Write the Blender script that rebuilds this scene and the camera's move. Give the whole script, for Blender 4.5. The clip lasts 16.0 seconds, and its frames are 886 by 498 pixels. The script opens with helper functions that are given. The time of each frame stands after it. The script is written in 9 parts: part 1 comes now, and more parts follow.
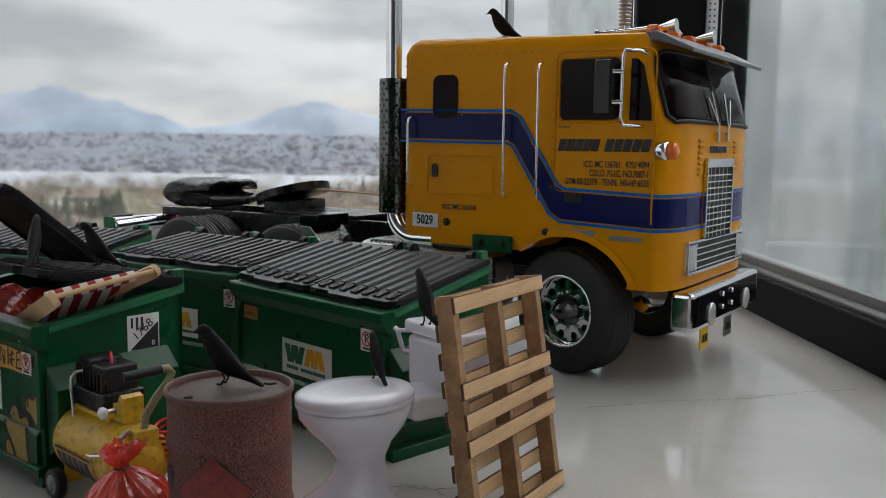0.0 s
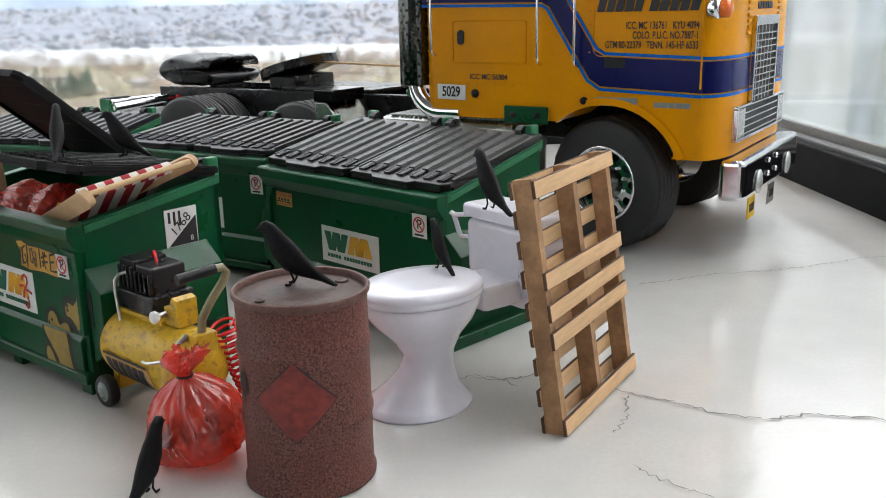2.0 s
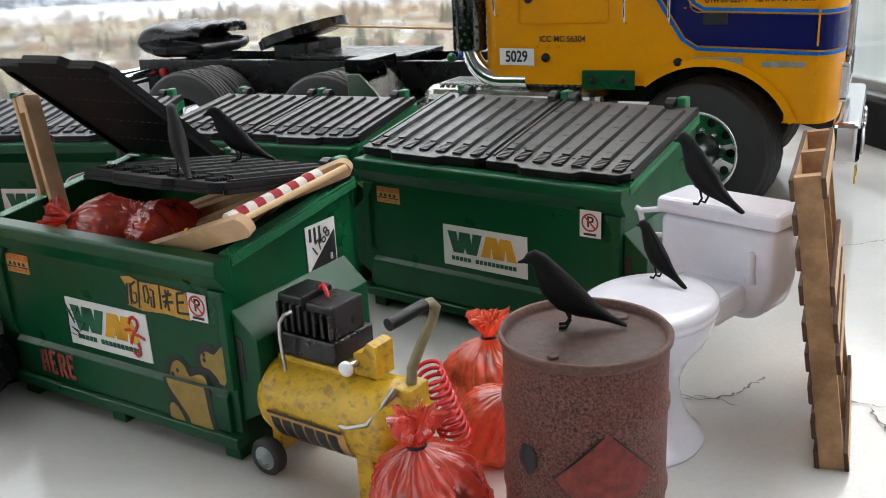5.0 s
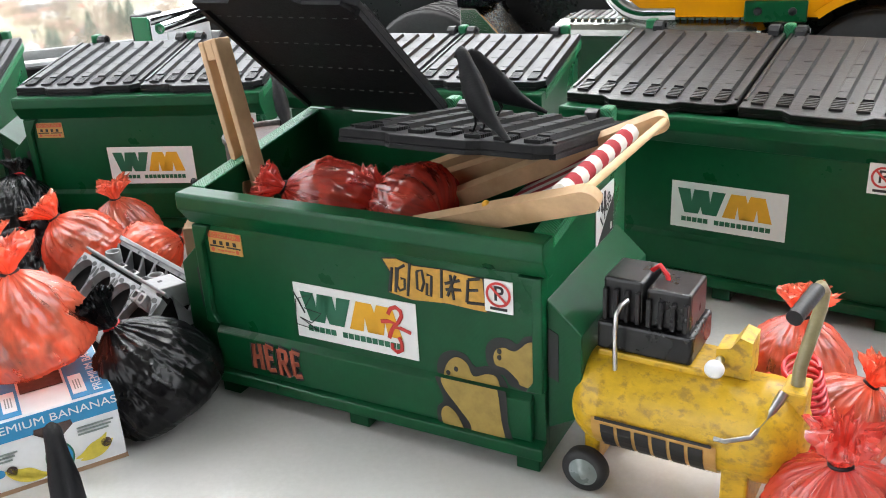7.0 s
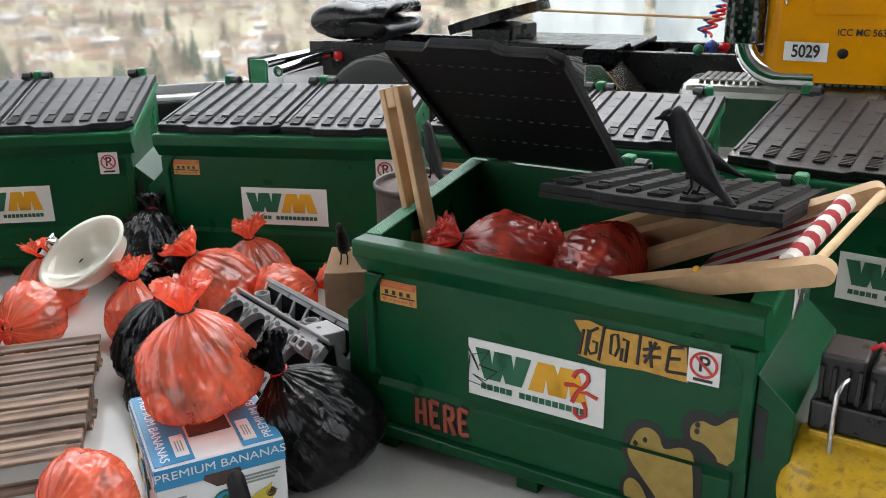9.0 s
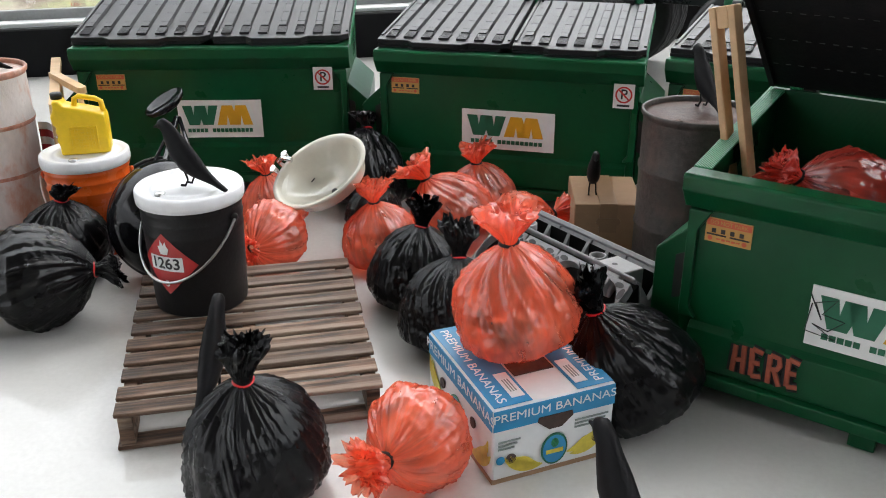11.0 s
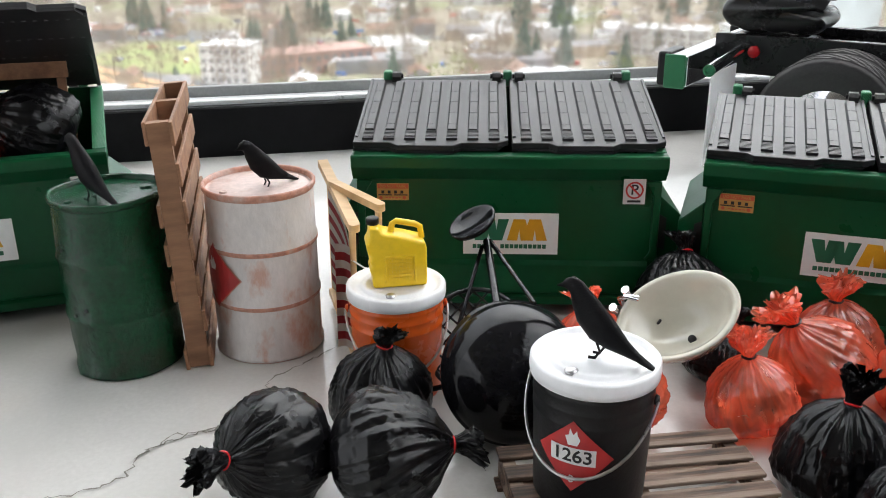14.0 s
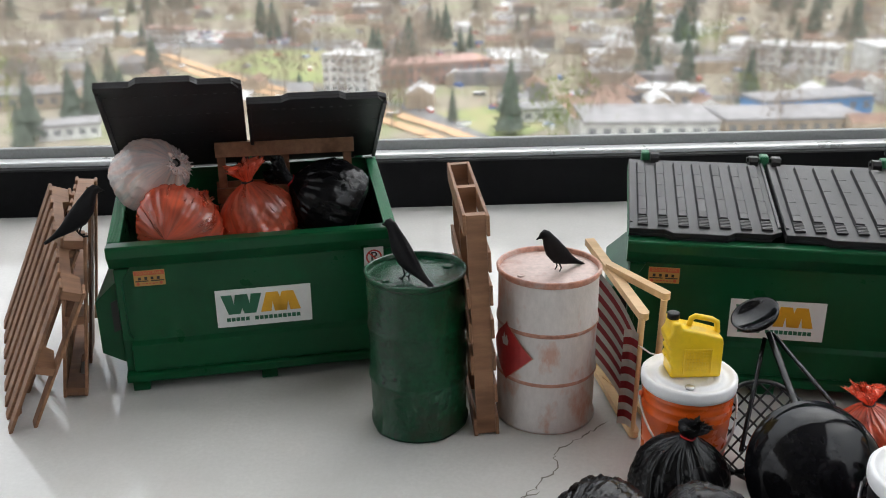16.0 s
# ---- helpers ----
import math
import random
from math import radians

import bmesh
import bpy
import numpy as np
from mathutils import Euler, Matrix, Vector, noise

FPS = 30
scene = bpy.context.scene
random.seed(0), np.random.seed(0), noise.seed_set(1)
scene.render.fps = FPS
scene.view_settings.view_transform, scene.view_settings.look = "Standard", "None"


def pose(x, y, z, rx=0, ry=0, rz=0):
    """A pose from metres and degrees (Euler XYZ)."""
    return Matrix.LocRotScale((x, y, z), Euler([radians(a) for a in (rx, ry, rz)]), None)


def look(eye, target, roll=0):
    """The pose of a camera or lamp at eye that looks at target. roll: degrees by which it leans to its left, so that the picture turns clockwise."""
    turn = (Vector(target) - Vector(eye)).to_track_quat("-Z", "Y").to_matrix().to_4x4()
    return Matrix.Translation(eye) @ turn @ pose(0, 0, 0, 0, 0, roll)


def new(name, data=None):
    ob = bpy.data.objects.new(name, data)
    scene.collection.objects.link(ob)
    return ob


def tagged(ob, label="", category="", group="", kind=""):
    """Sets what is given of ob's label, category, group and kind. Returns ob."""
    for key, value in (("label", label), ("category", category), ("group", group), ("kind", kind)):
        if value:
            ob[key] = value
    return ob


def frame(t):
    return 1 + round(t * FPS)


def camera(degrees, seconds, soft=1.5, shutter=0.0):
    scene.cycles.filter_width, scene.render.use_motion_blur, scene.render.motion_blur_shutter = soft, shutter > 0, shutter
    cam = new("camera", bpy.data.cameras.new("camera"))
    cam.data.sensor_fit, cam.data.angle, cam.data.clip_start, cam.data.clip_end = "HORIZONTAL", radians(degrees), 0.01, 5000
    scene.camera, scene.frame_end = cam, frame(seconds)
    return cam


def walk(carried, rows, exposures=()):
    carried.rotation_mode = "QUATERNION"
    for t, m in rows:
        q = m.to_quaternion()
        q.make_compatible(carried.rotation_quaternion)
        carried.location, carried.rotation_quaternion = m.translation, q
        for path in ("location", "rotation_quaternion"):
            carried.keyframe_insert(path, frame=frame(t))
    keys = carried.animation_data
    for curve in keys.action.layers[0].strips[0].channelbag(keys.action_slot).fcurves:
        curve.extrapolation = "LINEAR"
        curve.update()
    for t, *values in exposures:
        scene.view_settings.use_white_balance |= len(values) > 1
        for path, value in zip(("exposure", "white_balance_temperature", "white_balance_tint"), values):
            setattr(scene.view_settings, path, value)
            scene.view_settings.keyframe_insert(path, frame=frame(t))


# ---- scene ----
K = 0.82  # metres in one unit of the plan below
cam = camera(52.6, 16.0, 1.0)
PATH = [
    (0, (0.092, 0.089, 0.173), (0.01, 2.074, -0.055), 0.7),
    (0.5, (0.088, 0.091, 0.173), (-0.017, 2.072, -0.077), 0.1),
    (1, (0.081, 0.097, 0.173), (-0.037, 2.067, -0.147), -0.6),
    (1.5, (0.069, 0.108, 0.174), (-0.028, 2.061, -0.247), -0.9),
    (2, (0.052, 0.121, 0.174), (0.011, 2.053, -0.341), -1.2),
    (2.5, (0.025, 0.142, 0.175), (0.043, 2.062, -0.385), -1.4),
    (3, (0.009, 0.152, 0.176), (0.067, 2.071, -0.387), -1.8),
    (3.2, (0.002, 0.156, 0.176), (0.07, 2.077, -0.375), -2.0),
    (5.3, (-0.087, 0.213, 0.184), (0.113, 2.094, -0.465), -3.0),
    (5.5, (-0.099, 0.223, 0.183), (0.118, 2.097, -0.482), -3.1),
    (6, (-0.135, 0.244, 0.183), (0.112, 2.1, -0.52), -3.2),
    (6.5, (-0.165, 0.262, 0.181), (0.108, 2.099, -0.562), -3.2),
    (7, (-0.187, 0.275, 0.182), (0.079, 2.105, -0.579), -3.3),
    (7.5, (-0.202, 0.281, 0.181), (0.044, 2.113, -0.582), -2.8),
    (8, (-0.21, 0.284, 0.181), (0.01, 2.128, -0.56), -2.2),
    (8.5, (-0.218, 0.285, 0.182), (-0.013, 2.157, -0.492), -1.7),
    (9, (-0.233, 0.291, 0.183), (-0.056, 2.172, -0.472), -1.2),
    (9.5, (-0.255, 0.301, 0.182), (-0.127, 2.172, -0.512), -0.9),
    (10, (-0.278, 0.312, 0.181), (-0.197, 2.163, -0.572), -0.4),
    (10.2, (-0.287, 0.313, 0.179), (-0.231, 2.157, -0.594), -0.2),
    (12.3, (-0.386, 0.35, 0.181), (-0.339, 2.171, -0.645), -0.3),
    (12.5, (-0.396, 0.358, 0.181), (-0.358, 2.184, -0.634), -0.5),
    (13, (-0.414, 0.373, 0.188), (-0.407, 2.216, -0.589), -0.7),
    (13.5, (-0.428, 0.387, 0.192), (-0.45, 2.242, -0.553), -0.5),
    (14, (-0.449, 0.395, 0.196), (-0.529, 2.257, -0.53), -0.4),
    (14.5, (-0.46, 0.391, 0.204), (-0.599, 2.256, -0.504), -0.4),
    (15, (-0.482, 0.381, 0.218), (-0.677, 2.242, -0.489), -0.6),
    (15.5, (-0.514, 0.375, 0.228), (-0.786, 2.231, -0.467), -0.7),
    (16, (-0.529, 0.372, 0.238), (-0.852, 2.217, -0.462), -0.5),
]
EXPOSURES = [(0.0, -0.30), (0.5, -0.17), (1.0, 0.0), (1.5, 0.3), (2.0, 0.69), (2.5, 0.75), (5.5, 0.85), (6.5, 1.55), (7.0, 1.62), (8.0, 1.35), (8.5, 1.15), (10.0, 0.97), (12.5, 0.78), (13.5, 0.86), (14.0, 0.88), (14.5, 0.85), (15.5, 0.72), (16.0, 0.5)]
walk(cam, [(t, look(Vector(eye) * K, Vector(target) * K, roll)) for t, eye, target, roll in PATH], EXPOSURES)

# ---- sky and sun: bright overcast, sun behind thin cloud ----
SUN_EL, SUN_ROT = radians(54), radians(30)
world = bpy.data.worlds.new("overcast_sky")
scene.world = world
world.use_nodes = True
wn, wl = world.node_tree.nodes, world.node_tree.links
wn.clear()
w_sky = wn.new("ShaderNodeTexSky")
w_sky.sky_type, w_sky.sun_disc, w_sky.sun_elevation, w_sky.sun_rotation = "NISHITA", False, SUN_EL, SUN_ROT
w_co = wn.new("ShaderNodeTexCoord")
w_map = wn.new("ShaderNodeMapping")
w_map.inputs["Scale"].default_value = (2.2, 2.2, 9.0)
w_noise = wn.new("ShaderNodeTexNoise")
w_noise.inputs["Scale"].default_value, w_noise.inputs["Detail"].default_value, w_noise.inputs["Roughness"].default_value = 1.7, 7.0, 0.55
w_ramp = wn.new("ShaderNodeValToRGB")
w_ramp.color_ramp.elements[0].position, w_ramp.color_ramp.elements[0].color = 0.36, (5.7, 5.9, 6.3, 1)
w_ramp.color_ramp.elements[1].position, w_ramp.color_ramp.elements[1].color = 0.60, (10.1, 10.1, 10.25, 1)
w_mix = wn.new("ShaderNodeMix")
w_mix.data_type = "RGBA"
w_mix.inputs["Factor"].default_value = 0.88
w_bg = wn.new("ShaderNodeBackground")
w_bg.inputs["Strength"].default_value = 0.15
w_out = wn.new("ShaderNodeOutputWorld")
wl.new(w_co.outputs["Generated"], w_map.inputs["Vector"])
wl.new(w_map.outputs["Vector"], w_noise.inputs["Vector"])
wl.new(w_noise.outputs["Fac"], w_ramp.inputs["Fac"])
wl.new(w_sky.outputs["Color"], w_mix.inputs["A"])
wl.new(w_ramp.outputs["Color"], w_mix.inputs["B"])
# an overcast sky is brighter overhead than at the horizon
w_dir, w_rise, w_gain = wn.new("ShaderNodeSeparateXYZ"), wn.new("ShaderNodeMapRange"), wn.new("ShaderNodeVectorMath")
w_gain.operation = "SCALE"
w_rise.inputs["From Min"].default_value, w_rise.inputs["From Max"].default_value = 0.22, 1.0
w_rise.inputs["To Min"].default_value, w_rise.inputs["To Max"].default_value = 0.71, 2.85
wl.new(w_co.outputs["Generated"], w_dir.inputs["Vector"])
wl.new(w_dir.outputs["Z"], w_rise.inputs["Value"])
wl.new(w_mix.outputs["Result"], w_gain.inputs[0])
wl.new(w_rise.outputs["Result"], w_gain.inputs["Scale"])
wl.new(w_gain.outputs["Vector"], w_bg.inputs["Color"])
wl.new(w_bg.outputs["Background"], w_out.inputs["Surface"])

sun = new("sun", bpy.data.lights.new("sun", "SUN"))
sun.data.energy, sun.data.angle, sun.data.color = 1.0, radians(60), (1.0, 0.965, 0.935)
# added fill lamp on the room's unseen west side, lifts surfaces facing inwards
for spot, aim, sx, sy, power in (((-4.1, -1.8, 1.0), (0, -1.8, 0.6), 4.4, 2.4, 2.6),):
    west_fill = new("unseen_west_fill", bpy.data.lights.new("unseen_west_fill", "AREA"))
    west_fill.data.shape, west_fill.data.size, west_fill.data.size_y, west_fill.data.energy, west_fill.data.color = "RECTANGLE", sx * K, sy * K, power, (0.93, 0.97, 1.0)
    west_fill.matrix_world = look(Vector(spot) * K, Vector(aim) * K)

sun.matrix_world = look((0, 0, 0), (-math.sin(SUN_ROT) * math.cos(SUN_EL), -math.cos(SUN_ROT) * math.cos(SUN_EL), -math.sin(SUN_EL)))


# ---- materials ----
def material(name, base, rough=0.5, metal=0.0, spread=0.12, grain=40.0, bump=0.15, second=None, blend=(0.5, 0.7), big=6.0, coat=0.0,
             stretch=(1, 1, 1), spec=0.5, transmission=0.0, detail=6.0, rough_vary=0.1, piece=0.0, bump_size=0.0006, hard=0.2):
    """A surface with fine grain and larger stains; second is the stain's colour; piece varies alike pieces."""
    m = bpy.data.materials.new(name)
    m.use_nodes = True
    nt = m.node_tree
    b = nt.nodes["Principled BSDF"]
    tc = nt.nodes.new("ShaderNodeTexCoord")
    mp = nt.nodes.new("ShaderNodeMapping")
    mp.inputs["Scale"].default_value = stretch
    nt.links.new(tc.outputs["Object"], mp.inputs["Vector"])
    fine = nt.nodes.new("ShaderNodeTexNoise")
    fine.inputs["Scale"].default_value, fine.inputs["Detail"].default_value, fine.inputs["Roughness"].default_value = grain * 10, detail, 0.65
    wide = nt.nodes.new("ShaderNodeTexNoise")
    wide.inputs["Scale"].default_value, wide.inputs["Detail"].default_value, wide.inputs["Roughness"].default_value = big * 10, 5.0, 0.6
    for n in (fine, wide):
        nt.links.new(mp.outputs["Vector"], n.inputs["Vector"])
    dark = [c * (1 - spread) for c in base]
    light = [min(1, c * (1 + spread)) for c in base]
    r1 = nt.nodes.new("ShaderNodeValToRGB")
    r1.color_ramp.elements[0].position, r1.color_ramp.elements[0].color = 0.5 - hard, (*dark, 1)
    r1.color_ramp.elements[1].position, r1.color_ramp.elements[1].color = 0.5 + hard, (*light, 1)
    nt.links.new(fine.outputs["Fac"], r1.inputs["Fac"])
    colour = r1.outputs["Color"]
    if second:
        r2 = nt.nodes.new("ShaderNodeValToRGB")
        r2.color_ramp.elements[0].position, r2.color_ramp.elements[0].color = blend[0], (0, 0, 0, 1)
        r2.color_ramp.elements[1].position, r2.color_ramp.elements[1].color = blend[1], (1, 1, 1, 1)
        nt.links.new(wide.outputs["Fac"], r2.inputs["Fac"])
        mx = nt.nodes.new("ShaderNodeMix")
        mx.data_type = "RGBA"
        nt.links.new(r2.outputs["Color"], mx.inputs["Factor"])
        nt.links.new(colour, mx.inputs["A"])
        mx.inputs["B"].default_value = (*second, 1)
        colour = mx.outputs["Result"]
    if piece:
        info = nt.nodes.new("ShaderNodeObjectInfo")
        hv = nt.nodes.new("ShaderNodeHueSaturation")
        rg = nt.nodes.new("ShaderNodeMapRange")
        rg.inputs["To Min"].default_value, rg.inputs["To Max"].default_value = 1 - piece, 1 + piece
        nt.links.new(info.outputs["Random"], rg.inputs["Value"])
        nt.links.new(rg.outputs["Result"], hv.inputs["Value"])
        nt.links.new(colour, hv.inputs["Color"])
        colour = hv.outputs["Color"]
    nt.links.new(colour, b.inputs["Base Color"])
    rr = nt.nodes.new("ShaderNodeMapRange")
    rr.inputs["To Min"].default_value, rr.inputs["To Max"].default_value = max(0.02, rough - rough_vary), min(1, rough + rough_vary)
    nt.links.new(wide.outputs["Fac"], rr.inputs["Value"])
    nt.links.new(rr.outputs["Result"], b.inputs["Roughness"])
    b.inputs["Metallic"].default_value = metal
    b.inputs["Coat Weight"].default_value = coat
    b.inputs["Specular IOR Level"].default_value = spec
    b.inputs["Transmission Weight"].default_value = transmission
    if bump:
        bp = nt.nodes.new("ShaderNodeBump")
        bp.inputs["Strength"].default_value, bp.inputs["Distance"].default_value = bump, bump_size
        nt.links.new(fine.outputs["Fac"], bp.inputs["Height"])
        nt.links.new(bp.outputs["Normal"], b.inputs["Normal"])
    return m


def layered(m, scale=1400.0, strength=0.35, axis="Z"):
    """Adds the fine print layers of a moulded-by-layers plastic to a material."""
    nt = m.node_tree
    b = nt.nodes["Principled BSDF"]
    tc = nt.nodes.new("ShaderNodeTexCoord")
    wv = nt.nodes.new("ShaderNodeTexWave")
    wv.wave_type, wv.bands_direction, wv.wave_profile = "BANDS", axis, "SIN"
    wv.inputs["Scale"].default_value, wv.inputs["Distortion"].default_value, wv.inputs["Detail"].default_value = scale, 0.6, 2.0
    nt.links.new(tc.outputs["Object"], wv.inputs["Vector"])
    bp = nt.nodes.new("ShaderNodeBump")
    bp.inputs["Strength"].default_value, bp.inputs["Distance"].default_value = strength, 0.0002
    nt.links.new(wv.outputs["Fac"], bp.inputs["Height"])
    old = b.inputs["Normal"].links
    if old:
        nt.links.new(old[0].from_socket, bp.inputs["Normal"])
    nt.links.new(bp.outputs["Normal"], b.inputs["Normal"])
    return m


def fold_space(nt, around, along):
    """Coordinates that run round and along a bag."""
    ring, up, ra, sp, co, mp = (nt.nodes.new("ShaderNode" + k) for k in ("UVMap", "UVMap", "SeparateXYZ", "SeparateXYZ", "CombineXYZ", "Mapping"))
    ring.uv_map, up.uv_map = "Fold", "Rise"
    nt.links.new(ring.outputs["UV"], ra.inputs["Vector"])
    nt.links.new(up.outputs["UV"], sp.inputs["Vector"])
    nt.links.new(ra.outputs["X"], co.inputs["X"])
    nt.links.new(ra.outputs["Y"], co.inputs["Y"])
    nt.links.new(sp.outputs["X"], co.inputs["Z"])
    mp.inputs["Scale"].default_value = (around, around, along)
    nt.links.new(co.outputs["Vector"], mp.inputs["Vector"])
    return mp.outputs["Vector"]


def creased(m, around=3.4, along=1.5, strength=0.6, size=0.0016):
    """Sharp lengthwise creases of thin film drawn into a neck."""
    nt = m.node_tree
    b = nt.nodes["Principled BSDF"]
    rg, bp = nt.nodes.new("ShaderNodeTexNoise"), nt.nodes.new("ShaderNodeBump")
    rg.noise_type = "RIDGED_MULTIFRACTAL"
    rg.inputs["Scale"].default_value, rg.inputs["Detail"].default_value, rg.inputs["Roughness"].default_value, rg.inputs["Distortion"].default_value = 1.0, 2.0, 0.45, 0.35
    nt.links.new(fold_space(nt, around, along), rg.inputs["Vector"])
    bp.inputs["Strength"].default_value, bp.inputs["Distance"].default_value = strength, size
    nt.links.new(rg.outputs["Fac"], bp.inputs["Height"])
    nt.links.new(b.inputs["Normal"].links[0].from_socket, bp.inputs["Normal"])
    nt.links.new(bp.outputs["Normal"], b.inputs["Normal"])
    return m


def film(name, base, clear, rough=0.22):
    """Thin plastic film: part of the light goes straight through, part is scattered to the other side; folded film is denser."""
    m = material(name, base, rough, spread=0.06, grain=30, bump=0.12, big=9, second=[c * 0.9 for c in base], bump_size=0.0010)
    creased(m, 8.0, 0.9, 0.36, 0.0008)
    nt = m.node_tree
    b, out = nt.nodes["Principled BSDF"], nt.nodes["Material Output"]
    streak, dense, see = nt.nodes.new("ShaderNodeTexNoise"), nt.nodes.new("ShaderNodeMapRange"), nt.nodes.new("ShaderNodeMapRange")
    streak.inputs["Scale"].default_value, streak.inputs["Detail"].default_value, streak.inputs["Distortion"].default_value = 1.0, 6.0, 0.8
    dense.inputs["From Min"].default_value, dense.inputs["From Max"].default_value = 0.34, 0.70
    see.inputs["To Min"].default_value, see.inputs["To Max"].default_value = clear + 0.12, clear - 0.26
    nt.links.new(fold_space(nt, 4.0, 2.2), streak.inputs["Vector"])
    nt.links.new(streak.outputs["Fac"], dense.inputs["Value"])
    nt.links.new(dense.outputs["Result"], see.inputs["Value"])
    tone = nt.nodes.new("ShaderNodeMix")
    tone.data_type = "RGBA"
    tone.inputs["A"].default_value = (min(1, base[0] * 1.03), min(1, base[1] * 1.25 + 0.02), min(1, base[2] * 1.35 + 0.02), 1)
    tone.inputs["B"].default_value = (base[0] * 0.97, base[1] * 0.80, base[2] * 0.70, 1)
    nt.links.new(dense.outputs["Result"], tone.inputs["Factor"])
    nt.links.new(tone.outputs["Result"], b.inputs["Base Color"])
    tl = nt.nodes.new("ShaderNodeBsdfTranslucent")
    nt.links.new(tone.outputs["Result"], tl.inputs["Color"])
    tp = nt.nodes.new("ShaderNodeBsdfTransparent")
    tp.inputs["Color"].default_value = (min(1, base[0] * 1.15), min(1, base[1] + 0.22), min(1, base[2] + 0.18), 1)
    m1, m2 = nt.nodes.new("ShaderNodeMixShader"), nt.nodes.new("ShaderNodeMixShader")
    m1.inputs["Fac"].default_value = 0.6
    nt.links.new(see.outputs["Result"], m2.inputs["Fac"])
    nt.links.new(b.outputs["BSDF"], m1.inputs[1])
    nt.links.new(tl.outputs["BSDF"], m1.inputs[2])
    nt.links.new(m1.outputs["Shader"], m2.inputs[1])
    nt.links.new(tp.outputs["BSDF"], m2.inputs[2])
    # clear gloss over the film
    fr, gl, m3 = nt.nodes.new("ShaderNodeMapRange"), nt.nodes.new("ShaderNodeBsdfGlossy"), nt.nodes.new("ShaderNodeMixShader")
    lw = nt.nodes.new("ShaderNodeLayerWeight")
    lw.inputs["Blend"].default_value = 0.25
    fr.inputs["To Min"].default_value, fr.inputs["To Max"].default_value = 0.04, 0.26
    nt.links.new(lw.outputs["Facing"], fr.inputs["Value"])
    gl.inputs["Roughness"].default_value = rough
    nt.links.new(b.inputs["Normal"].links[0].from_socket, gl.inputs["Normal"])
    nt.links.new(fr.outputs["Result"], m3.inputs["Fac"])
    nt.links.new(m2.outputs["Shader"], m3.inputs[1])
    nt.links.new(gl.outputs["BSDF"], m3.inputs[2])
    nt.links.new(m3.outputs["Shader"], out.inputs["Surface"])
    return m


GREEN = layered(material("green_plastic", (0.003, 0.064, 0.022), 0.30, spread=0.10, grain=30, bump=0.06, spec=0.24, second=(0.002, 0.048, 0.017), big=3, blend=(0.45, 0.75)), 900, 0.08)
# lighter green with pale wear; rim highlights are mixed into its colour
GREEN_EDGE = layered(material("highlit_green_plastic", (0.012, 0.17, 0.065), 0.38, spread=0.15, grain=60, second=(0.2, 0.36, 0.28), blend=(0.66, 0.74), big=12), 620, 0.9, "DIAGONAL")
LID = material("black_lid_plastic", (0.020, 0.020, 0.022), 0.42, spread=0.15, grain=70, bump=0.06, second=(0.038, 0.038, 0.041), big=5, blend=(0.4, 0.8), spec=0.28)
DUSTY = material("dusty_black_lid", (0.0060, 0.0055, 0.0050), 0.32, spread=0.7, grain=42, bump=0.35, second=(0.013, 0.011, 0.010), blend=(0.5, 0.75), big=14, spec=0.45, bump_size=0.0004, stretch=(0.6, 1.6, 1.0))
UNDERLINE = material("pale_print_scar", (0.055, 0.055, 0.058), 0.6, spread=0.4, grain=90, bump=0.1)
LIDDARK = material("deep_black_lid", (0.010, 0.010, 0.011), 0.6, spread=0.2, grain=90, bump=0.15, second=(0.018, 0.018, 0.019), big=8, spec=0.14)
LIDGLOSS = material("glossy_black_lid", (0.012, 0.012, 0.014), 0.35, spread=0.15, grain=70, bump=0.10, second=(0.020, 0.020, 0.022), big=5, blend=(0.4, 0.8), spec=0.36)
BLACK = material("black_plastic", (0.009, 0.009, 0.010), 0.42, spread=0.3, bump=0.2, grain=60, spec=0.3)
SATIN = material("black_satin_paint", (0.009, 0.009, 0.010), 0.28, spread=0.2, bump=0.05, spec=0.35)
GLOSSBLACK = material("black_enamel", (0.005, 0.005, 0.006), 0.10, spread=0.2, bump=0.03, spec=0.2, rough_vary=0.03)
MATTE = material("matte_black_plastic", (0.005, 0.005, 0.005), 0.9, spread=0.3, bump=0.2, spec=0.1)
RUBBER = material("tyre_rubber", (0.016, 0.016, 0.017), 0.62, spread=0.25, grain=50, bump=0.3)
CHROME = material("chrome", (0.78, 0.78, 0.8), 0.08, metal=1.0, spread=0.06, bump=0.02, rough_vary=0.04)
LAMPGLASS = material("silvery_lamp_lens", (0.62, 0.63, 0.63), 0.22, metal=0.55, spread=0.2, grain=60, bump=0.5)
STEEL = material("brushed_steel", (0.5, 0.5, 0.5), 0.3, metal=1.0, spread=0.2, bump=0.1)
TANKMETAL = material("dull_polished_aluminium", (0.34, 0.345, 0.32), 0.24, metal=1.0, spread=0.15, grain=20, bump=0.05)
PEWTER = material("polished_dark_metal", (0.10, 0.107, 0.10), 0.16, metal=1.0, spread=0.1, bump=0.03)
YELLOW = material("yellow_truck_paint", (0.72, 0.295, 0.003), 0.22, spread=0.04, bump=0.02, spec=0.08, second=(0.63, 0.26, 0.009), big=2)
NAVY = material("navy_stripe", (0.002, 0.005, 0.075), 0.24, spread=0.1, bump=0.02, spec=0.15)
SKYBLUE = material("blue_pinstripe", (0.004, 0.12, 0.46), 0.25, spread=0.08, bump=0.02, spec=0.1)
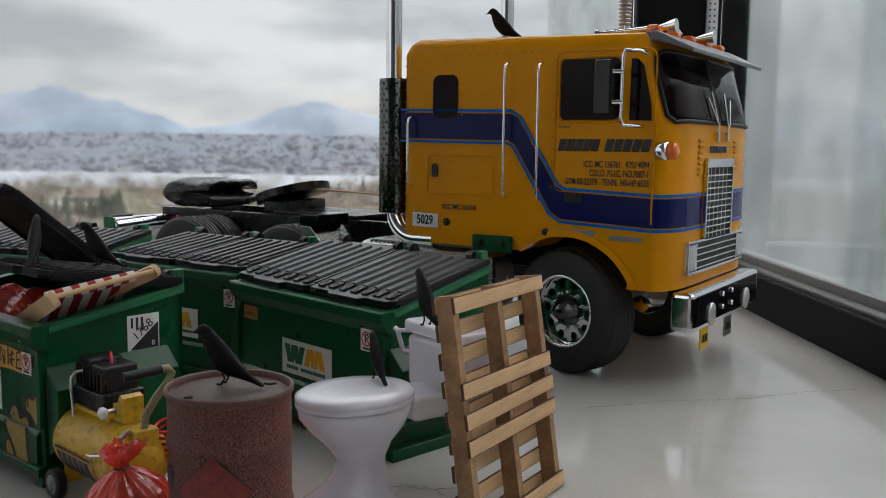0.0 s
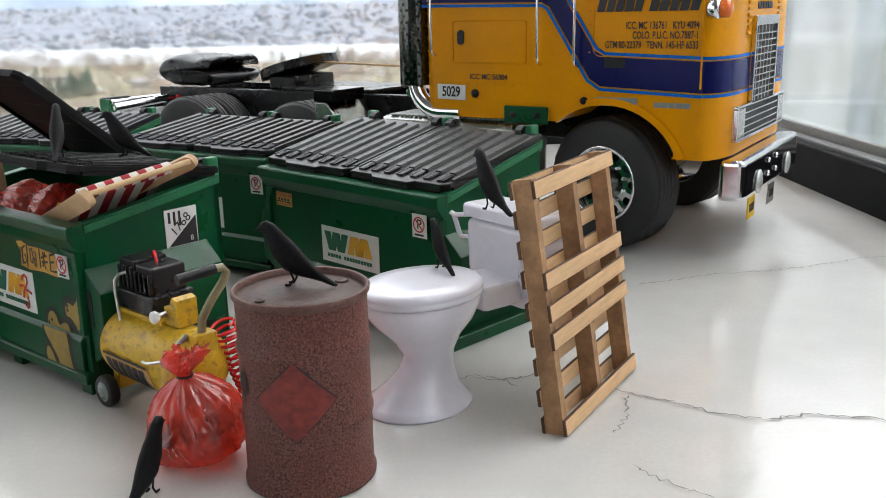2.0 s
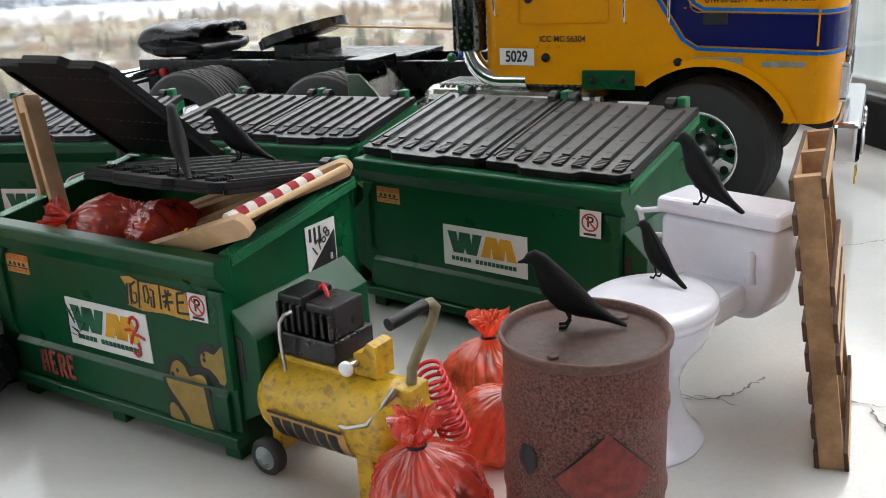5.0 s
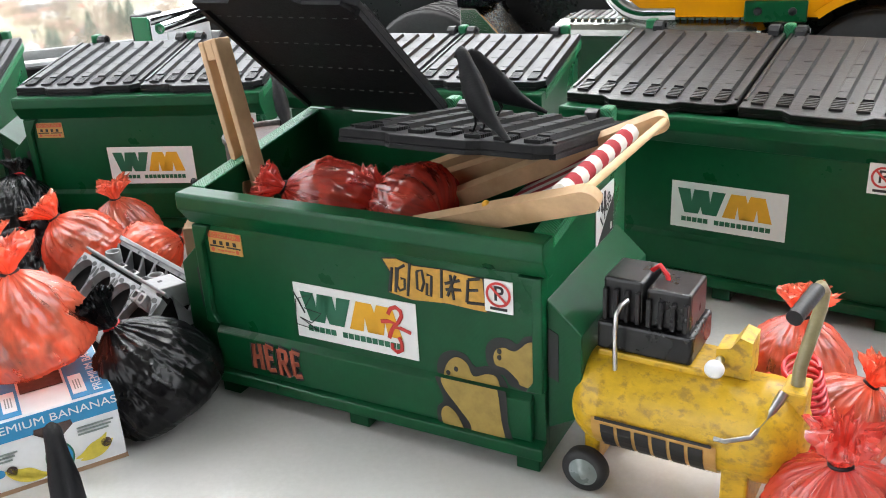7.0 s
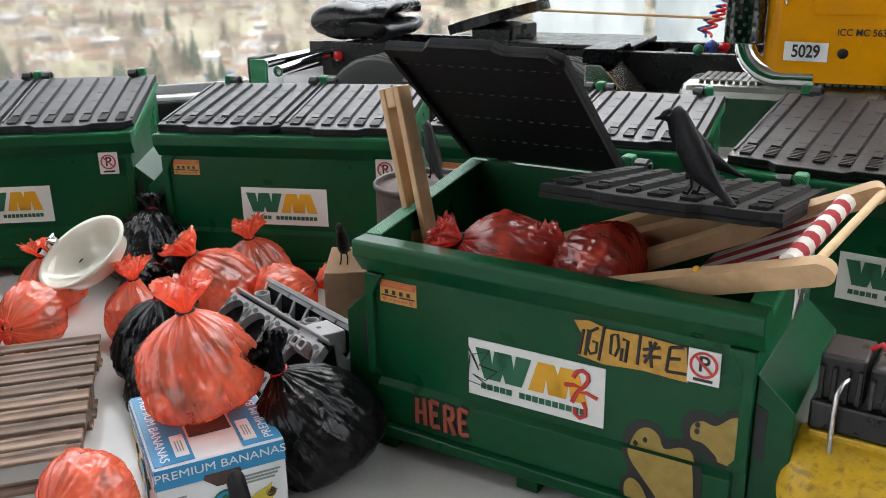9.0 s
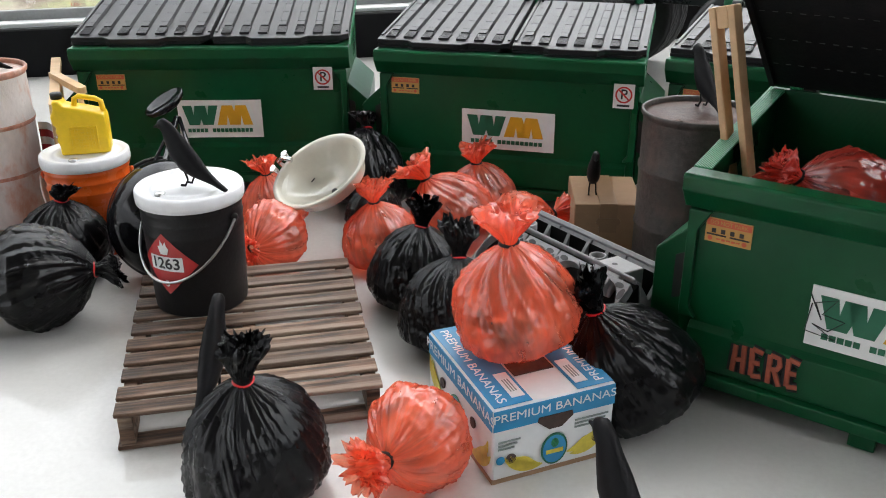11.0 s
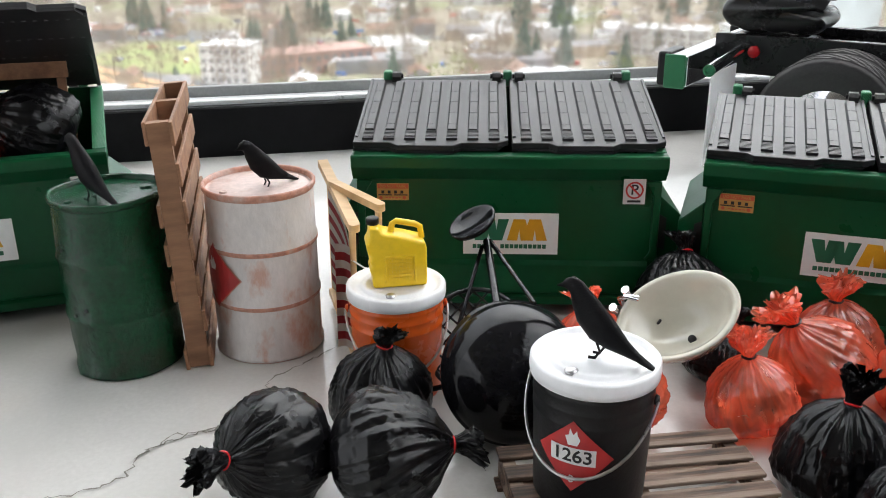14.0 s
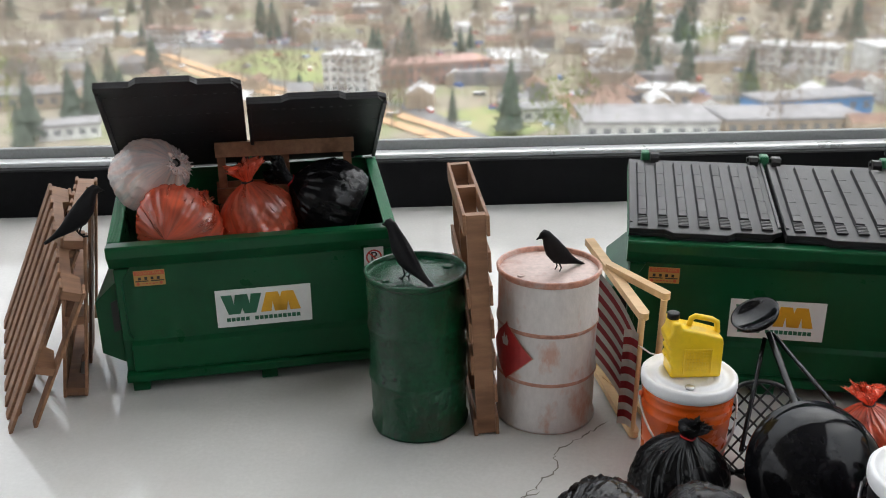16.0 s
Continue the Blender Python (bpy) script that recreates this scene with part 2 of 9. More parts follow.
DARKGLASS = material("tinted_glass", (0.008, 0.004, 0.004), 0.05, spread=0.1, bump=0.0, spec=0.08, rough_vary=0.02)
VISORGREY = material("grey_visor_paint", (0.10, 0.10, 0.105), 0.3, spread=0.1, bump=0.05)
WHITEPL = material("white_moulded_plastic", (0.78, 0.775, 0.85), 0.13, spread=0.03, bump=0.05, grain=25, second=(0.71, 0.69, 0.78), big=3)
WHITELID = material("white_lid", (0.82, 0.83, 0.85), 0.3, spread=0.04, bump=0.05)
CERAMIC = material("cream_ceramic", (0.66, 0.64, 0.54), 0.1, spread=0.03, bump=0.02, coat=0.4)
ORANGE = material("orange_bucket", (0.72, 0.11, 0.012), 0.28, spread=0.06, bump=0.06)
YELLOWPL = material("yellow_jug", (0.90, 0.60, 0.02), 0.3, spread=0.06, bump=0.08)
COMPRESSOR = material("worn_yellow_paint", (0.60, 0.37, 0.016), 0.38, spread=0.18, grain=26, bump=0.35, second=(0.33, 0.20, 0.028), blend=(0.52, 0.66), big=42, stretch=(0.8, 1.0, 1.0))
RUST = material("rusted_drum_paint", (0.118, 0.046, 0.036), 0.5, spec=0.3, spread=0.85, grain=150, bump=0.25, second=(0.11, 0.030, 0.024), blend=(0.45, 0.95), big=6, detail=5, hard=0.15)
RUSTRIM = material("drum_rim_rust", (0.11, 0.055, 0.044), 0.5, spec=0.3, spread=0.4, grain=70, bump=0.4, second=(0.12, 0.06, 0.05), big=9)
RUSTTOP = material("drum_top_rust", (0.060, 0.032, 0.025), 0.50, spec=0.3, spread=0.55, grain=45, bump=0.4, second=(0.09, 0.042, 0.032), big=7)
RUSTRED = material("faded_red_placard", (0.17, 0.022, 0.016), 0.6, spread=0.35, grain=40, bump=0.4, second=(0.07, 0.02, 0.016), big=8)
DARKRUST = material("dark_drum_paint", (0.045, 0.038, 0.034), 0.5, spread=0.45, grain=50, bump=0.5, second=(0.09, 0.06, 0.05), big=6)
WHITEDRUM = material("white_drum_paint", (0.66, 0.62, 0.60), 0.42, spread=0.08, grain=45, bump=0.35, second=(0.58, 0.36, 0.29), blend=(0.54, 0.66), big=9, stretch=(1, 1, 0.5))
PINKRIM = material("rusty_pink_rim", (0.5, 0.24, 0.17), 0.5, spread=0.3, grain=45, bump=0.3, second=(0.6, 0.48, 0.43), big=9)
PINKHEAD = material("faded_pink_drum_head", (0.60, 0.47, 0.43), 0.45, spread=0.15, grain=45, bump=0.3, second=(0.46, 0.24, 0.18), blend=(0.55, 0.7), big=7)
GREENDRUM = material("green_drum_paint", (0.0025, 0.040, 0.016), 0.16, spec=0.4, spread=0.35, grain=40, bump=0.5, second=(0.018, 0.024, 0.014), blend=(0.54, 0.66), big=4, bump_size=0.0010)
PALLETWOOD = material("light_pallet_wood", (0.60, 0.385, 0.20), 0.62, spread=0.2, grain=16, bump=0.3, second=(0.36, 0.195, 0.09), blend=(0.47, 0.76), big=5, stretch=(0.3, 2.0, 2.0), piece=0.18)
DARKEDGE = material("burnt_board_edge", (0.085, 0.043, 0.023), 0.75, spread=0.4, grain=25, bump=0.2, second=(0.08, 0.045, 0.03), big=8)
BURNT = material("scorched_wood_edge", (0.36, 0.205, 0.10), 0.7, spread=0.3, grain=20, bump=0.3, second=(0.20, 0.105, 0.05), big=6, piece=0.1)
BROWNWOOD = material("brown_pallet_wood", (0.25, 0.125, 0.065), 0.6, spread=0.25, grain=18, bump=0.3, second=(0.15, 0.07, 0.036), big=5, stretch=(1.5, 1.5, 0.3), piece=0.12)
OLDWOOD = material("weathered_pallet_wood", (0.115, 0.062, 0.036), 0.65, hard=0.09, spread=0.65, grain=16, bump=0.7, second=(0.28, 0.205, 0.155), blend=(0.47, 0.58), big=9, stretch=(0.18, 2.2, 2.2), piece=0.32)
PALEWOOD = material("pale_pine", (0.66, 0.45, 0.24), 0.55, spread=0.1, grain=14, bump=0.2, second=(0.55, 0.35, 0.17), big=4, stretch=(0.3, 2, 2))
TANWOOD = material("sanded_stick_wood", (0.55, 0.36, 0.2), 0.55, spread=0.14, grain=15, bump=0.2, second=(0.44, 0.27, 0.13), big=5)
CARDBOARD = material("cardboard", (0.31, 0.19, 0.11), 0.75, spread=0.08, grain=30, bump=0.15, second=(0.31, 0.185, 0.10), big=4)
TAPE = material("brown_tape", (0.25, 0.15, 0.085), 0.35, spread=0.05, bump=0.05)
PAPER = material("white_label", (0.74, 0.74, 0.73), 0.42, spread=0.03, bump=0.03)
INKGREEN = material("label_green", (0.012, 0.12, 0.06), 0.45, spread=0.05, bump=0.0)
INKGOLD = material("label_gold", (0.70, 0.36, 0.015), 0.45, spread=0.05, bump=0.0)
INKBLACK = material("black_ink", (0.012, 0.012, 0.013), 0.5, spread=0.05, bump=0.0)
INKRED = material("red_ink", (0.52, 0.03, 0.025), 0.45, spread=0.08, bump=0.0)
INKORANGE = material("orange_sticker", (0.55, 0.10, 0.04), 0.45, spread=0.08, bump=0.0)
STICKERTAN = material("sticker_tan", (0.52, 0.29, 0.075), 0.45, spread=0.06, bump=0.0)
GRAFGOLD = material("graffiti_gold", (0.50, 0.27, 0.035), 0.5, spread=0.25, grain=30, bump=0.1)
GRAFRUST = material("graffiti_rust", (0.33, 0.07, 0.035), 0.5, spread=0.3, grain=30, bump=0.1)
GRAFTAN = material("graffiti_tan", (0.30, 0.205, 0.045), 0.5, spread=0.2, grain=22, bump=0.1)
BOXBLUE = material("carton_blue", (0.02, 0.24, 0.48), 0.4, spread=0.06, bump=0.03)
BOXWHITE = material("carton_white", (0.74, 0.75, 0.76), 0.42, spread=0.03, bump=0.03)
BANANA = material("printed_banana_yellow", (0.62, 0.50, 0.06), 0.45, spread=0.15, bump=0.0)
HAZRED = material("hazard_red", (0.45, 0.03, 0.03), 0.4, spread=0.1, bump=0.03, second=(0.36, 0.03, 0.03))
BAGBLACK = creased(material("black_bag_film", (0.003, 0.003, 0.0035), 0.27, spread=0.2, grain=42, bump=0.03, big=5, spec=0.24, bump_size=0.0010, detail=3, rough_vary=0.05), 8.0, 0.6, 0.55, 0.0010)
BAGRED = film("red_bag_film", (0.98, 0.235, 0.13), 0.58, 0.15)
BAGDARKRED = film("dark_red_bag_film", (0.78, 0.12, 0.085), 0.58, 0.11)
BAGWHITE = film("clear_white_bag_film", (0.90, 0.75, 0.74), 0.46)
TRASHPINK = material("waste_paper", (0.88, 0.80, 0.74), 0.7, spread=0.2, bump=0.2)
TRASHTAN = material("waste_cardboard", (0.36, 0.20, 0.12), 0.7, spread=0.25, bump=0.2)
TRASHDARK = material("dark_waste", (0.06, 0.035, 0.03), 0.7, spread=0.4, bump=0.3)
CROW = layered(material("black_figurine_plastic", (0.006, 0.006, 0.007), 0.55, spread=0.3, grain=40, bump=0.2, spec=0.13), 900, 0.08)
PALECAST = material("pale_cast_plastic", (0.33, 0.33, 0.34), 0.4, spread=0.08, grain=50, bump=0.15)
CASTIRON = material("grey_cast_plastic", (0.23, 0.235, 0.24), 0.38, spread=0.15, grain=50, bump=0.3, second=(0.20, 0.20, 0.205), big=6)
CLOTHWHITE = material("white_canvas", (0.70, 0.66, 0.62), 0.85, spread=0.06, grain=90, bump=0.3)
CLOTHRED = material("red_canvas", (0.36, 0.025, 0.035), 0.85, spread=0.12, grain=90, bump=0.3)
OLIVE = material("olive_handle_paint", (0.22, 0.19, 0.10), 0.35, spread=0.2, bump=0.1)
HOSE = material("red_hose", (0.62, 0.02, 0.025), 0.25, spread=0.06, bump=0.02)
AMBER = material("amber_lens", (0.85, 0.16, 0.01), 0.12, spread=0.08, bump=0.05, coat=0.4)
REDLENS = material("red_lens", (0.45, 0.01, 0.015), 0.12, spread=0.08, bump=0.05)
GREYPAD = material("grey_reflector", (0.22, 0.26, 0.25), 0.3, spread=0.08, bump=0.05)
BLUEHOSE = material("blue_hose", (0.02, 0.05, 0.3), 0.3, spread=0.05, bump=0.02)
VENTYELLOW = material("plate_yellow", (0.7, 0.45, 0.02), 0.4, spread=0.06, bump=0.0)
FRAMEBLACK = material("black_window_frame", (0.009, 0.009, 0.010), 0.55, spread=0.2, grain=12, bump=0.1, spec=0.08)
ALU = material("silver_window_bead", (0.80, 0.81, 0.82), 0.3, metal=0.3, spread=0.05, bump=0.05)
GASKET = material("grey_gasket", (0.26, 0.27, 0.27), 0.5, spread=0.1, bump=0.1)
DARKBEAD = material("dark_grey_glazing_bead", (0.085, 0.09, 0.09), 0.45, spread=0.1, bump=0.1)
PLASTER = material("grey_room_paint", (0.29, 0.285, 0.275), 0.8, spread=0.03, grain=6, bump=0.1, second=(0.26, 0.255, 0.245), big=0.2)
FLOORMAT = material("grey_floor_carpet", (0.20, 0.20, 0.21), 0.9, spread=0.2, grain=12, bump=0.3, big=0.3, second=(0.17, 0.17, 0.18))
def pocked(m, scale, size, colour):
    """Sparse dark pock marks on a surface."""
    nt = m.node_tree
    b = nt.nodes["Principled BSDF"]
    tc, vo, sp, th, lt, mx = (nt.nodes.new("ShaderNode" + k) for k in ("TexCoord", "TexVoronoi", "SeparateXYZ", "MapRange", "Math", "Mix"))
    vo.inputs["Scale"].default_value = scale
    th.inputs["From Min"].default_value, th.inputs["From Max"].default_value, th.inputs["To Min"].default_value, th.inputs["To Max"].default_value = 0.55, 1.0, 0.0, size
    lt.operation, mx.data_type = "LESS_THAN", "RGBA"
    nt.links.new(tc.outputs["Object"], vo.inputs["Vector"])
    nt.links.new(vo.outputs["Color"], sp.inputs["Vector"])
    nt.links.new(sp.outputs["X"], th.inputs["Value"])
    nt.links.new(vo.outputs["Distance"], lt.inputs[0])
    nt.links.new(th.outputs["Result"], lt.inputs[1])
    nt.links.new(lt.outputs["Value"], mx.inputs["Factor"])
    nt.links.new(b.inputs["Base Color"].links[0].from_socket, mx.inputs["A"])
    mx.inputs["B"].default_value = (*colour, 1)
    nt.links.new(mx.outputs["Result"], b.inputs["Base Color"])
    return m


CONCRETE = material("weathered_concrete", (0.70, 0.75, 0.78), 0.7, spread=0.22, grain=2.2, bump=0.3, second=(0.40, 0.43, 0.445), big=0.5, stretch=(1, 1, 0.35), blend=(0.46, 0.72))
pocked(CONCRETE, 14.0, 0.14, (0.12, 0.12, 0.125))


def stone_slab():
    """Pale polished slab with soft clouds."""
    m = material("pale_polished_slab", (0.64, 0.635, 0.615), 0.085, spread=0.06, grain=55, bump=0.03, second=(0.56, 0.555, 0.535), blend=(0.35, 0.75), big=1.6, rough_vary=0.03, spec=0.5)
    return m


SLAB = stone_slab()
CRACK = material("dark_crack", (0.20, 0.19, 0.165), 0.8, spread=0.5, grain=60, bump=0.3)


def glass_pane():
    m = bpy.data.materials.new("window_glass")
    m.use_nodes = True
    b = m.node_tree.nodes["Principled BSDF"]
    b.inputs["Base Color"].default_value = (0.97, 0.99, 0.98, 1)
    b.inputs["Transmission Weight"].default_value, b.inputs["Roughness"].default_value, b.inputs["IOR"].default_value = 1.0, 0.045, 1.45
    return m


GLASS = glass_pane()


# ---- building blocks (plan units) ----
def box(bm, x0, x1, y0, y1, z0, z1, bevel=0.0, m=None, seg=2):
    r = bmesh.ops.create_cube(bm, size=1.0, matrix=Matrix.Translation(((x0 + x1) / 2, (y0 + y1) / 2, (z0 + z1) / 2)) @ Matrix.Diagonal((x1 - x0, y1 - y0, z1 - z0, 1)))
    vs = r["verts"]
    if m is not None:
        bmesh.ops.transform(bm, matrix=m, verts=vs)
    if bevel:
        bmesh.ops.bevel(bm, geom=list({e for v in vs for e in v.link_edges}), offset=bevel, segments=seg, profile=0.5, affect="EDGES")
    return bm


def prism(bm, pts, a, b, axis="x", m=None):
    """A polygon swept from a to b. axis x: pts are (y, z); y: (x, z); z: (x, y)."""
    place = {"x": lambda p, k: (k, p[0], p[1]), "y": lambda p, k: (p[0], k, p[1]), "z": lambda p, k: (p[0], p[1], k)}[axis]
    lo = [bm.verts.new(place(p, a)) for p in pts]
    hi = [bm.verts.new(place(p, b)) for p in pts]
    n = len(pts)
    fs = [bm.faces.new(lo), bm.faces.new(hi[::-1])]
    for i in range(n):
        fs.append(bm.faces.new((lo[i], hi[i], hi[(i + 1) % n], lo[(i + 1) % n])))
    bmesh.ops.recalc_face_normals(bm, faces=fs)
    if m is not None:
        bmesh.ops.transform(bm, matrix=m, verts=lo + hi)
    return lo, hi, fs


def lathe(bm, profile, seg=32, m=None, wobble=None, caps=True):
    """Turns (radius, z) pairs about z. wobble(angle, z) scales the radius."""
    rings = []
    for r, z in profile:
        ring = []
        for i in range(seg):
            a = 2 * math.pi * i / seg
            k = r * (wobble(a, z) if wobble else 1)
            ring.append(bm.verts.new((k * math.cos(a), k * math.sin(a), z)))
        rings.append(ring)
    fs = []
    for lo, hi in zip(rings, rings[1:]):
        for i in range(seg):
            j = (i + 1) % seg
            fs.append(bm.faces.new((lo[i], lo[j], hi[j], hi[i])))
    if caps:
        fs.append(bm.faces.new(rings[0][::-1]))
        fs.append(bm.faces.new(rings[-1]))
    vs = [v for r in rings for v in r]
    if m is not None:
        bmesh.ops.transform(bm, matrix=m, verts=vs)
    for f in fs:
        f.smooth = True
    return vs


def tube(bm, pts, r, seg=10, closed=False):
    """A round tube along points; r is one radius or one for each point."""
    pts = [Vector(p) for p in pts]
    n = len(pts)
    rings = []
    side = None
    for i, p in enumerate(pts):
        d = (pts[(i + 1) % n] - pts[i - 1]) if closed else (pts[min(i + 1, n - 1)] - pts[max(i - 1, 0)])
        d.normalize()
        if side is None:
            side = d.orthogonal().normalized()
        side = (side - d * side.dot(d)).normalized()
        up = d.cross(side)
        k = r[i] if isinstance(r, (list, tuple)) else r
        rings.append([bm.verts.new(p + (side * math.cos(2 * math.pi * j / seg) + up * math.sin(2 * math.pi * j / seg)) * k) for j in range(seg)])
    pairs = list(zip(rings, rings[1:])) + ([(rings[-1], rings[0])] if closed else [])
    for lo, hi in pairs:
        for j in range(seg):
            f = bm.faces.new((lo[j], lo[(j + 1) % seg], hi[(j + 1) % seg], hi[j]))
            f.smooth = True
    if not closed:
        for f in (bm.faces.new(rings[0][::-1]), bm.faces.new(rings[-1])):
            for e in f.edges:
                e.smooth = False
    return bm


def soften(bm, w=0.0005):
    """Rounds every sharp edge a little."""
    bmesh.ops.bevel(bm, geom=[e for e in bm.edges if len(e.link_faces) == 2 and e.calc_face_angle() > 0.3], offset=w, segments=2, profile=0.5, affect="EDGES", clamp_overlap=True)
    return bm


def sheet(bm, pts, m=None):
    """One flat polygon."""
    vs = [bm.verts.new(p) for p in pts]
    bm.faces.new(vs)
    if m is not None:
        bmesh.ops.transform(bm, matrix=m, verts=vs)
    return bm


def B():
    return bmesh.new()


def mesh_of(bm, name, mats, scale=K):
    bmesh.ops.scale(bm, vec=(scale, scale, scale), verts=bm.verts)
    me = bpy.data.meshes.new(name)
    bm.to_mesh(me)
    bm.free()
    for m in mats if isinstance(mats, (list, tuple)) else [mats]:
        me.materials.append(m)
    return me


def part(name, bm, mat, parent, label="", m=None):
    """Links a bmesh as one mesh under a thing or a part. m: where it sits in its parent, in plan units."""
    ob = new(name, mesh_of(bm, name, mat))
    ob.parent = parent
    if m is not None:
        ob.matrix_basis = Matrix.Translation(m.translation * K) @ m.to_3x3().to_4x4()
    if label:
        tagged(ob, label)
    return ob


def at(x, y, z, rx=0, ry=0, rz=0):
    return pose(x * K, y * K, z * K, rx, ry, rz)


def thing(name, m, label, category, group=""):
    ob = new(name)
    ob.empty_display_size = 0.01
    ob.matrix_basis = m
    return tagged(ob, label, category, group)


def solid(name, bm, mat, m, label, category, group="", kind=""):
    """A thing that is one mesh."""
    ob = new(name, mesh_of(bm, name, mat))
    ob.matrix_basis = m
    return tagged(ob, label, category, group, kind)


def ridge(x, y, z):
    """Sharp creases between soft folds, 0 to 1."""
    return 1 - min(1, abs(noise.noise(Vector((x, y, z)))) * 2.6)


def smooth(bm):
    for f in bm.faces:
        f.smooth = True
    return bm


def lettering(name, text, size, mat, parent, m, align="CENTER", stretch=1.0, slant=0.0, bold=0.0):
    """Words as a flat mesh in the built-in font, lying in the xy plane of m; size is the capitals' height in plan units."""
    c = bpy.data.curves.new(name, "FONT")
    c.body, c.size, c.align_x, c.align_y, c.shear, c.offset = text, size * 1.37 * K, align, "CENTER", slant, bold * K
    c.extrude = 0.00004
    tmp = bpy.data.objects.new(name, c)
    me = bpy.data.meshes.new_from_object(tmp)
    bpy.data.objects.remove(tmp)
    me.transform(Matrix.Diagonal((stretch, 1, 1, 1)))
    me.materials.clear()
    me.materials.append(mat)
    ob = new(name, me)
    ob.parent = parent
    ob.matrix_basis = Matrix.Translation(m.translation * K) @ m.to_3x3().to_4x4()
    return ob


FRONT = pose(0, 0, 0, 90, 0, 0)  # turns a sheet drawn in xy to face -y


def on_front(x, z, y):
    return Matrix.Translation((x, y, z)) @ FRONT


# ---- the ledge, the windows and the room ----
def structure(name, bm, mat, m=None, label="", category=""):
    return solid(name, bm, mat, m if m is not None else Matrix(), label, category, "", "structure")


BACK = at(-0.509, 1.139, 0, 0, 0, 13.4)   # back window line: x along the glass, y outwards
RIGHT = at(0.400, 0.800, 0, 0, 0, -86.5)  # right window line: x towards the viewer, y outwards

bm = B()
prism(bm, [(-2.6, -0.55), (0.47, -0.55), (0.385, 1.37), (-2.6, 0.665)], -0.06, 0.0, "z")
floor = structure("floor", bm, SLAB, None, "pale grey polished stone window ledge with fine cracks", "ledge")


def crack(pts, width, seed):
    """A thin ragged crack line let into the ledge."""
    rnd = random.Random(seed)
    fine = []
    for (x0, y0), (x1, y1) in zip(pts, pts[1:]):
        n = max(4, int(math.hypot(x1 - x0, y1 - y0) / 0.0022))
        for i in range(n):
            t = i / n
            j = 0.0016 if i else 0.0
            fine.append((x0 + (x1 - x0) * t + rnd.uniform(-j, j), y0 + (y1 - y0) * t + rnd.uniform(-j, j)))
    fine.append(pts[-1])
    bm = B()
    prev = None
    for i, p in enumerate(fine):
        q, o = fine[min(i + 1, len(fine) - 1)], fine[max(i - 1, 0)]
        d = Vector((q[0] - o[0], q[1] - o[1]))
        d = d.normalized() if d.length else Vector((1, 0))
        w = width * rnd.uniform(0.25, 1.2) * (0.3 if i in (0, len(fine) - 1) else 1)
        a, b = bm.verts.new((p[0] - d.y * w, p[1] + d.x * w, 0.0006)), bm.verts.new((p[0] + d.y * w, p[1] - d.x * w, 0.0006))
        if prev:
            bm.faces.new((prev[0], prev[1], b, a))
        prev = (a, b)
    return part("crack", bm, CRACK, floor)


crack([(0.110, 0.524), (0.125, 0.510), (0.143, 0.500), (0.162, 0.485), (0.183, 0.478), (0.201, 0.483), (0.24, 0.476)], 0.00055, 1)
crack([(0.165, 0.676), (0.180, 0.681), (0.224, 0.697), (0.272, 0.705), (0.325, 0.727), (0.37, 0.74)], 0.0005, 2)
crack([(0.056, 0.528), (0.071, 0.524), (0.088, 0.531), (0.099, 0.540)], 0.0005, 3)
crack([(-0.640, 0.632), (-0.610, 0.648), (-0.591, 0.655), (-0.578, 0.664), (-0.575, 0.682), (-0.561, 0.694), (-0.545, 0.705)], 0.0004, 4)
crack([(-0.578, 0.676), (-0.569, 0.692), (-0.553, 0.696), (-0.540, 0.721), (-0.539, 0.738), (-0.528, 0.751), (-0.516, 0.768)], 0.0004, 5)
crack([(0.128, 0.505), (0.123, 0.482), (0.115, 0.466)], 0.0004, 6)
crack([(0.118, 0.440), (0.122, 0.434), (0.130, 0.424), (0.15, 0.41)], 0.00035, 7)
crack([(0.030, 0.640), (0.055, 0.660), (0.08, 0.664)], 0.0004, 8)
crack([(0.045, 0.525), (0.058, 0.531), (0.071, 0.524), (0.078, 0.517)], 0.0004, 9)


def window(name, place, x0, x1, posts, curb, label, deep, bead=None):
    """A fixed window: black curb, silver bead, gasket, pane and posts."""
    w = tagged(new(name), label, "window", "", "structure")
    w.matrix_basis = place
    bm = B()
    prism(bm, [(0, -0.002), (0, curb * 0.97), (0.0015, curb), (deep, curb), (deep, -0.002)], x0, x1, "x")
    part("curb", bm, FRAMEBLACK, w, "black window curb")
    bm = B()
    box(bm, x0, x1, deep + 0.0005, deep + 0.016, -0.002, curb + 0.004, 0.0015)
    part("bead", bm, bead or ALU, w, "glazing bead along the pane")
    bm = B()
    box(bm, x0, x1, deep + 0.017, deep + 0.024, -0.002, curb + 0.012, 0.001)
    part("gasket", bm, GASKET, w)
    bm = B()
    box(bm, x0, x1, deep + 0.0265, deep + 0.0305, curb * 0.5, 2.25)
    g = part("pane", bm, GLASS, w)
    g.visible_shadow = False
    for p, wide in posts:
        bm = B()
        box(bm, p - wide / 2, p + wide / 2, deep + 0.002, deep + 0.09, curb + 0.014, 2.25, 0.002)
        part("post", bm, FRAMEBLACK, w)
    return w


window("window_1", BACK, -2.2, 0.84, [(-2.1, 0.06)], 0.041, "wide fixed window with a black curb over the valley", 0.010)
window("window_2", RIGHT, -0.50, 1.6, [(1.5, 0.06)], 0.040, "side window with a black curb facing concrete", 0.006, DARKBEAD)

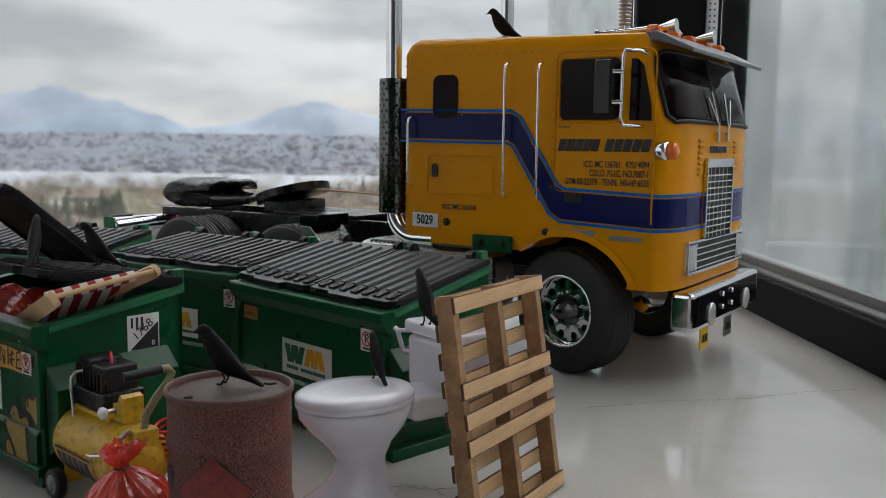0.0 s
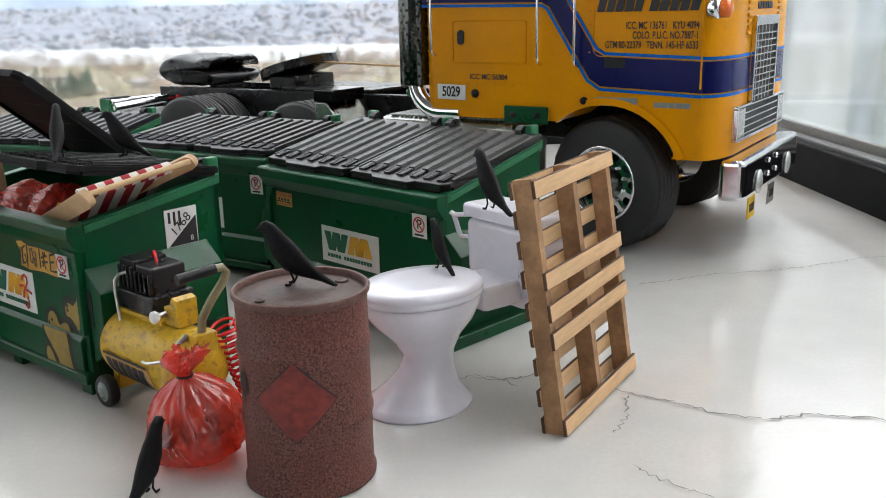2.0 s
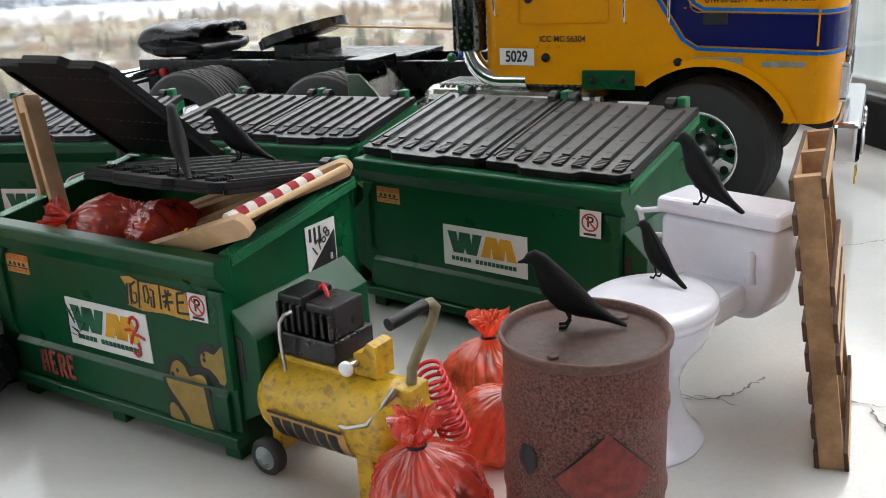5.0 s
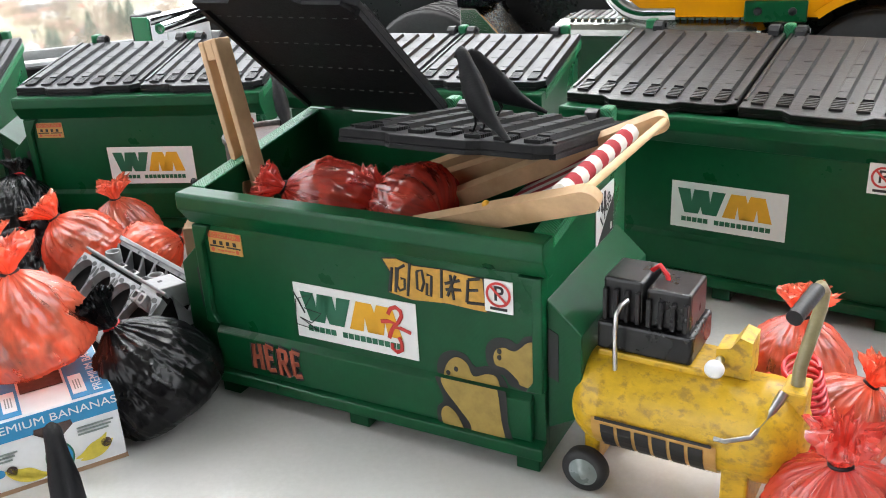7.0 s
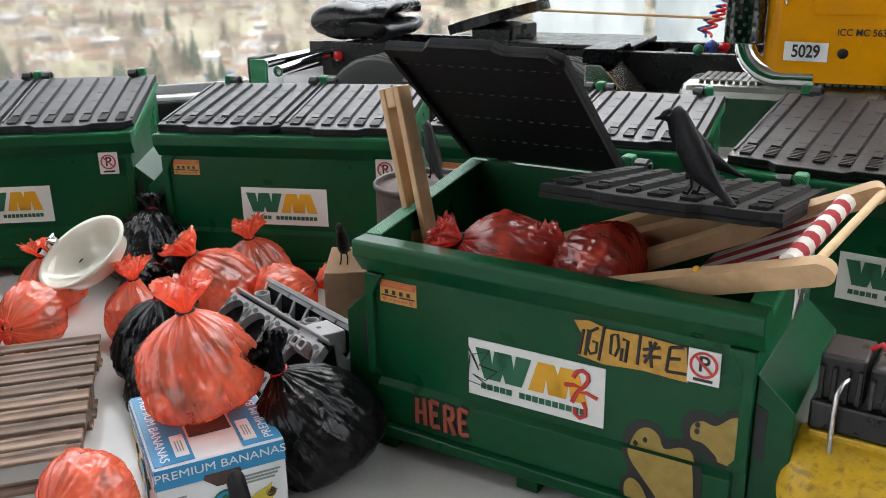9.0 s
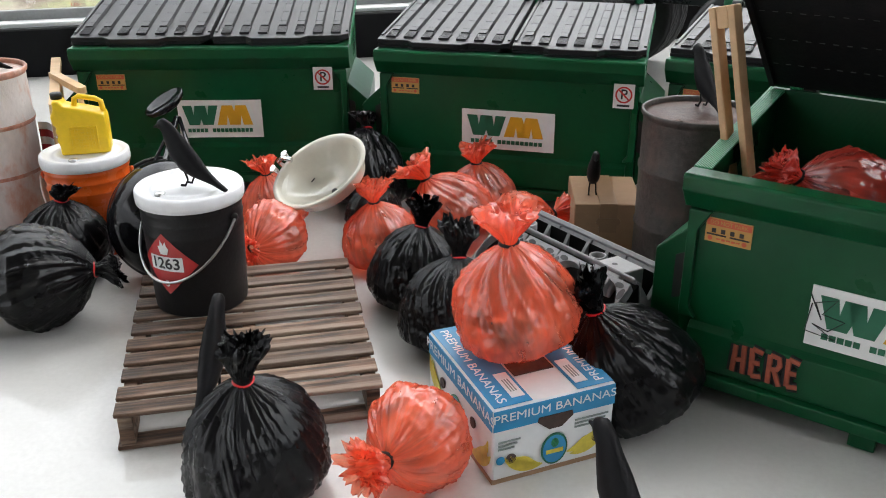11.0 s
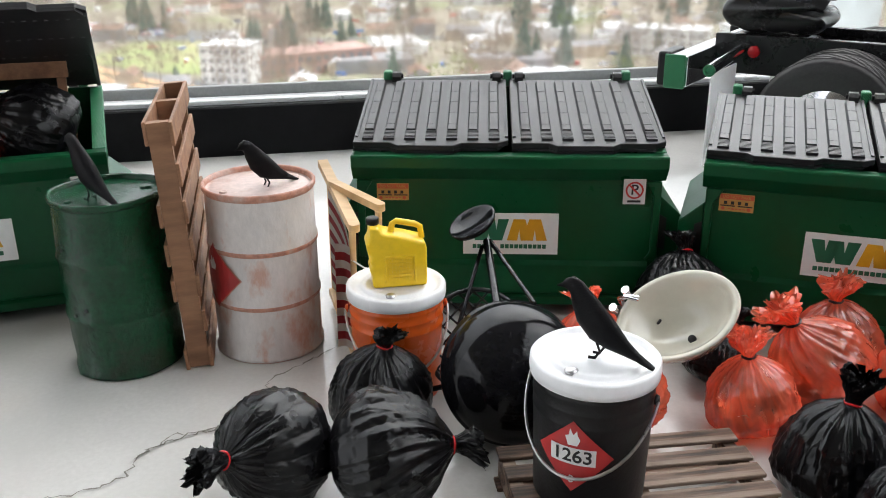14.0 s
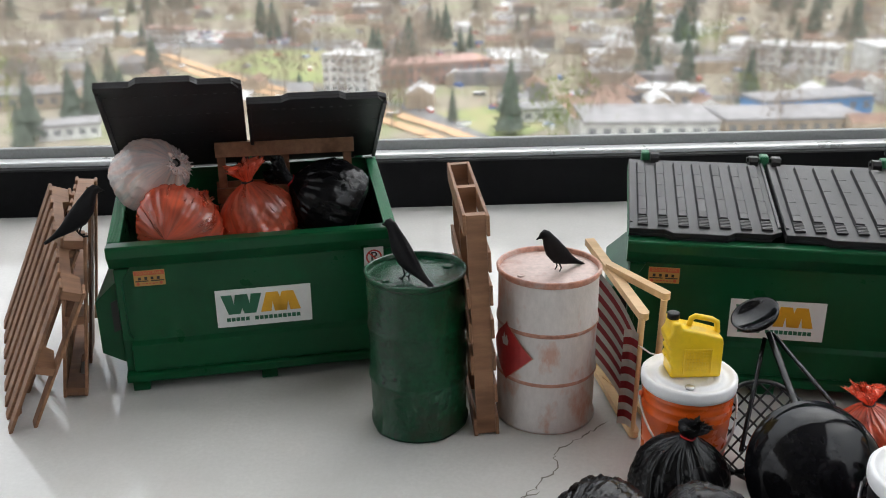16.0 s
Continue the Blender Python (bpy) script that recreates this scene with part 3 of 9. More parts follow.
# corner post between the two windows
bm = B()
box(bm, 0.300, 0.455, 1.345, 1.50, -0.01, 2.3, 0.004)
post = structure("wall_corner", bm, FRAMEBLACK, None, "black corner post between two windows", "post")
bm = B()
box(bm, 0.392, 0.408, 1.3405, 1.3445, 0.03, 2.2, 0.0005)
part("strip", bm, STEEL, post, "perforated steel strip")
bm = B()
for i in range(120):
    for k in (-0.003, 0.003):
        r = bmesh.ops.create_circle(bm, cap_ends=True, segments=8, radius=0.0014, matrix=Matrix.Translation((0.40 + k, 1.3402, 0.2 + i * 0.008)) @ FRONT)
part("perforation", bm, INKBLACK, post)

# outside: pale concrete fins of the building round the corner
fins = structure("wall_outside", B(), CONCRETE, None, "pale weathered concrete fins outside the side window", "concrete wall")
bm = B()
rnd = random.Random(5)
spots = [(0.215, 2.05), (0.42, 1.98), (0.60, 1.86), (0.74, 1.72), (0.85, 1.56), (0.93, 1.38), (0.985, 1.18), (1.01, 0.96), (1.02, 0.72), (1.02, 0.46), (1.02, 0.2), (1.02, -0.1), (1.02, -0.5), (1.02, -1.0)]
for i, (a, b) in enumerate(zip(spots, spots[1:])):
    d = Vector((b[0] - a[0], b[1] - a[1], 0))
    n = Vector((-d.y, d.x, 0)).normalized()
    off = 0.085 if i % 2 else 0.0
    p, q = Vector((*a, 0)) + n * off, Vector((*b, 0)) + n * off
    pts = [p, q, q + n * 0.12, p + n * 0.12]
    prism(bm, [((v.x - 0.05) * 1.45 + 0.05, (v.y - 0.1) * 1.45 + 0.1) for v in pts], -4.0, 0.85, "z")
fins.data = mesh_of(bm, "wall_outside", CONCRETE)

# the rest of the room
bm = B()
box(bm, -4.2, 1.2, -4.2, -0.6, -0.96, -0.9)
structure("floor_room", bm, FLOORMAT, None, "grey carpeted room floor below the ledge", "floor")
bm = B()
prism(bm, [(-4.2, -4.2), (0.60, -4.2), (0.48, 1.50), (-2.7, 0.72), (-4.2, 0.4)], 2.3, 2.4, "z")
structure("ceiling", bm, PLASTER, None, "grey room ceiling", "ceiling")
bm = B()
box(bm, -4.2, 1.2, -4.3, -4.2, -0.96, 2.4)
structure("wall_south", bm, PLASTER, None, "grey painted room wall", "wall")
# low wall only: the opening above it is assumed, for the fill lamp
bm = B()
box(bm, -4.3, -4.2, -4.2, 0.4, -0.96, -0.3)
structure("wall_west", bm, PLASTER, None, "low grey wall of the unseen room, open above for the fill lamp", "wall")
bm = B()
box(bm, 0.52, 0.6, -4.2, -0.85, -0.96, 2.4)
structure("wall_east", bm, PLASTER, None, "grey painted room wall", "wall")
bm = B()
box(bm, -2.6, 0.5, -0.55, -0.5, -0.96, -0.062)
structure("wall_ledge", bm, PLASTER, None, "white panel below the ledge", "wall")


# ---- the valley outside, far below ----
LOW = -65.0


def bare(name, base, rough=0.9, spread=0.3, grain=0.02, second=None, big=0.004, blend=(0.45, 0.6)):
    return material(name, base, rough, spread=spread, grain=grain, bump=0.0, second=second, big=big, blend=blend, spec=0.2)


GROUND = bare("valley_ground", (0.205, 0.178, 0.135), spread=0.30, grain=0.012, second=(0.175, 0.19, 0.10), big=0.0022, blend=(0.52, 0.64))
WATER = bare("river_water", (0.46, 0.48, 0.50), rough=0.25, spread=0.05, grain=0.001)
# conifer green paled towards grey, the air's haze painted in
TREEGREEN = bare("hazy_conifer_green", (0.088, 0.104, 0.084), spread=0.3, grain=0.05)
LEAFGREEN = bare("spring_leaf_green", (0.15, 0.19, 0.055), spread=0.4, grain=0.08)
TREEBROWN = bare("bare_twigs", (0.245, 0.20, 0.165), spread=0.2, grain=0.03)
ROOFS = [bare("roof_grey", (0.22, 0.21, 0.21)), bare("roof_brown", (0.20, 0.13, 0.10)), bare("roof_pale", (0.42, 0.41, 0.40)), bare("house_white", (0.60, 0.595, 0.58)), bare("house_tan", (0.38, 0.31, 0.24)), bare("house_red", (0.33, 0.215, 0.185)), bare("shop_blue", (0.10, 0.25, 0.5))]
ASPHALT = bare("road_asphalt", (0.14, 0.14, 0.14))
CARS = [bare("car_white", (0.8, 0.8, 0.8), 0.4), bare("car_red", (0.4, 0.06, 0.05), 0.4), bare("car_dark", (0.06, 0.06, 0.07), 0.4), bare("car_blue", (0.08, 0.15, 0.35), 0.4)]
FARPANE = bare("far_window_pane", (0.17, 0.175, 0.185), 0.3)
GRASS = bare("park_grass", (0.20, 0.23, 0.095), spread=0.2, grain=0.02, second=(0.25, 0.225, 0.125), big=0.006)
PATHBROWN = bare("sandy_brown_track", (0.42, 0.27, 0.16), spread=0.2, grain=0.03)
# distance haze is mixed into the mountain colours, palest on the far range
RIDGES = [bare("hazy_far_mountain", (0.32, 0.37, 0.44), spread=0.12, grain=0.0006, second=(0.42, 0.46, 0.52), big=0.0004), bare("hazy_near_mountain", (0.25, 0.295, 0.36), spread=0.10, grain=0.0006, second=(0.31, 0.37, 0.44), big=0.0004)]
# haze put into base colours: bluish hillside, muted town walls and roofs
HILL = bare("hazy_hillside", (0.145, 0.16, 0.19), spread=0.35, grain=0.004, second=(0.20, 0.21, 0.24), big=0.0012)
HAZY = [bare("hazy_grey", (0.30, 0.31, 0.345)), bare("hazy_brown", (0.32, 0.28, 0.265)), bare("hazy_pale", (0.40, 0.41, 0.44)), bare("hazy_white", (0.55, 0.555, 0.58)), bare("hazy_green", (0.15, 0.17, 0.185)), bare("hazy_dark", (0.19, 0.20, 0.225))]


def far(name, bm, mats, label, category, kind=""):
    ob = new(name, mesh_of(bm, name, mats, 1.0))
    return tagged(ob, label, category, "", kind)


bm = B()
sheet(bm, [(-4500, -300, LOW), (4500, -300, LOW), (4500, 1290, LOW), (-4500, 1290, LOW)])
far("ground", bm, GROUND, "low valley ground with fields and streets", "ground", "structure")
bm = B()
sheet(bm, [(-4500, 1290, LOW - 0.5), (4500, 1290, LOW - 0.5), (4500, 1900, LOW - 0.5), (-4500, 1900, LOW - 0.5)])
far("water", bm, WATER, "broad pale river across the valley", "river", "structure")
bm = B()
vs = []
rows = [(1900, LOW), (2300, LOW + 4), (2800, LOW + 22), (3400, LOW + 60), (4000, LOW + 105), (4300, LOW + 110)]
for y, z in rows:
    vs.append([bm.verts.new((x, y, z + (noise.noise((x * 0.0012, y * 0.001, 0)) * 14 if y > 2500 else 0))) for x in range(-2400, 2401, 80)])
for a, b in zip(vs, vs[1:]):
    for i in range(len(a) - 1):
        bm.faces.new((a[i], a[i + 1], b[i + 1], b[i]))
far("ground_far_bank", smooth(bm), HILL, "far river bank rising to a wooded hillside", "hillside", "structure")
PEAKS = [[(-2350, 215, 420), (-1850, 120, 300), (-820, 165, 430), (60, 150, 330), (700, 190, 380), (1500, 160, 400)], [(-1900, 120, 300), (-1560, 62, 140), (-330, 70, 150), (500, 90, 300), (1300, 80, 300)]]
for k, (dist, lab) in enumerate(((4500, "blue hazy mountain range under cloud"), (4300, "lower haze-blue foothills before the range"))):
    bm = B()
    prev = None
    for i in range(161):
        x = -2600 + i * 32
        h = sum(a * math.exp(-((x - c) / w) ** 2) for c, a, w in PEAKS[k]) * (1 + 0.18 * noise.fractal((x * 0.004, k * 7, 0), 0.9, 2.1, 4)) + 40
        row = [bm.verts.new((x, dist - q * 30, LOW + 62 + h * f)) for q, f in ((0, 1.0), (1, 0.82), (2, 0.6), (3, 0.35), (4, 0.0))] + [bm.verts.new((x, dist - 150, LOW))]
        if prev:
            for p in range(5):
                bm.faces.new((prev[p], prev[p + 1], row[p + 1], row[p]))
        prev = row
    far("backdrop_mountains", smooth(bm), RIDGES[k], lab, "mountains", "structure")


def house(bm, x, y, w, d, h, turn, roof_i, wall_i, flat, z=LOW):
    c, s = math.cos(turn), math.sin(turn)

    def P(a, b, k):
        return bm.verts.new((x + a * c - b * s, y + a * s + b * c, z + k))
    lo = [P(-w, -d, 0), P(w, -d, 0), P(w, d, 0), P(-w, d, 0)]
    hi = [P(-w, -d, h), P(w, -d, h), P(w, d, h), P(-w, d, h)]
    for i in range(4):
        bm.faces.new((lo[i], lo[(i + 1) % 4], hi[(i + 1) % 4], hi[i])).material_index = wall_i
    if flat:
        bm.faces.new(hi).material_index = roof_i
    else:
        r0, r1 = P(-w, 0, h + d * 0.55), P(w, 0, h + d * 0.55)
        for f in ((hi[0], hi[1], r1, r0), (hi[2], hi[3], r0, r1)):
            bm.faces.new(f).material_index = roof_i
        for f in ((hi[1], hi[2], r1), (hi[3], hi[0], r0)):
            bm.faces.new(f).material_index = wall_i


rnd = random.Random(21)
bm = B()
for i in range(330):
    y = rnd.uniform(290, 1200)
    x = y * rnd.uniform(-0.78, 0.55)
    if -190 < x < -75 and 355 < y < 440:
        continue
    flat = rnd.random() < 0.2
    k = rnd.uniform(1.6, 3.0) if flat else 1
    house(bm, x, y, rnd.uniform(4.5, 8) * k, rnd.uniform(3.5, 5) * k, rnd.uniform(3, 6), rnd.choice((0.2, 1.77)) + rnd.uniform(-0.1, 0.1), rnd.choice((0, 0, 1, 1, 2)), rnd.choice((3, 4, 4, 4, 4, 2, 0, 0)), flat)
far("houses", bm, ROOFS, "many small houses with grey and brown roofs", "houses", "stuff")
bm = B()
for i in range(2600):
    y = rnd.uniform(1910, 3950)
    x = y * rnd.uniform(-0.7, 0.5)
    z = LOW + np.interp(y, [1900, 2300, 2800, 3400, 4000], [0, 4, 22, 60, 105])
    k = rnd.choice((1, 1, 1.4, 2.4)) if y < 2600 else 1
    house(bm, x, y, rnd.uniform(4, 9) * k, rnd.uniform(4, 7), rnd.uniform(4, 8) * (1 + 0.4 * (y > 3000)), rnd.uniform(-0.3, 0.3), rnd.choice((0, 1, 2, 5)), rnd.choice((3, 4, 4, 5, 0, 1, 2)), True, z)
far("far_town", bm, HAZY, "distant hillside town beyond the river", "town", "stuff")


def building(x, y, w, d, h, turn, wall, roof, label, rows, cols):
    b = tagged(new("building"), label, "building")
    b.matrix_basis = pose(x, y, LOW, 0, 0, turn)

    def sub(name, bm, mat, parent=b):
        ob = new(name, mesh_of(bm, name, mat, 1.0))
        ob.parent = parent
        return ob
    bm = B()
    box(bm, -w, w, -d, d, 0, h)
    sub("wall", bm, wall)
    bm = B()
    box(bm, -w - 0.5, w + 0.5, -d - 0.5, d + 0.5, h + 0.01, h + 0.9)
    sub("roof", bm, roof)
    pane = None
    for r in range(rows):
        for c in range(cols):
            x0 = -w + (c + 0.25) * 2 * w / cols
            if pane is None:
                bm = B()
                box(bm, 0, w / cols, -0.15, 0.05, 0, h / rows * 0.45)
                pane = mesh_of(bm, "window", FARPANE, 1.0)
            ob = new("window", pane)
            ob.parent = b
            ob.matrix_basis = pose(x0, -d - 0.02, (r + 0.35) * h / rows)
    return b


building(-96, 345, 9.5, 8, 14, -8, ROOFS[3], ROOFS[2], "white flat-roofed apartment building with window rows", 4, 6)
building(-72, 368, 26, 9, 8, 32, ROOFS[5], ROOFS[5], "long red brick school building with a brown roof", 2, 14)
building(85, 412, 16, 9, 11, -22, ROOFS[3], ROOFS[2], "white three-storey apartment block", 3, 8)
building(118, 395, 13, 10, 14, 12, ROOFS[3], ROOFS[2], "white block of flats with balconies", 4, 5)
building(70, 322, 21, 7, 6, 24, ROOFS[6], ROOFS[0], "low shop with a blue fascia", 1, 8)
building(14, 283, 20, 13, 6, 9, ROOFS[3], ROOFS[0], "low flat-roofed store with a grey roof", 1, 9)
building(24, 330, 10, 6, 6, -14, ROOFS[4], ROOFS[2], "small shop with an orange front", 1, 4)
building(58, 296, 22, 10, 5, 13, ROOFS[4], ROOFS[0], "long low warehouse with a grey roof", 1, 10)
building(-205, 300, 14, 8, 5, 25, ROOFS[4], ROOFS[0], "brown row of houses with a grey roof", 1, 6)
building(-165, 256, 9, 5, 4, 30, ROOFS[3], ROOFS[0], "low white house with a grey roof", 1, 5)
building(-236, 474, 15, 5, 7, -12, ROOFS[3], ROOFS[5], "white and red shop by a car park", 2, 8)
building(-20, 300, 7, 5, 4, 20, ROOFS[3], ROOFS[0], "small white bungalow with a grey roof", 1, 3)

bm = B()
sheet(bm, [(-176, 391, LOW + 0.3), (-140, 366, LOW + 0.3), (-112, 357, LOW + 0.3), (-128, 450, LOW + 0.3), (-172, 446, LOW + 0.3)])
sheet(bm, [(-246, 480, LOW + 0.3), (-206, 462, LOW + 0.3), (-150, 470, LOW + 0.3), (-186, 492, LOW + 0.3), (-250, 524, LOW + 0.3)])
sheet(bm, [(-62, 300, LOW + 0.3), (-30, 262, LOW + 0.3), (-8, 300, LOW + 0.3), (-40, 318, LOW + 0.3)])
far("grass", bm, GRASS, "green playing field among houses", "grass", "structure")
bm = B()
track = [(-230, 440), (-193, 402), (-140, 351), (-103, 326), (-69, 300), (-46, 277), (-29, 255), (-5, 222)]
for a, b in zip(track, track[1:]):
    d = Vector((b[0] - a[0], b[1] - a[1])).normalized() * 2.6
    for off in (0.0, 8.5):
        n = Vector((-d.y, d.x)).normalized() * -off
        sheet(bm, [(a[0] - d.y + n.x, a[1] + d.x + n.y, LOW + 0.6), (a[0] + d.y + n.x, a[1] - d.x + n.y, LOW + 0.6), (b[0] + d.y + n.x, b[1] - d.x + n.y, LOW + 0.6), (b[0] - d.y + n.x, b[1] + d.x + n.y, LOW + 0.6)])
far("track", bm, PATHBROWN, "sandy brown railway track through the trees", "track", "structure")
bm = B()
for pts in ([(-150, 366), (-68, 314), (-29, 260), (-10, 225)], [(-300, 470), (-90, 455), (120, 470), (400, 520)], [(-10, 320), (40, 345), (160, 350)]):
    for (a, b) in zip(pts, pts[1:]):
        d = Vector((b[0] - a[0], b[1] - a[1])).normalized() * 4
        sheet(bm, [(a[0] - d.y, a[1] + d.x, LOW + 0.4), (a[0] + d.y, a[1] - d.x, LOW + 0.4), (b[0] + d.y, b[1] - d.x, LOW + 0.4), (b[0] - d.y, b[1] + d.x, LOW + 0.4)])
sheet(bm, [(-14, 308, LOW + 0.35), (34, 312, LOW + 0.35), (40, 365, LOW + 0.35), (-8, 358, LOW + 0.35)])
sheet(bm, [(-250, 450, LOW + 0.35), (-130, 452, LOW + 0.35), (-130, 490, LOW + 0.35), (-250, 490, LOW + 0.35)])
far("road", bm, ASPHALT, "grey roads and car parks", "road", "structure")
bm = B()
for i in range(560):
    if i % 3 == 0:
        x, y = rnd.uniform(-250, -165), rnd.uniform(468, 515)
    elif i % 3 == 1:
        x, y = rnd.uniform(-6, 40), rnd.uniform(318, 372)
    else:
        y = rnd.uniform(280, 700)
        x = y * rnd.uniform(-0.6, 0.45)
    house(bm, x, y, 2.2, 0.9, 1.4, rnd.uniform(0, 3), rnd.choice((0, 0, 0, 1, 2, 3)), rnd.choice((0, 0, 1, 2, 3)), True)
far("parked_cars", bm, CARS, "many parked cars on streets and lots", "cars", "stuff")


def tree_clumps(count, spots, mats, name, label, conifer, seed):
    """Conifers of drooping sprays, or crowns of many small twig clumps with gaps."""
    rnd = random.Random(seed)
    verts, faces = [], []
    for i in range(count):
        x, y = spots(rnd)
        h = rnd.uniform(14, 26) * rnd.uniform(0.7, 1.1) if conifer else rnd.uniform(11, 28)
        if conifer:
            wide = h * rnd.uniform(0.26, 0.42)
            n0 = len(verts)
            for up in (0.10, 0.30, 0.31, 0.55, 0.56, 0.80):
                for q in range(9):
                    rr = wide * (1 - up) ** 0.85 * (0.72 if up in (0.30, 0.55, 0.80) else 0.92) * rnd.uniform(0.7, 1.1) * 0.80
                    verts.append((x + rr * math.cos(q * 0.698), y + rr * math.sin(q * 0.698), LOW + h * up))
            verts.append((x, y, LOW + h))
            for ring in range(6):
                for q in range(9):
                    a0, a1 = n0 + ring * 9 + q, n0 + ring * 9 + (q + 1) % 9
                    faces.append((a0, a1, n0 + 54) if ring == 5 else (a0, a1, a1 + 9, a0 + 9))
            for k in range(300):
                up = rnd.random() ** 1.35
                reach = wide * (1 - up) ** 0.85 * rnd.uniform(0.15, 1.05) * (0.80 + 0.20 * math.cos(up * 60)) + 0.25
                a = rnd.uniform(0, 6.283)
                c = Vector((x + reach * math.cos(a), y + reach * math.sin(a), LOW + h * (0.07 + 0.93 * up) - reach * 0.25))
                s = h * rnd.uniform(0.022, 0.046) * (1.15 - 0.6 * up)
                n0 = len(verts)
                for q in range(3):
                    verts.append(tuple(c + Vector((rnd.uniform(-1.3, 1.3), rnd.uniform(-1.3, 1.3), rnd.uniform(-1.1, 1.1))) * s))
                faces.append((n0, n0 + 1, n0 + 2))
        else:
            w = h * rnd.uniform(0.30, 0.50)
            for k in range(300):
                d = Vector((rnd.gauss(0, 0.45), rnd.gauss(0, 0.45), rnd.gauss(0, 0.42)))
                c = Vector((x + d.x * w, y + d.y * w, LOW + h * 0.62 + d.z * h * 0.42))
                s = h * rnd.uniform(0.012, 0.030)
                n0 = len(verts)
                for q in range(3):
                    verts.append(tuple(c + Vector((rnd.uniform(-1, 1), rnd.uniform(-0.35, 0.35), rnd.uniform(-1.8, 1.8))) * s))
                faces.append((n0, n0 + 1, n0 + 2))
        n0 = len(verts)
        for dx, dy in ((-0.3, -0.3), (0.3, -0.3), (0, 0.4)):
            verts.append((x + dx, y + dy, LOW))
        verts.append((x, y, LOW + h * 0.9))
        faces += [(n0, n0 + 1, n0 + 3), (n0 + 1, n0 + 2, n0 + 3), (n0 + 2, n0, n0 + 3)]
    me = bpy.data.meshes.new(name)
    me.from_pydata(verts, [], faces)
    me.materials.append(mats)
    return tagged(new(name, me), label, "trees", "", "stuff")


def anywhere(r):
    y = r.uniform(280, 1200) if r.random() < 0.75 else r.uniform(1000, 1285)
    return y * r.uniform(-0.75, 0.55), y


def grouped(r):
    c = random.Random(r.randrange(60))
    x, y = anywhere(c)
    return x + r.gauss(0, 9) * y / 450, y + r.gauss(0, 14)


named = iter([(-176, 276), (-171, 281), (-166, 292), (-200, 344), (-179, 347), (-184, 352), (-170, 238), (-173, 248), (-94, 499), (-88, 490), (-83, 488), (-69, 448), (-66, 462), (-41, 543), (-48, 530), (20, 511), (26, 524), (23, 500), (111, 572), (118, 546), (131, 535), (134, 523), (-27, 276), (-48, 293), (52, 330), (-197, 513)])
tree_clumps(26, lambda r: next(named), TREEGREEN, "tall_conifers", "tall dark conifers near the field and shops", True, 12)
leafy = iter([(-12, 258), (-14, 262), (-9, 262), (48, 455), (55, 460), (62, 470), (40, 462), (-66, 286), (-216, 300), (-190, 262), (52, 326), (49, 331)])
tree_clumps(12, lambda r: next(leafy), LEAFGREEN, "leafy_trees", "fresh green leafy trees by the car parks", False, 13)
tree_clumps(150, grouped, TREEGREEN, "conifers", "dark green conifers among the houses", True, 4)
tree_clumps(1500, anywhere, TREEBROWN, "bare_trees", "leafless brown winter trees among the houses", False, 6)
tree_clumps(16, lambda r: (r.uniform(-360, -318), r.uniform(745, 790)), TREEGREEN, "conifer_grove", "clump of tall dark conifers by the river", True, 8)


# ---- dumpsters ----
LID_LEN, HINGE_Y, HINGE_Z = 0.0830, 0.0805, 0.1018


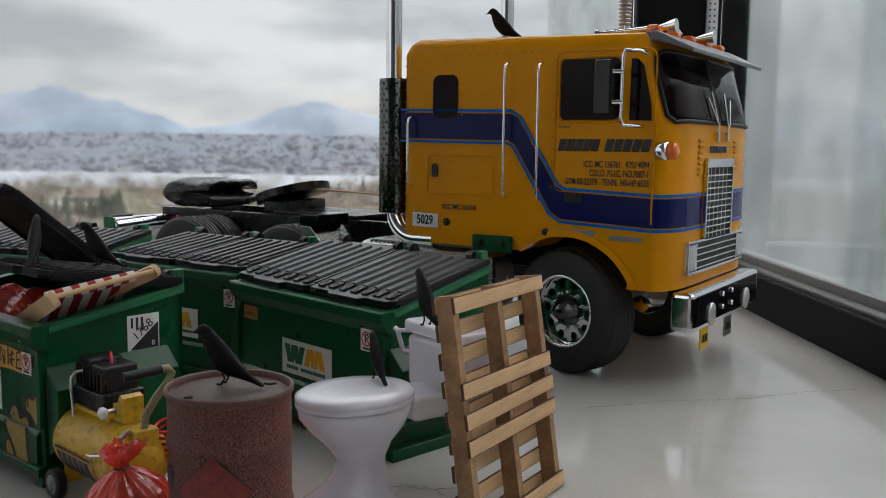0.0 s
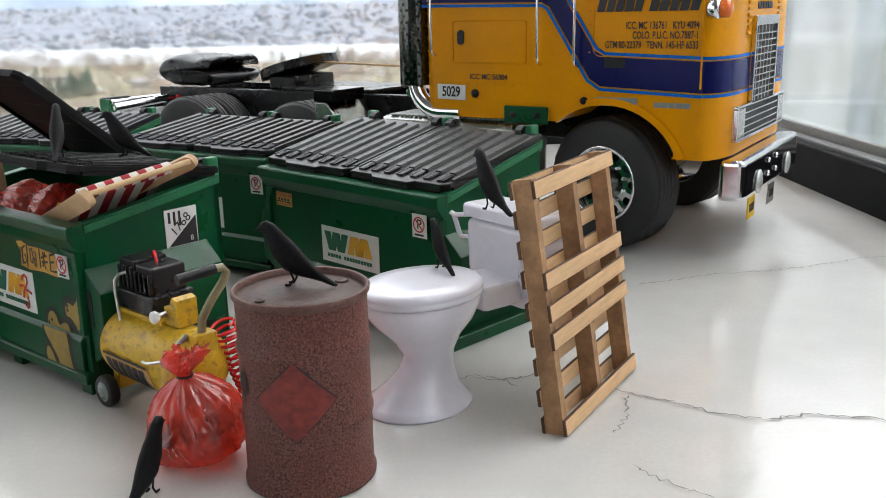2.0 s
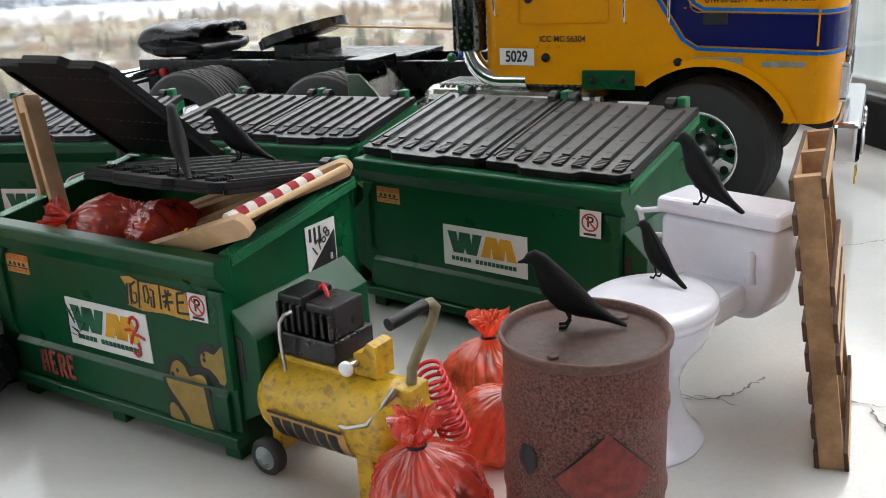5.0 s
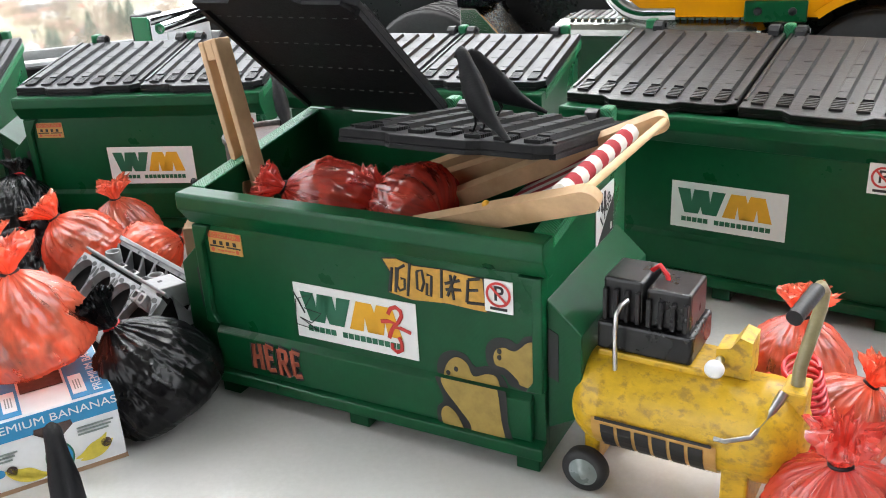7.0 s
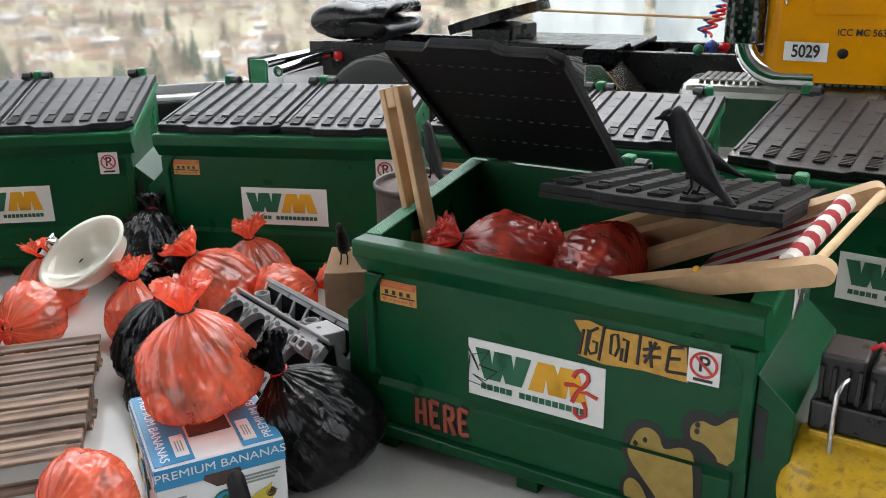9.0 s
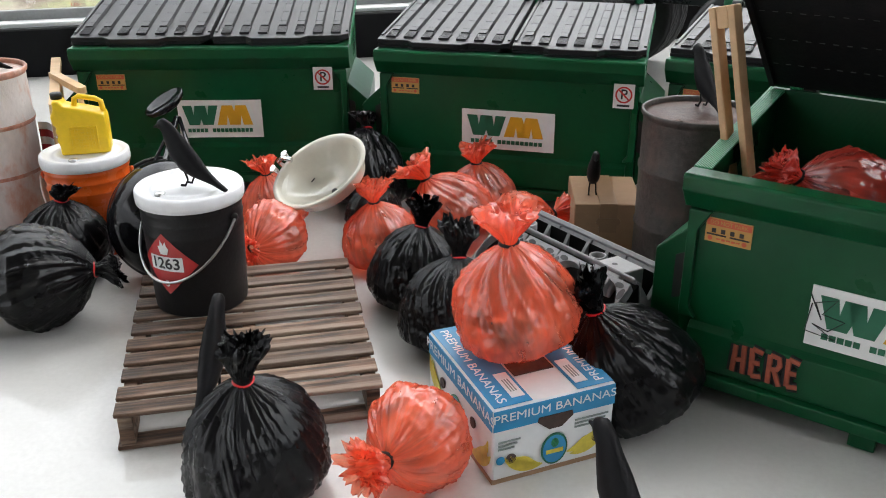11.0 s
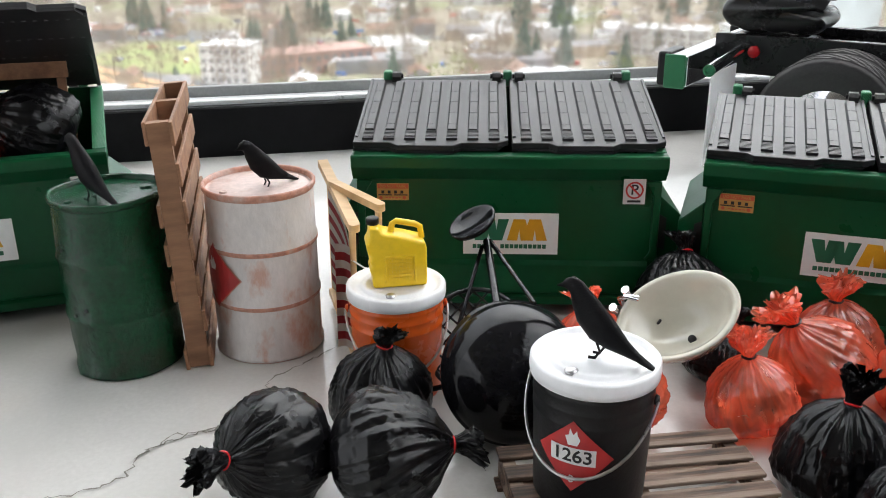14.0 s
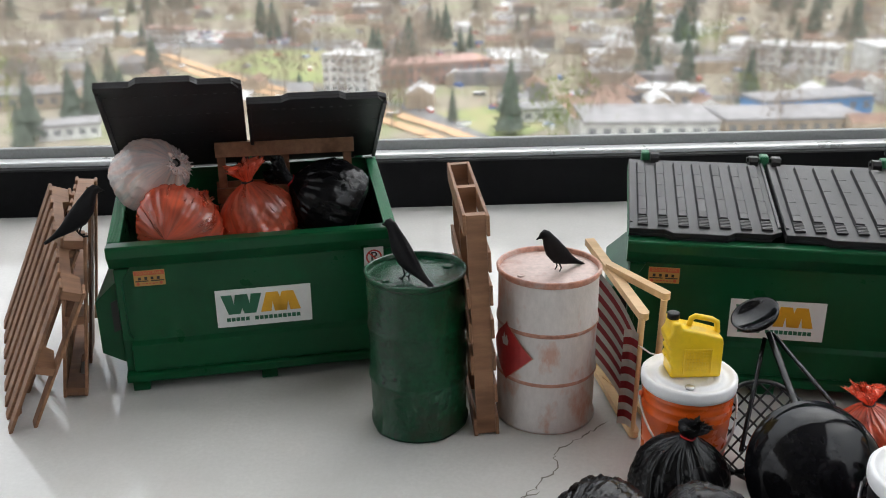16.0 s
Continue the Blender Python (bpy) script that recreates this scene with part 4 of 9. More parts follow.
def dumpster_lid(parent, x0, x1, lift, mat, tilt=0.0, outer=1, rise=0.0):
    """One lid, hinged at the back; lift is its angle above level, in degrees; outer: the side away from the other lid."""
    lid = part("lid", B(), mat, parent, "", Matrix.Translation(((x0 + x1) / 2, HINGE_Y, HINGE_Z + rise)) @ pose(0, 0, 0, -lift, tilt, 0))
    w = (x1 - x0) / 2 - 0.0006
    L = LID_LEN
    bm = B()
    # plate with a stepped front lip
    lip = [(-w, 0), (-w, -L + 0.003), (-w * 0.52, -L + 0.003), (-w * 0.42, -L), (w * 0.30, -L), (w * 0.40, -L + 0.003), (w * 0.86, -L + 0.003), (w, -L + 0.006), (w, 0)]
    prism(bm, lip, -0.001, 0.0018, "z")
    lid.data = mesh_of(soften(bm, 0.0004), "lid", mat)
    bm = B()
    prism(bm, [(-w, -L + 0.0075), (-w, -L + 0.0028), (-w * 0.52, -L + 0.0028), (-w * 0.42, -L - 0.0002), (w * 0.30, -L - 0.0002), (w * 0.40, -L + 0.0028), (w * 0.86, -L + 0.0028), (w * 0.95, -L + 0.0075)], -0.0024, -0.0010, "z")
    part("lid_lip", bm, mat, lid)
    for x0, x1, y0 in ((-w, -w + 0.002, -L + 0.0077), (w - 0.002, w, -L + 0.008)):
        bm = B()
        box(bm, x0, x1, y0, -0.002, -0.0028, -0.0010)
        part("lid_skirt", bm, mat, lid)
        bm = B()
        box(bm, x0 + 0.0004, x1 - 0.0002, -L + 0.009, -0.001, 0.0018, 0.0025)
        part("lid_bead", bm, mat, lid)
    bm = B()
    for k in range(4):
        for j in range(14):
            x = -w + 0.004 + j * (2 * w - 0.008) / 13
            box(bm, x - 0.0009, x + 0.0009, -L + 0.0130 + k * 0.0175, -L + 0.01325 + k * 0.0175, -0.0012, -0.0009)
    tagged(part("underside_line", bm, UNDERLINE, lid), kind="stuff")
    n = 7
    rib = vent = None
    for i in range(n):
        x = -w + 0.0068 + (2 * w - 0.0136) * i / (n - 1)
        if rib is None:
            bm = B()
            prism(bm, [(-0.0028, 0.0017), (-0.0020, 0.0034), (0.0018, 0.0034), (0.0026, 0.0017)], -L + 0.0155, -0.006, "y")
            for k in range(4):
                box(bm, -0.0022, 0.0020, -L + 0.0210 + k * 0.0138, -L + 0.0213 + k * 0.0138, 0.0030, 0.00352)
            rib = mesh_of(bm, "rib", mat)
            bm = B()
            for k in range(6):
                box(bm, -0.0026, 0.0026, -L + 0.0062 + k * 0.0015, -L + 0.0070 + k * 0.0015, 0.0017, 0.0029)
            vent = mesh_of(bm, "vent", mat)
        for nm, me in (("rib", rib), ("vent", vent)):
            ob = new(nm, me)
            ob.parent = lid
            ob.matrix_basis = Matrix.Translation((x * K, 0, 0))
    for sx in (outer * (w - 0.0145), -outer * (w - 0.0052)):
        bm = B()
        prism(bm, [(-0.0042, 0.0005), (-0.0030, 0.0042), (-0.0005, 0.0056), (0.0022, 0.0056), (0.0046, 0.0040), (0.0050, -0.0015), (0.0, -0.001)], sx - 0.0023, sx + 0.0023, "x")
        tube(bm, [(sx - 0.0034, 0.002, 0.0030), (sx + 0.0034, 0.002, 0.0030)], 0.0014, 8)
        part("hinge_lug", bm, BLACK, lid)
    return lid


def wm_label(parent, x, z, y, w, h):
    """White printed label: green and gold zigzag shapes over a dark line of small print."""
    lab = part("label", box(B(), x - w / 2, x + w / 2, y, y + 0.0005, z - h / 2, z + h / 2), PAPER, parent, "white label with green and gold shapes")
    sx, top, bot = w / 0.050, z + h * 0.36, z - h * 0.16

    def chevrons(x_start, mat, name, up):
        bm = B()
        for k in range(2):
            a, w2, t = x_start + k * 0.0082 * sx, 0.0130 * sx, 0.0056 * sx
            hi, lo = (bot, top) if up else (top, bot)
            pts = [(a, hi), (a + t, hi), (a + w2 / 2, lo + (hi - lo) * 0.50), (a + w2 - t, hi), (a + w2, hi), (a + w2 / 2 + t * 0.55, lo), (a + w2 / 2 - t * 0.55, lo)]
            prism(bm, pts, y - 0.0002, y - 0.00005, "y")
        part(name, bm, mat, lab)
    chevrons(x - 0.0222 * sx, INKGREEN, "green_shape", False)
    chevrons(x - 0.0020 * sx, INKGOLD, "gold_shape", True)
    bm = B()
    for k in range(16):
        if k != 5:
            a = -0.40 + k * 0.0490
            box(bm, x + a * w, x + (a + 0.040) * w, y - 0.0002, y - 0.00005, z - h * 0.355, z - h * 0.255)
    part("small_print", bm, INKGREEN, lab)
    return lab


def notice(parent, x, z, y, w=0.0155, h=0.0085):
    n = part("warning_sticker", box(B(), x - w / 2, x + w / 2, y, y + 0.0004, z - h / 2, z + h / 2), STICKERTAN, parent, "small tan and orange warning sticker")
    bm = B()
    box(bm, x - w * 0.48, x + w * 0.48, y - 0.0002, y - 0.00005, z + h * 0.20, z + h * 0.46)
    hd = part("heading", bm, INKORANGE, n)
    lettering("writing", "DO NOT PARK", h * 0.17, STICKERTAN, hd, on_front(x, z + h * 0.33, y - 0.0003), stretch=0.95)
    bm = B()
    for k in range(4):
        box(bm, x - w * 0.36 + k * w * 0.2, x - w * 0.27 + k * w * 0.2, y - 0.0002, y - 0.00005, z - h * 0.10, z + h * 0.08)
    box(bm, x - w * 0.46, x - w * 0.04, y - 0.0002, y - 0.00005, z - h * 0.21, z - h * 0.15)
    box(bm, x + w * 0.04, x + w * 0.46, y - 0.0002, y - 0.00005, z - h * 0.21, z - h * 0.15)
    part("print", bm, INKBLACK, n)
    bm = B()
    for k in (-0.38, 0.36):
        bmesh.ops.create_circle(bm, cap_ends=True, segments=12, radius=h * 0.10, matrix=Matrix.Translation((x + k * w, y - 0.0002, z - h * 0.34)) @ FRONT)
    for k in range(5):
        box(bm, x - w * 0.24 + k * w * 0.105, x - w * 0.16 + k * w * 0.105, y - 0.0002, y - 0.00005, z - h * 0.37 - 0.0002 * (k % 2), z - h * 0.32)
    part("lower_print", bm, INKORANGE, n)


def no_parking(parent, x, z, y, w=0.0105, h=0.0125):
    n = part("no_parking_sticker", box(B(), x - w / 2, x + w / 2, y, y + 0.0004, z - h / 2, z + h / 2), PAPER, parent, "white no parking sticker with a red ring")
    lettering("letter", "P", 0.0052, INKBLACK, n, on_front(x, z + 0.0008, y - 0.00008), bold=0.0001)
    bm = B()
    cx, cz, r = x, z + 0.0008, 0.0043
    prev = None
    for i in range(25):
        a = 2 * math.pi * i / 24
        o, q = bm.verts.new((cx + r * math.cos(a), y - 0.0003, cz + r * math.sin(a))), bm.verts.new((cx + r * 0.8 * math.cos(a), y - 0.0003, cz + r * 0.8 * math.sin(a)))
        if prev:
            bm.faces.new((prev[0], prev[1], q, o))
        prev = (o, q)
    k = 0.7071 * r
    sheet(bm, [(cx - k - 0.0003, y - 0.00032, cz + k - 0.0003), (cx - k + 0.0003, y - 0.00032, cz + k + 0.0003), (cx + k + 0.0003, y - 0.00032, cz - k + 0.0003), (cx + k - 0.0003, y - 0.00032, cz - k - 0.0003)])
    part("ring", bm, INKRED, n)
    part("print", box(B(), x - w * 0.3, x + w * 0.3, y - 0.0003, y - 0.00005, z - h * 0.42, z - h * 0.34), INKBLACK, n)


def dumpster(x, y, turn, lifts, label, lid_mat=None, label_x=0.0, label_w=0.050, no_park=True, tilts=(0, 0), left=0.0715, right=0.0690, mid=0.0, notice_x=-0.0565, rise=0.0, skid=0.0):
    """lifts: None for a closed lid; rise: how much higher the back stands than usual; skid: how far the right skid stands out."""
    lid_mat = lid_mat or LID
    shut = -math.degrees(math.asin((HINGE_Z + rise - 0.0857) / LID_LEN))
    lifts = [shut if q is None else q for q in lifts]
    d = thing("dumpster", at(x, y, 0, 0, 0, turn), label, "dumpster", "green dumpsters")
    Dp, over = 0.0805, 0.0020
    part("front_wall", box(B(), -left, right, 0, 0.003, 0.007, 0.0825), GREEN, d)
    bm = B()
    prism(bm, [(0.0028, 0.0834), (-0.0048, 0.0834), (-0.0056, 0.0824), (-0.0056, 0.0775), (-0.0005, 0.0705), (0.0028, 0.0705)], -left - over, right + over, "x")
    part("front_rim", soften(bm), GREEN, d)
    bm = B()
    prism(bm, [(0.001, 0.0300), (-0.0022, 0.0270), (-0.0022, 0.0120), (0.001, 0.0110)], -left + 0.004, right - 0.004, "x")
    part("lower_panel", soften(bm), GREEN, d)
    bm = B()
    prism(bm, [(0.001, 0.0125), (-0.0040, 0.0110), (-0.0040, 0.0065), (0.001, 0.0065)], -left - 0.0004, right + 0.0004, "x")
    part("base_channel", soften(bm), GREEN, d)
    for s, W in ((-1, left), (1, right)):
        bm = B()
        prism(bm, [(s * W, 0.0704), (s * (W - 0.008), 0.0704), (s * (W - 0.0035), 0.063), (s * (W - 0.0035), 0.034), (s * (W - 0.006), 0.0305), (s * W, 0.0305)], -0.0020, 0.001, "y")
        part("corner_post", soften(bm), GREEN, d)
    for s, W in ((-1, left), (1, right)):
        bm = B()
        prism(bm, [(0.0032, 0.007), (Dp, 0.007), (Dp, 0.0998 + rise), (0.0032, 0.0828)], s * W, s * (W - 0.003), "x")
        part("side_wall", bm, GREEN, d)
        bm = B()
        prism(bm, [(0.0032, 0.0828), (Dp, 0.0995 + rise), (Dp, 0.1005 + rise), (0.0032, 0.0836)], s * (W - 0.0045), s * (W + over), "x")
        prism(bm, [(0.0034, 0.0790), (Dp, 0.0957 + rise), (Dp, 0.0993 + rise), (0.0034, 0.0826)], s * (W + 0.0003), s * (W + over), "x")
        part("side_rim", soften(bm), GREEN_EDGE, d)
        bm = B()
        prism(bm, [(s * (W + 0.0002), 0.0625), (s * (W + 0.0115), 0.0520), (s * (W + 0.0115), 0.0230), (s * (W + 0.0002), 0.0165)], 0.0015, Dp - 0.0100, "y")
        sl = part("fork_sleeve", soften(bm), GREEN, d)
        bm = B()
        prism(bm, [(s * (W + 0.0006), 0.0530), (s * (W + 0.0040), 0.0512), (s * (W + 0.0040), 0.0345), (s * (W + 0.0006), 0.0360)], 0.0012, 0.004, "y")
        part("slot", bm, INKBLACK, sl)
    bm = B()
    box(bm, -left, right, Dp - 0.003, Dp - 0.0002, 0.007, 0.1003 + rise)
    part("back_wall", bm, GREEN, d)
    bm = B()
    box(bm, -left + 0.003, right - 0.003, 0.003, Dp - 0.003, 0.0072, 0.0095)
    part("base", bm, GREEN, d)
    for x0, x1 in ((-left + 0.0018, -left + 0.0102), (-0.0042, 0.0042), (right - 0.0102, right - 0.0018 + skid)):
        part("skid", box(B(), x0, x1, -0.0010, Dp - 0.001, 0.0, 0.0069, 0.0004, seg=1), GREEN, d)
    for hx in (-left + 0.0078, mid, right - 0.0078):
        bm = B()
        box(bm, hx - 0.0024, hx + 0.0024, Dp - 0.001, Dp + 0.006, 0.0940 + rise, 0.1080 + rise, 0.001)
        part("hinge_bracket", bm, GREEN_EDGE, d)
    dumpster_lid(d, -left - 0.0022, mid - 0.0003, lifts[0], lid_mat, tilts[0], -1, rise)
    dumpster_lid(d, mid + 0.0003, right + 0.0022, lifts[1], lid_mat, tilts[1], 1, rise)
    wm_label(d, label_x, 0.0428, -0.0003, label_w, 0.0213)
    notice(d, notice_x, 0.0640, -0.0003)
    if no_park:
        no_parking(d, 0.0595, 0.0655, -0.0022)
    return d


A = dumpster(-0.180, 0.556, -37.3, (40.5, 9), "green dumpster covered in graffiti, one lid open, full of rubbish", LIDDARK, rise=-0.0055, no_park=False, left=0.0655, right=0.0722, mid=0.0010, notice_x=-0.0520, label_x=0.0018)
dumpster(-0.0118, 0.617, -43.0, (None, None), "green dumpster with closed dusty black lids beside the truck", DUSTY, rise=0.0020, left=0.0765, right=0.0740, notice_x=-0.0605, skid=0.0085)
dumpster(-0.2755, 0.7795, -16.6, (None, None), "green dumpster with closed black lids behind the rubbish bags", LIDGLOSS, rise=-0.0045, left=0.0705, right=0.0670)
dumpster(-0.4345, 0.8095, -0.3, (None, None), "green dumpster with closed black lids near the window", label_w=0.0465, label_x=0.001, left=0.0738, right=0.0725)
dumpster(-0.1325, 0.7320, -30.5, (None, None), "green dumpster with closed black lids between two others", LIDGLOSS, rise=-0.0055)
dumpster(-0.699, 0.7875, 21.6, (46, 37), "open green dumpster holding rubbish bags and a small pallet", label_x=0.0, left=0.0735, right=0.0705, mid=-0.0015)


# ---- the truck tractor ----
TX, TY, TURN = 0.1774, 0.8703, -31.26
truck = thing("truck_tractor", at(TX, TY, 0, 0, 0, TURN), "yellow cab-over model truck tractor with navy and blue stripes", "model truck")
HW = 0.101  # half the cab's width


def arc(cx, cz, r, a0, a1, n):
    return [(cx + r * math.cos(radians(a0 + (a1 - a0) * i / n)), cz + r * math.sin(radians(a0 + (a1 - a0) * i / n))) for i in range(n + 1)]


# cab shell: side outline swept across, long edges rounded
outline = [(-0.118, 0.093), (-0.018, 0.093)] + arc(0.037, 0.049, 0.0585, 131, 24, 14) + [(0.094, 0.071), (0.118, 0.071), (0.1185, 0.188), (0.100, 0.252), (0.096, 0.2555), (-0.104, 0.2605), (-0.113, 0.257), (-0.118, 0.248)]
BOW, WRAP = 0.0145, 0.040  # the front's corners sweep back by BOW over the last WRAP of the width


def drop(y, wide, deep):
    k = max(0.0, min(1.0, (abs(y) - (HW - wide)) / wide))
    return deep * (1 - math.sqrt(max(0.0, 1 - k * k)))


def front_x(y):
    return drop(y, WRAP, BOW)


steps = sorted({round(HW - w + w * math.sin(radians(a)), 5) for w in (WRAP, 0.012) for a in range(0, 91, 15)})
bm = B()
rings = []
for y in [-q for q in reversed(steps)] + steps:
    ring = []
    for x, z in outline:
        front = max(0.0, min(1.0, (x - 0.088) / 0.010)) * front_x(y)
        rear = drop(y, 0.012, 0.010) if x < -0.112 else 0.0
        ring.append(bm.verts.new((x - front + rear, y, z - (drop(y, 0.012, 0.011) if z > 0.25 else 0.0))))
    rings.append(ring)
nout = len(outline)
for a, b in zip(rings, rings[1:]):
    for i in range(nout):
        f = bm.faces.new((a[i], a[(i + 1) % nout], b[(i + 1) % nout], b[i]))
        f.smooth = True
bm.faces.new(rings[0][::-1])
bm.faces.new(rings[-1])
bmesh.ops.recalc_face_normals(bm, faces=bm.faces)
for e in bm.edges:
    e.smooth = len(e.link_faces) == 2 and e.calc_face_angle(3.0) < radians(42)
cab = part("cab", bm, YELLOW, truck, "yellow cab body with rounded roof")
# arch flare
bm = B()
flare = arc(0.037, 0.049, 0.0625, 131, 22, 18)
inner = arc(0.037, 0.049, 0.0575, 131, 22, 18)
prism(bm, flare + inner[::-1], -HW - 0.0022, -HW + 0.004, "y")
part("wheel_arch", bm, YELLOW, truck)
bm = B()
prism(bm, flare + inner[::-1], HW - 0.004, HW + 0.0022, "y")
part("wheel_arch", bm, YELLOW, truck)

SIDE = -HW - 0.0003


def side_poly(pts, mat, name, parent, thick=0.0004, lift=0.0):
    bm = B()
    prism(bm, pts, SIDE - lift - thick, SIDE - lift, "y")
    return part(name, bm, mat, parent)


def rounded(x0, x1, z0, z1, r, n=4):
    return arc(x0 + r, z0 + r, r, 180, 270, n) + arc(x1 - r, z0 + r, r, 270, 360, n) + arc(x1 - r, z1 - r, r, 0, 90, n) + arc(x0 + r, z1 - r, r, 90, 180, n)


# stripes along the side, round the corner and over the front
up_line = [(-0.1175, 0.2005), (-0.012, 0.1985), (-0.006, 0.195), (0.027, 0.1445), (0.035, 0.1400), (0.1045, 0.1375)]
low_line = [(-0.1175, 0.1795), (-0.014, 0.1780), (-0.008, 0.1745), (0.024, 0.1245), (0.032, 0.1195), (0.1045, 0.1165)]
side_poly(up_line + low_line[::-1], NAVY, "navy_band", cab)


def ribbon(line, w, name, mat, shift):
    bm = B()
    up = []
    for i, p in enumerate(line):
        a, b = line[max(i - 1, 0)], line[min(i + 1, len(line) - 1)]
        d = Vector((b[0] - a[0], b[1] - a[1])).normalized()
        n = Vector((-d.y, d.x))
        up.append(((p[0] + n.x * (shift + w / 2), p[1] + n.y * (shift + w / 2)), (p[0] + n.x * (shift - w / 2), p[1] + n.y * (shift - w / 2))))
    for (a, b), (c, d) in zip(up, up[1:]):
        prism(bm, [a, b, d, c], SIDE - 0.0006, SIDE - 0.0001, "y")
    part(name, bm, mat, cab)


ribbon(up_line, 0.0022, "pinstripe", SKYBLUE, 0.0022)
ribbon(low_line, 0.0022, "pinstripe", SKYBLUE, -0.0022)


def front_band(z0, z1, mat, name, out):
    """A stripe on each half that runs round the front corner and along the front to the grille."""
    for sgn in (1, -1):
        bm = B()
        prev = None
        for y in [HW + out] + [q for q in reversed(steps) if q > 0.06] + [0.036]:
            x = 0.1182 - front_x(y) + out
            a, b = bm.verts.new((x, sgn * y, z0)), bm.verts.new((x, sgn * y, z1))
            if prev:
                f = bm.faces.new((prev[0], a, b, prev[1]))
                f.smooth = True
            prev = (a, b)
        part(name, bm, mat, cab)


front_band(0.1165, 0.1375, NAVY, "navy_band", 0.0006)
front_band(0.1384, 0.1406, SKYBLUE, "pinstripe", 0.0008)
front_band(0.1134, 0.1156, SKYBLUE, "pinstripe", 0.0008)

# windows and doors
side_poly(rounded(0.030, 0.0765, 0.1935, 0.2375, 0.004), DARKGLASS, "side_window", truck, 0.0006)
side_poly([(0.0845, 0.193), (0.1010, 0.1925), (0.1005, 0.204), (0.0945, 0.231), (0.0900, 0.236), (0.0850, 0.2365)], DARKGLASS, "vent_window", truck, 0.0006)
side_poly(rounded(-0.085, -0.061, 0.1955, 0.2300, 0.006), DARKGLASS, "sleeper_window", truck, 0.0006)


def seam(loop, name, r=0.0005):
    bm = B()
    tube(bm, [(x, SIDE, z) for x, z in loop], r, 5, closed=True)
    part(name, bm, YELLOW, cab)


seam(rounded(0.026, 0.1035, 0.1402, 0.2430, 0.006), "door_seam")
seam(rounded(0.0285, 0.078, 0.192, 0.239, 0.0045), "window_trim", 0.0009)
seam(rounded(-0.090, -0.027, 0.1345, 0.1655, 0.002), "locker_seam", 0.0004)
side_poly(rounded(-0.0855, -0.0800, 0.1480, 0.1590, 0.0025), BLACK, "locker_handle", truck, 0.001)
side_poly(rounded(0.0350, 0.0500, 0.1325, 0.1395, 0.001), BLACK, "door_handle", truck, 0.001)
side_poly(rounded(0.029, 0.060, 0.1060, 0.1120, 0.001), GREYPAD, "reflector", truck, 0.001)
for x, z in ((-0.0705, 0.1115), (0.0200, 0.1085)):
    bm = B()
    lathe(bm, [(0.0032, 0), (0.0032, 0.001), (0.0022, 0.002), (0.0004, 0.0024)], 14, Matrix.Translation((x, SIDE, z)) @ pose(0, 0, 0, 90, 0, 0))
    part("bolt", bm, BLACK, truck)
# rivets
rivet = None
spots = [(-0.112 + i * 0.0078, 0.2445) for i in range(17)] + [(-0.1125, 0.238 - i * 0.0095) for i in range(14)] + [(0.0235, 0.238 - i * 0.0095) for i in range(11)] + [(-0.108 + i * 0.0078, 0.1195 - i * 0.00012) for i in range(16)] + [(0.030 + i * 0.0085, 0.1145) for i in range(9)] + [(0.1035, 0.108 - i * 0.0085) for i in range(4)] + [(-0.057, 0.222 - i * 0.008) for i in range(4)]
for x, z in spots:
    if rivet is None:
        bm = B()
        lathe(bm, [(0.0008, 0), (0.0006, 0.0004), (0.0002, 0.0006)], 6, pose(0, 0, 0, 90, 0, 0))
        rivet = mesh_of(bm, "rivet", YELLOW)
    ob = new("rivet", rivet)
    ob.parent = cab
    ob.matrix_basis = Matrix.Translation((x * K, SIDE * K, z * K))
# grab rails
for x, z0, z1, lean in ((-0.0145, 0.1340, 0.2370, 0.0), (0.0145, 0.1330, 0.2360, 0.0), (-0.1055, 0.1400, 0.1970, 0.0)):
    bm = B()
    tube(bm, [(x, SIDE, z0), (x, SIDE - 0.006, z0 + 0.002), (x, SIDE - 0.007, z0 + 0.006), (x + lean, SIDE - 0.007, z1 - 0.006), (x + lean, SIDE - 0.006, z1 - 0.002), (x + lean, SIDE, z1)], 0.0011, 8)
    part("grab_rail", bm, CHROME, truck)
bm = B()
box(bm, 0.1030, 0.1042, SIDE - 0.0012, SIDE + 0.001, 0.119, 0.160, 0.0003)
part("door_edge", bm, YELLOW, truck)
# side mirror
bm = B()
tube(bm, [(0.096, SIDE, 0.2395), (0.094, SIDE - 0.010, 0.2405), (0.0865, SIDE - 0.016, 0.2405), (0.0850, SIDE - 0.016, 0.237), (0.0845, SIDE - 0.016, 0.194), (0.0860, SIDE - 0.016, 0.1890), (0.094, SIDE - 0.010, 0.1885), (0.095, SIDE, 0.1885)], 0.0013, 8)
mirror = part("mirror_arm", bm, CHROME, truck)
bm = B()
box(bm, 0.0650, 0.0780, SIDE - 0.0200, SIDE - 0.0176, 0.196, 0.2345, 0.0012)
part("mirror", bm, SATIN, mirror, "tall dark mirror with a bright rim")
for z in (0.205, 0.226):
    bm = B()
    tube(bm, [(0.0785, SIDE - 0.0188, z), (0.0850, SIDE - 0.016, z)], 0.0016, 8)
    part("mirror_clamp", bm, CHROME, mirror)
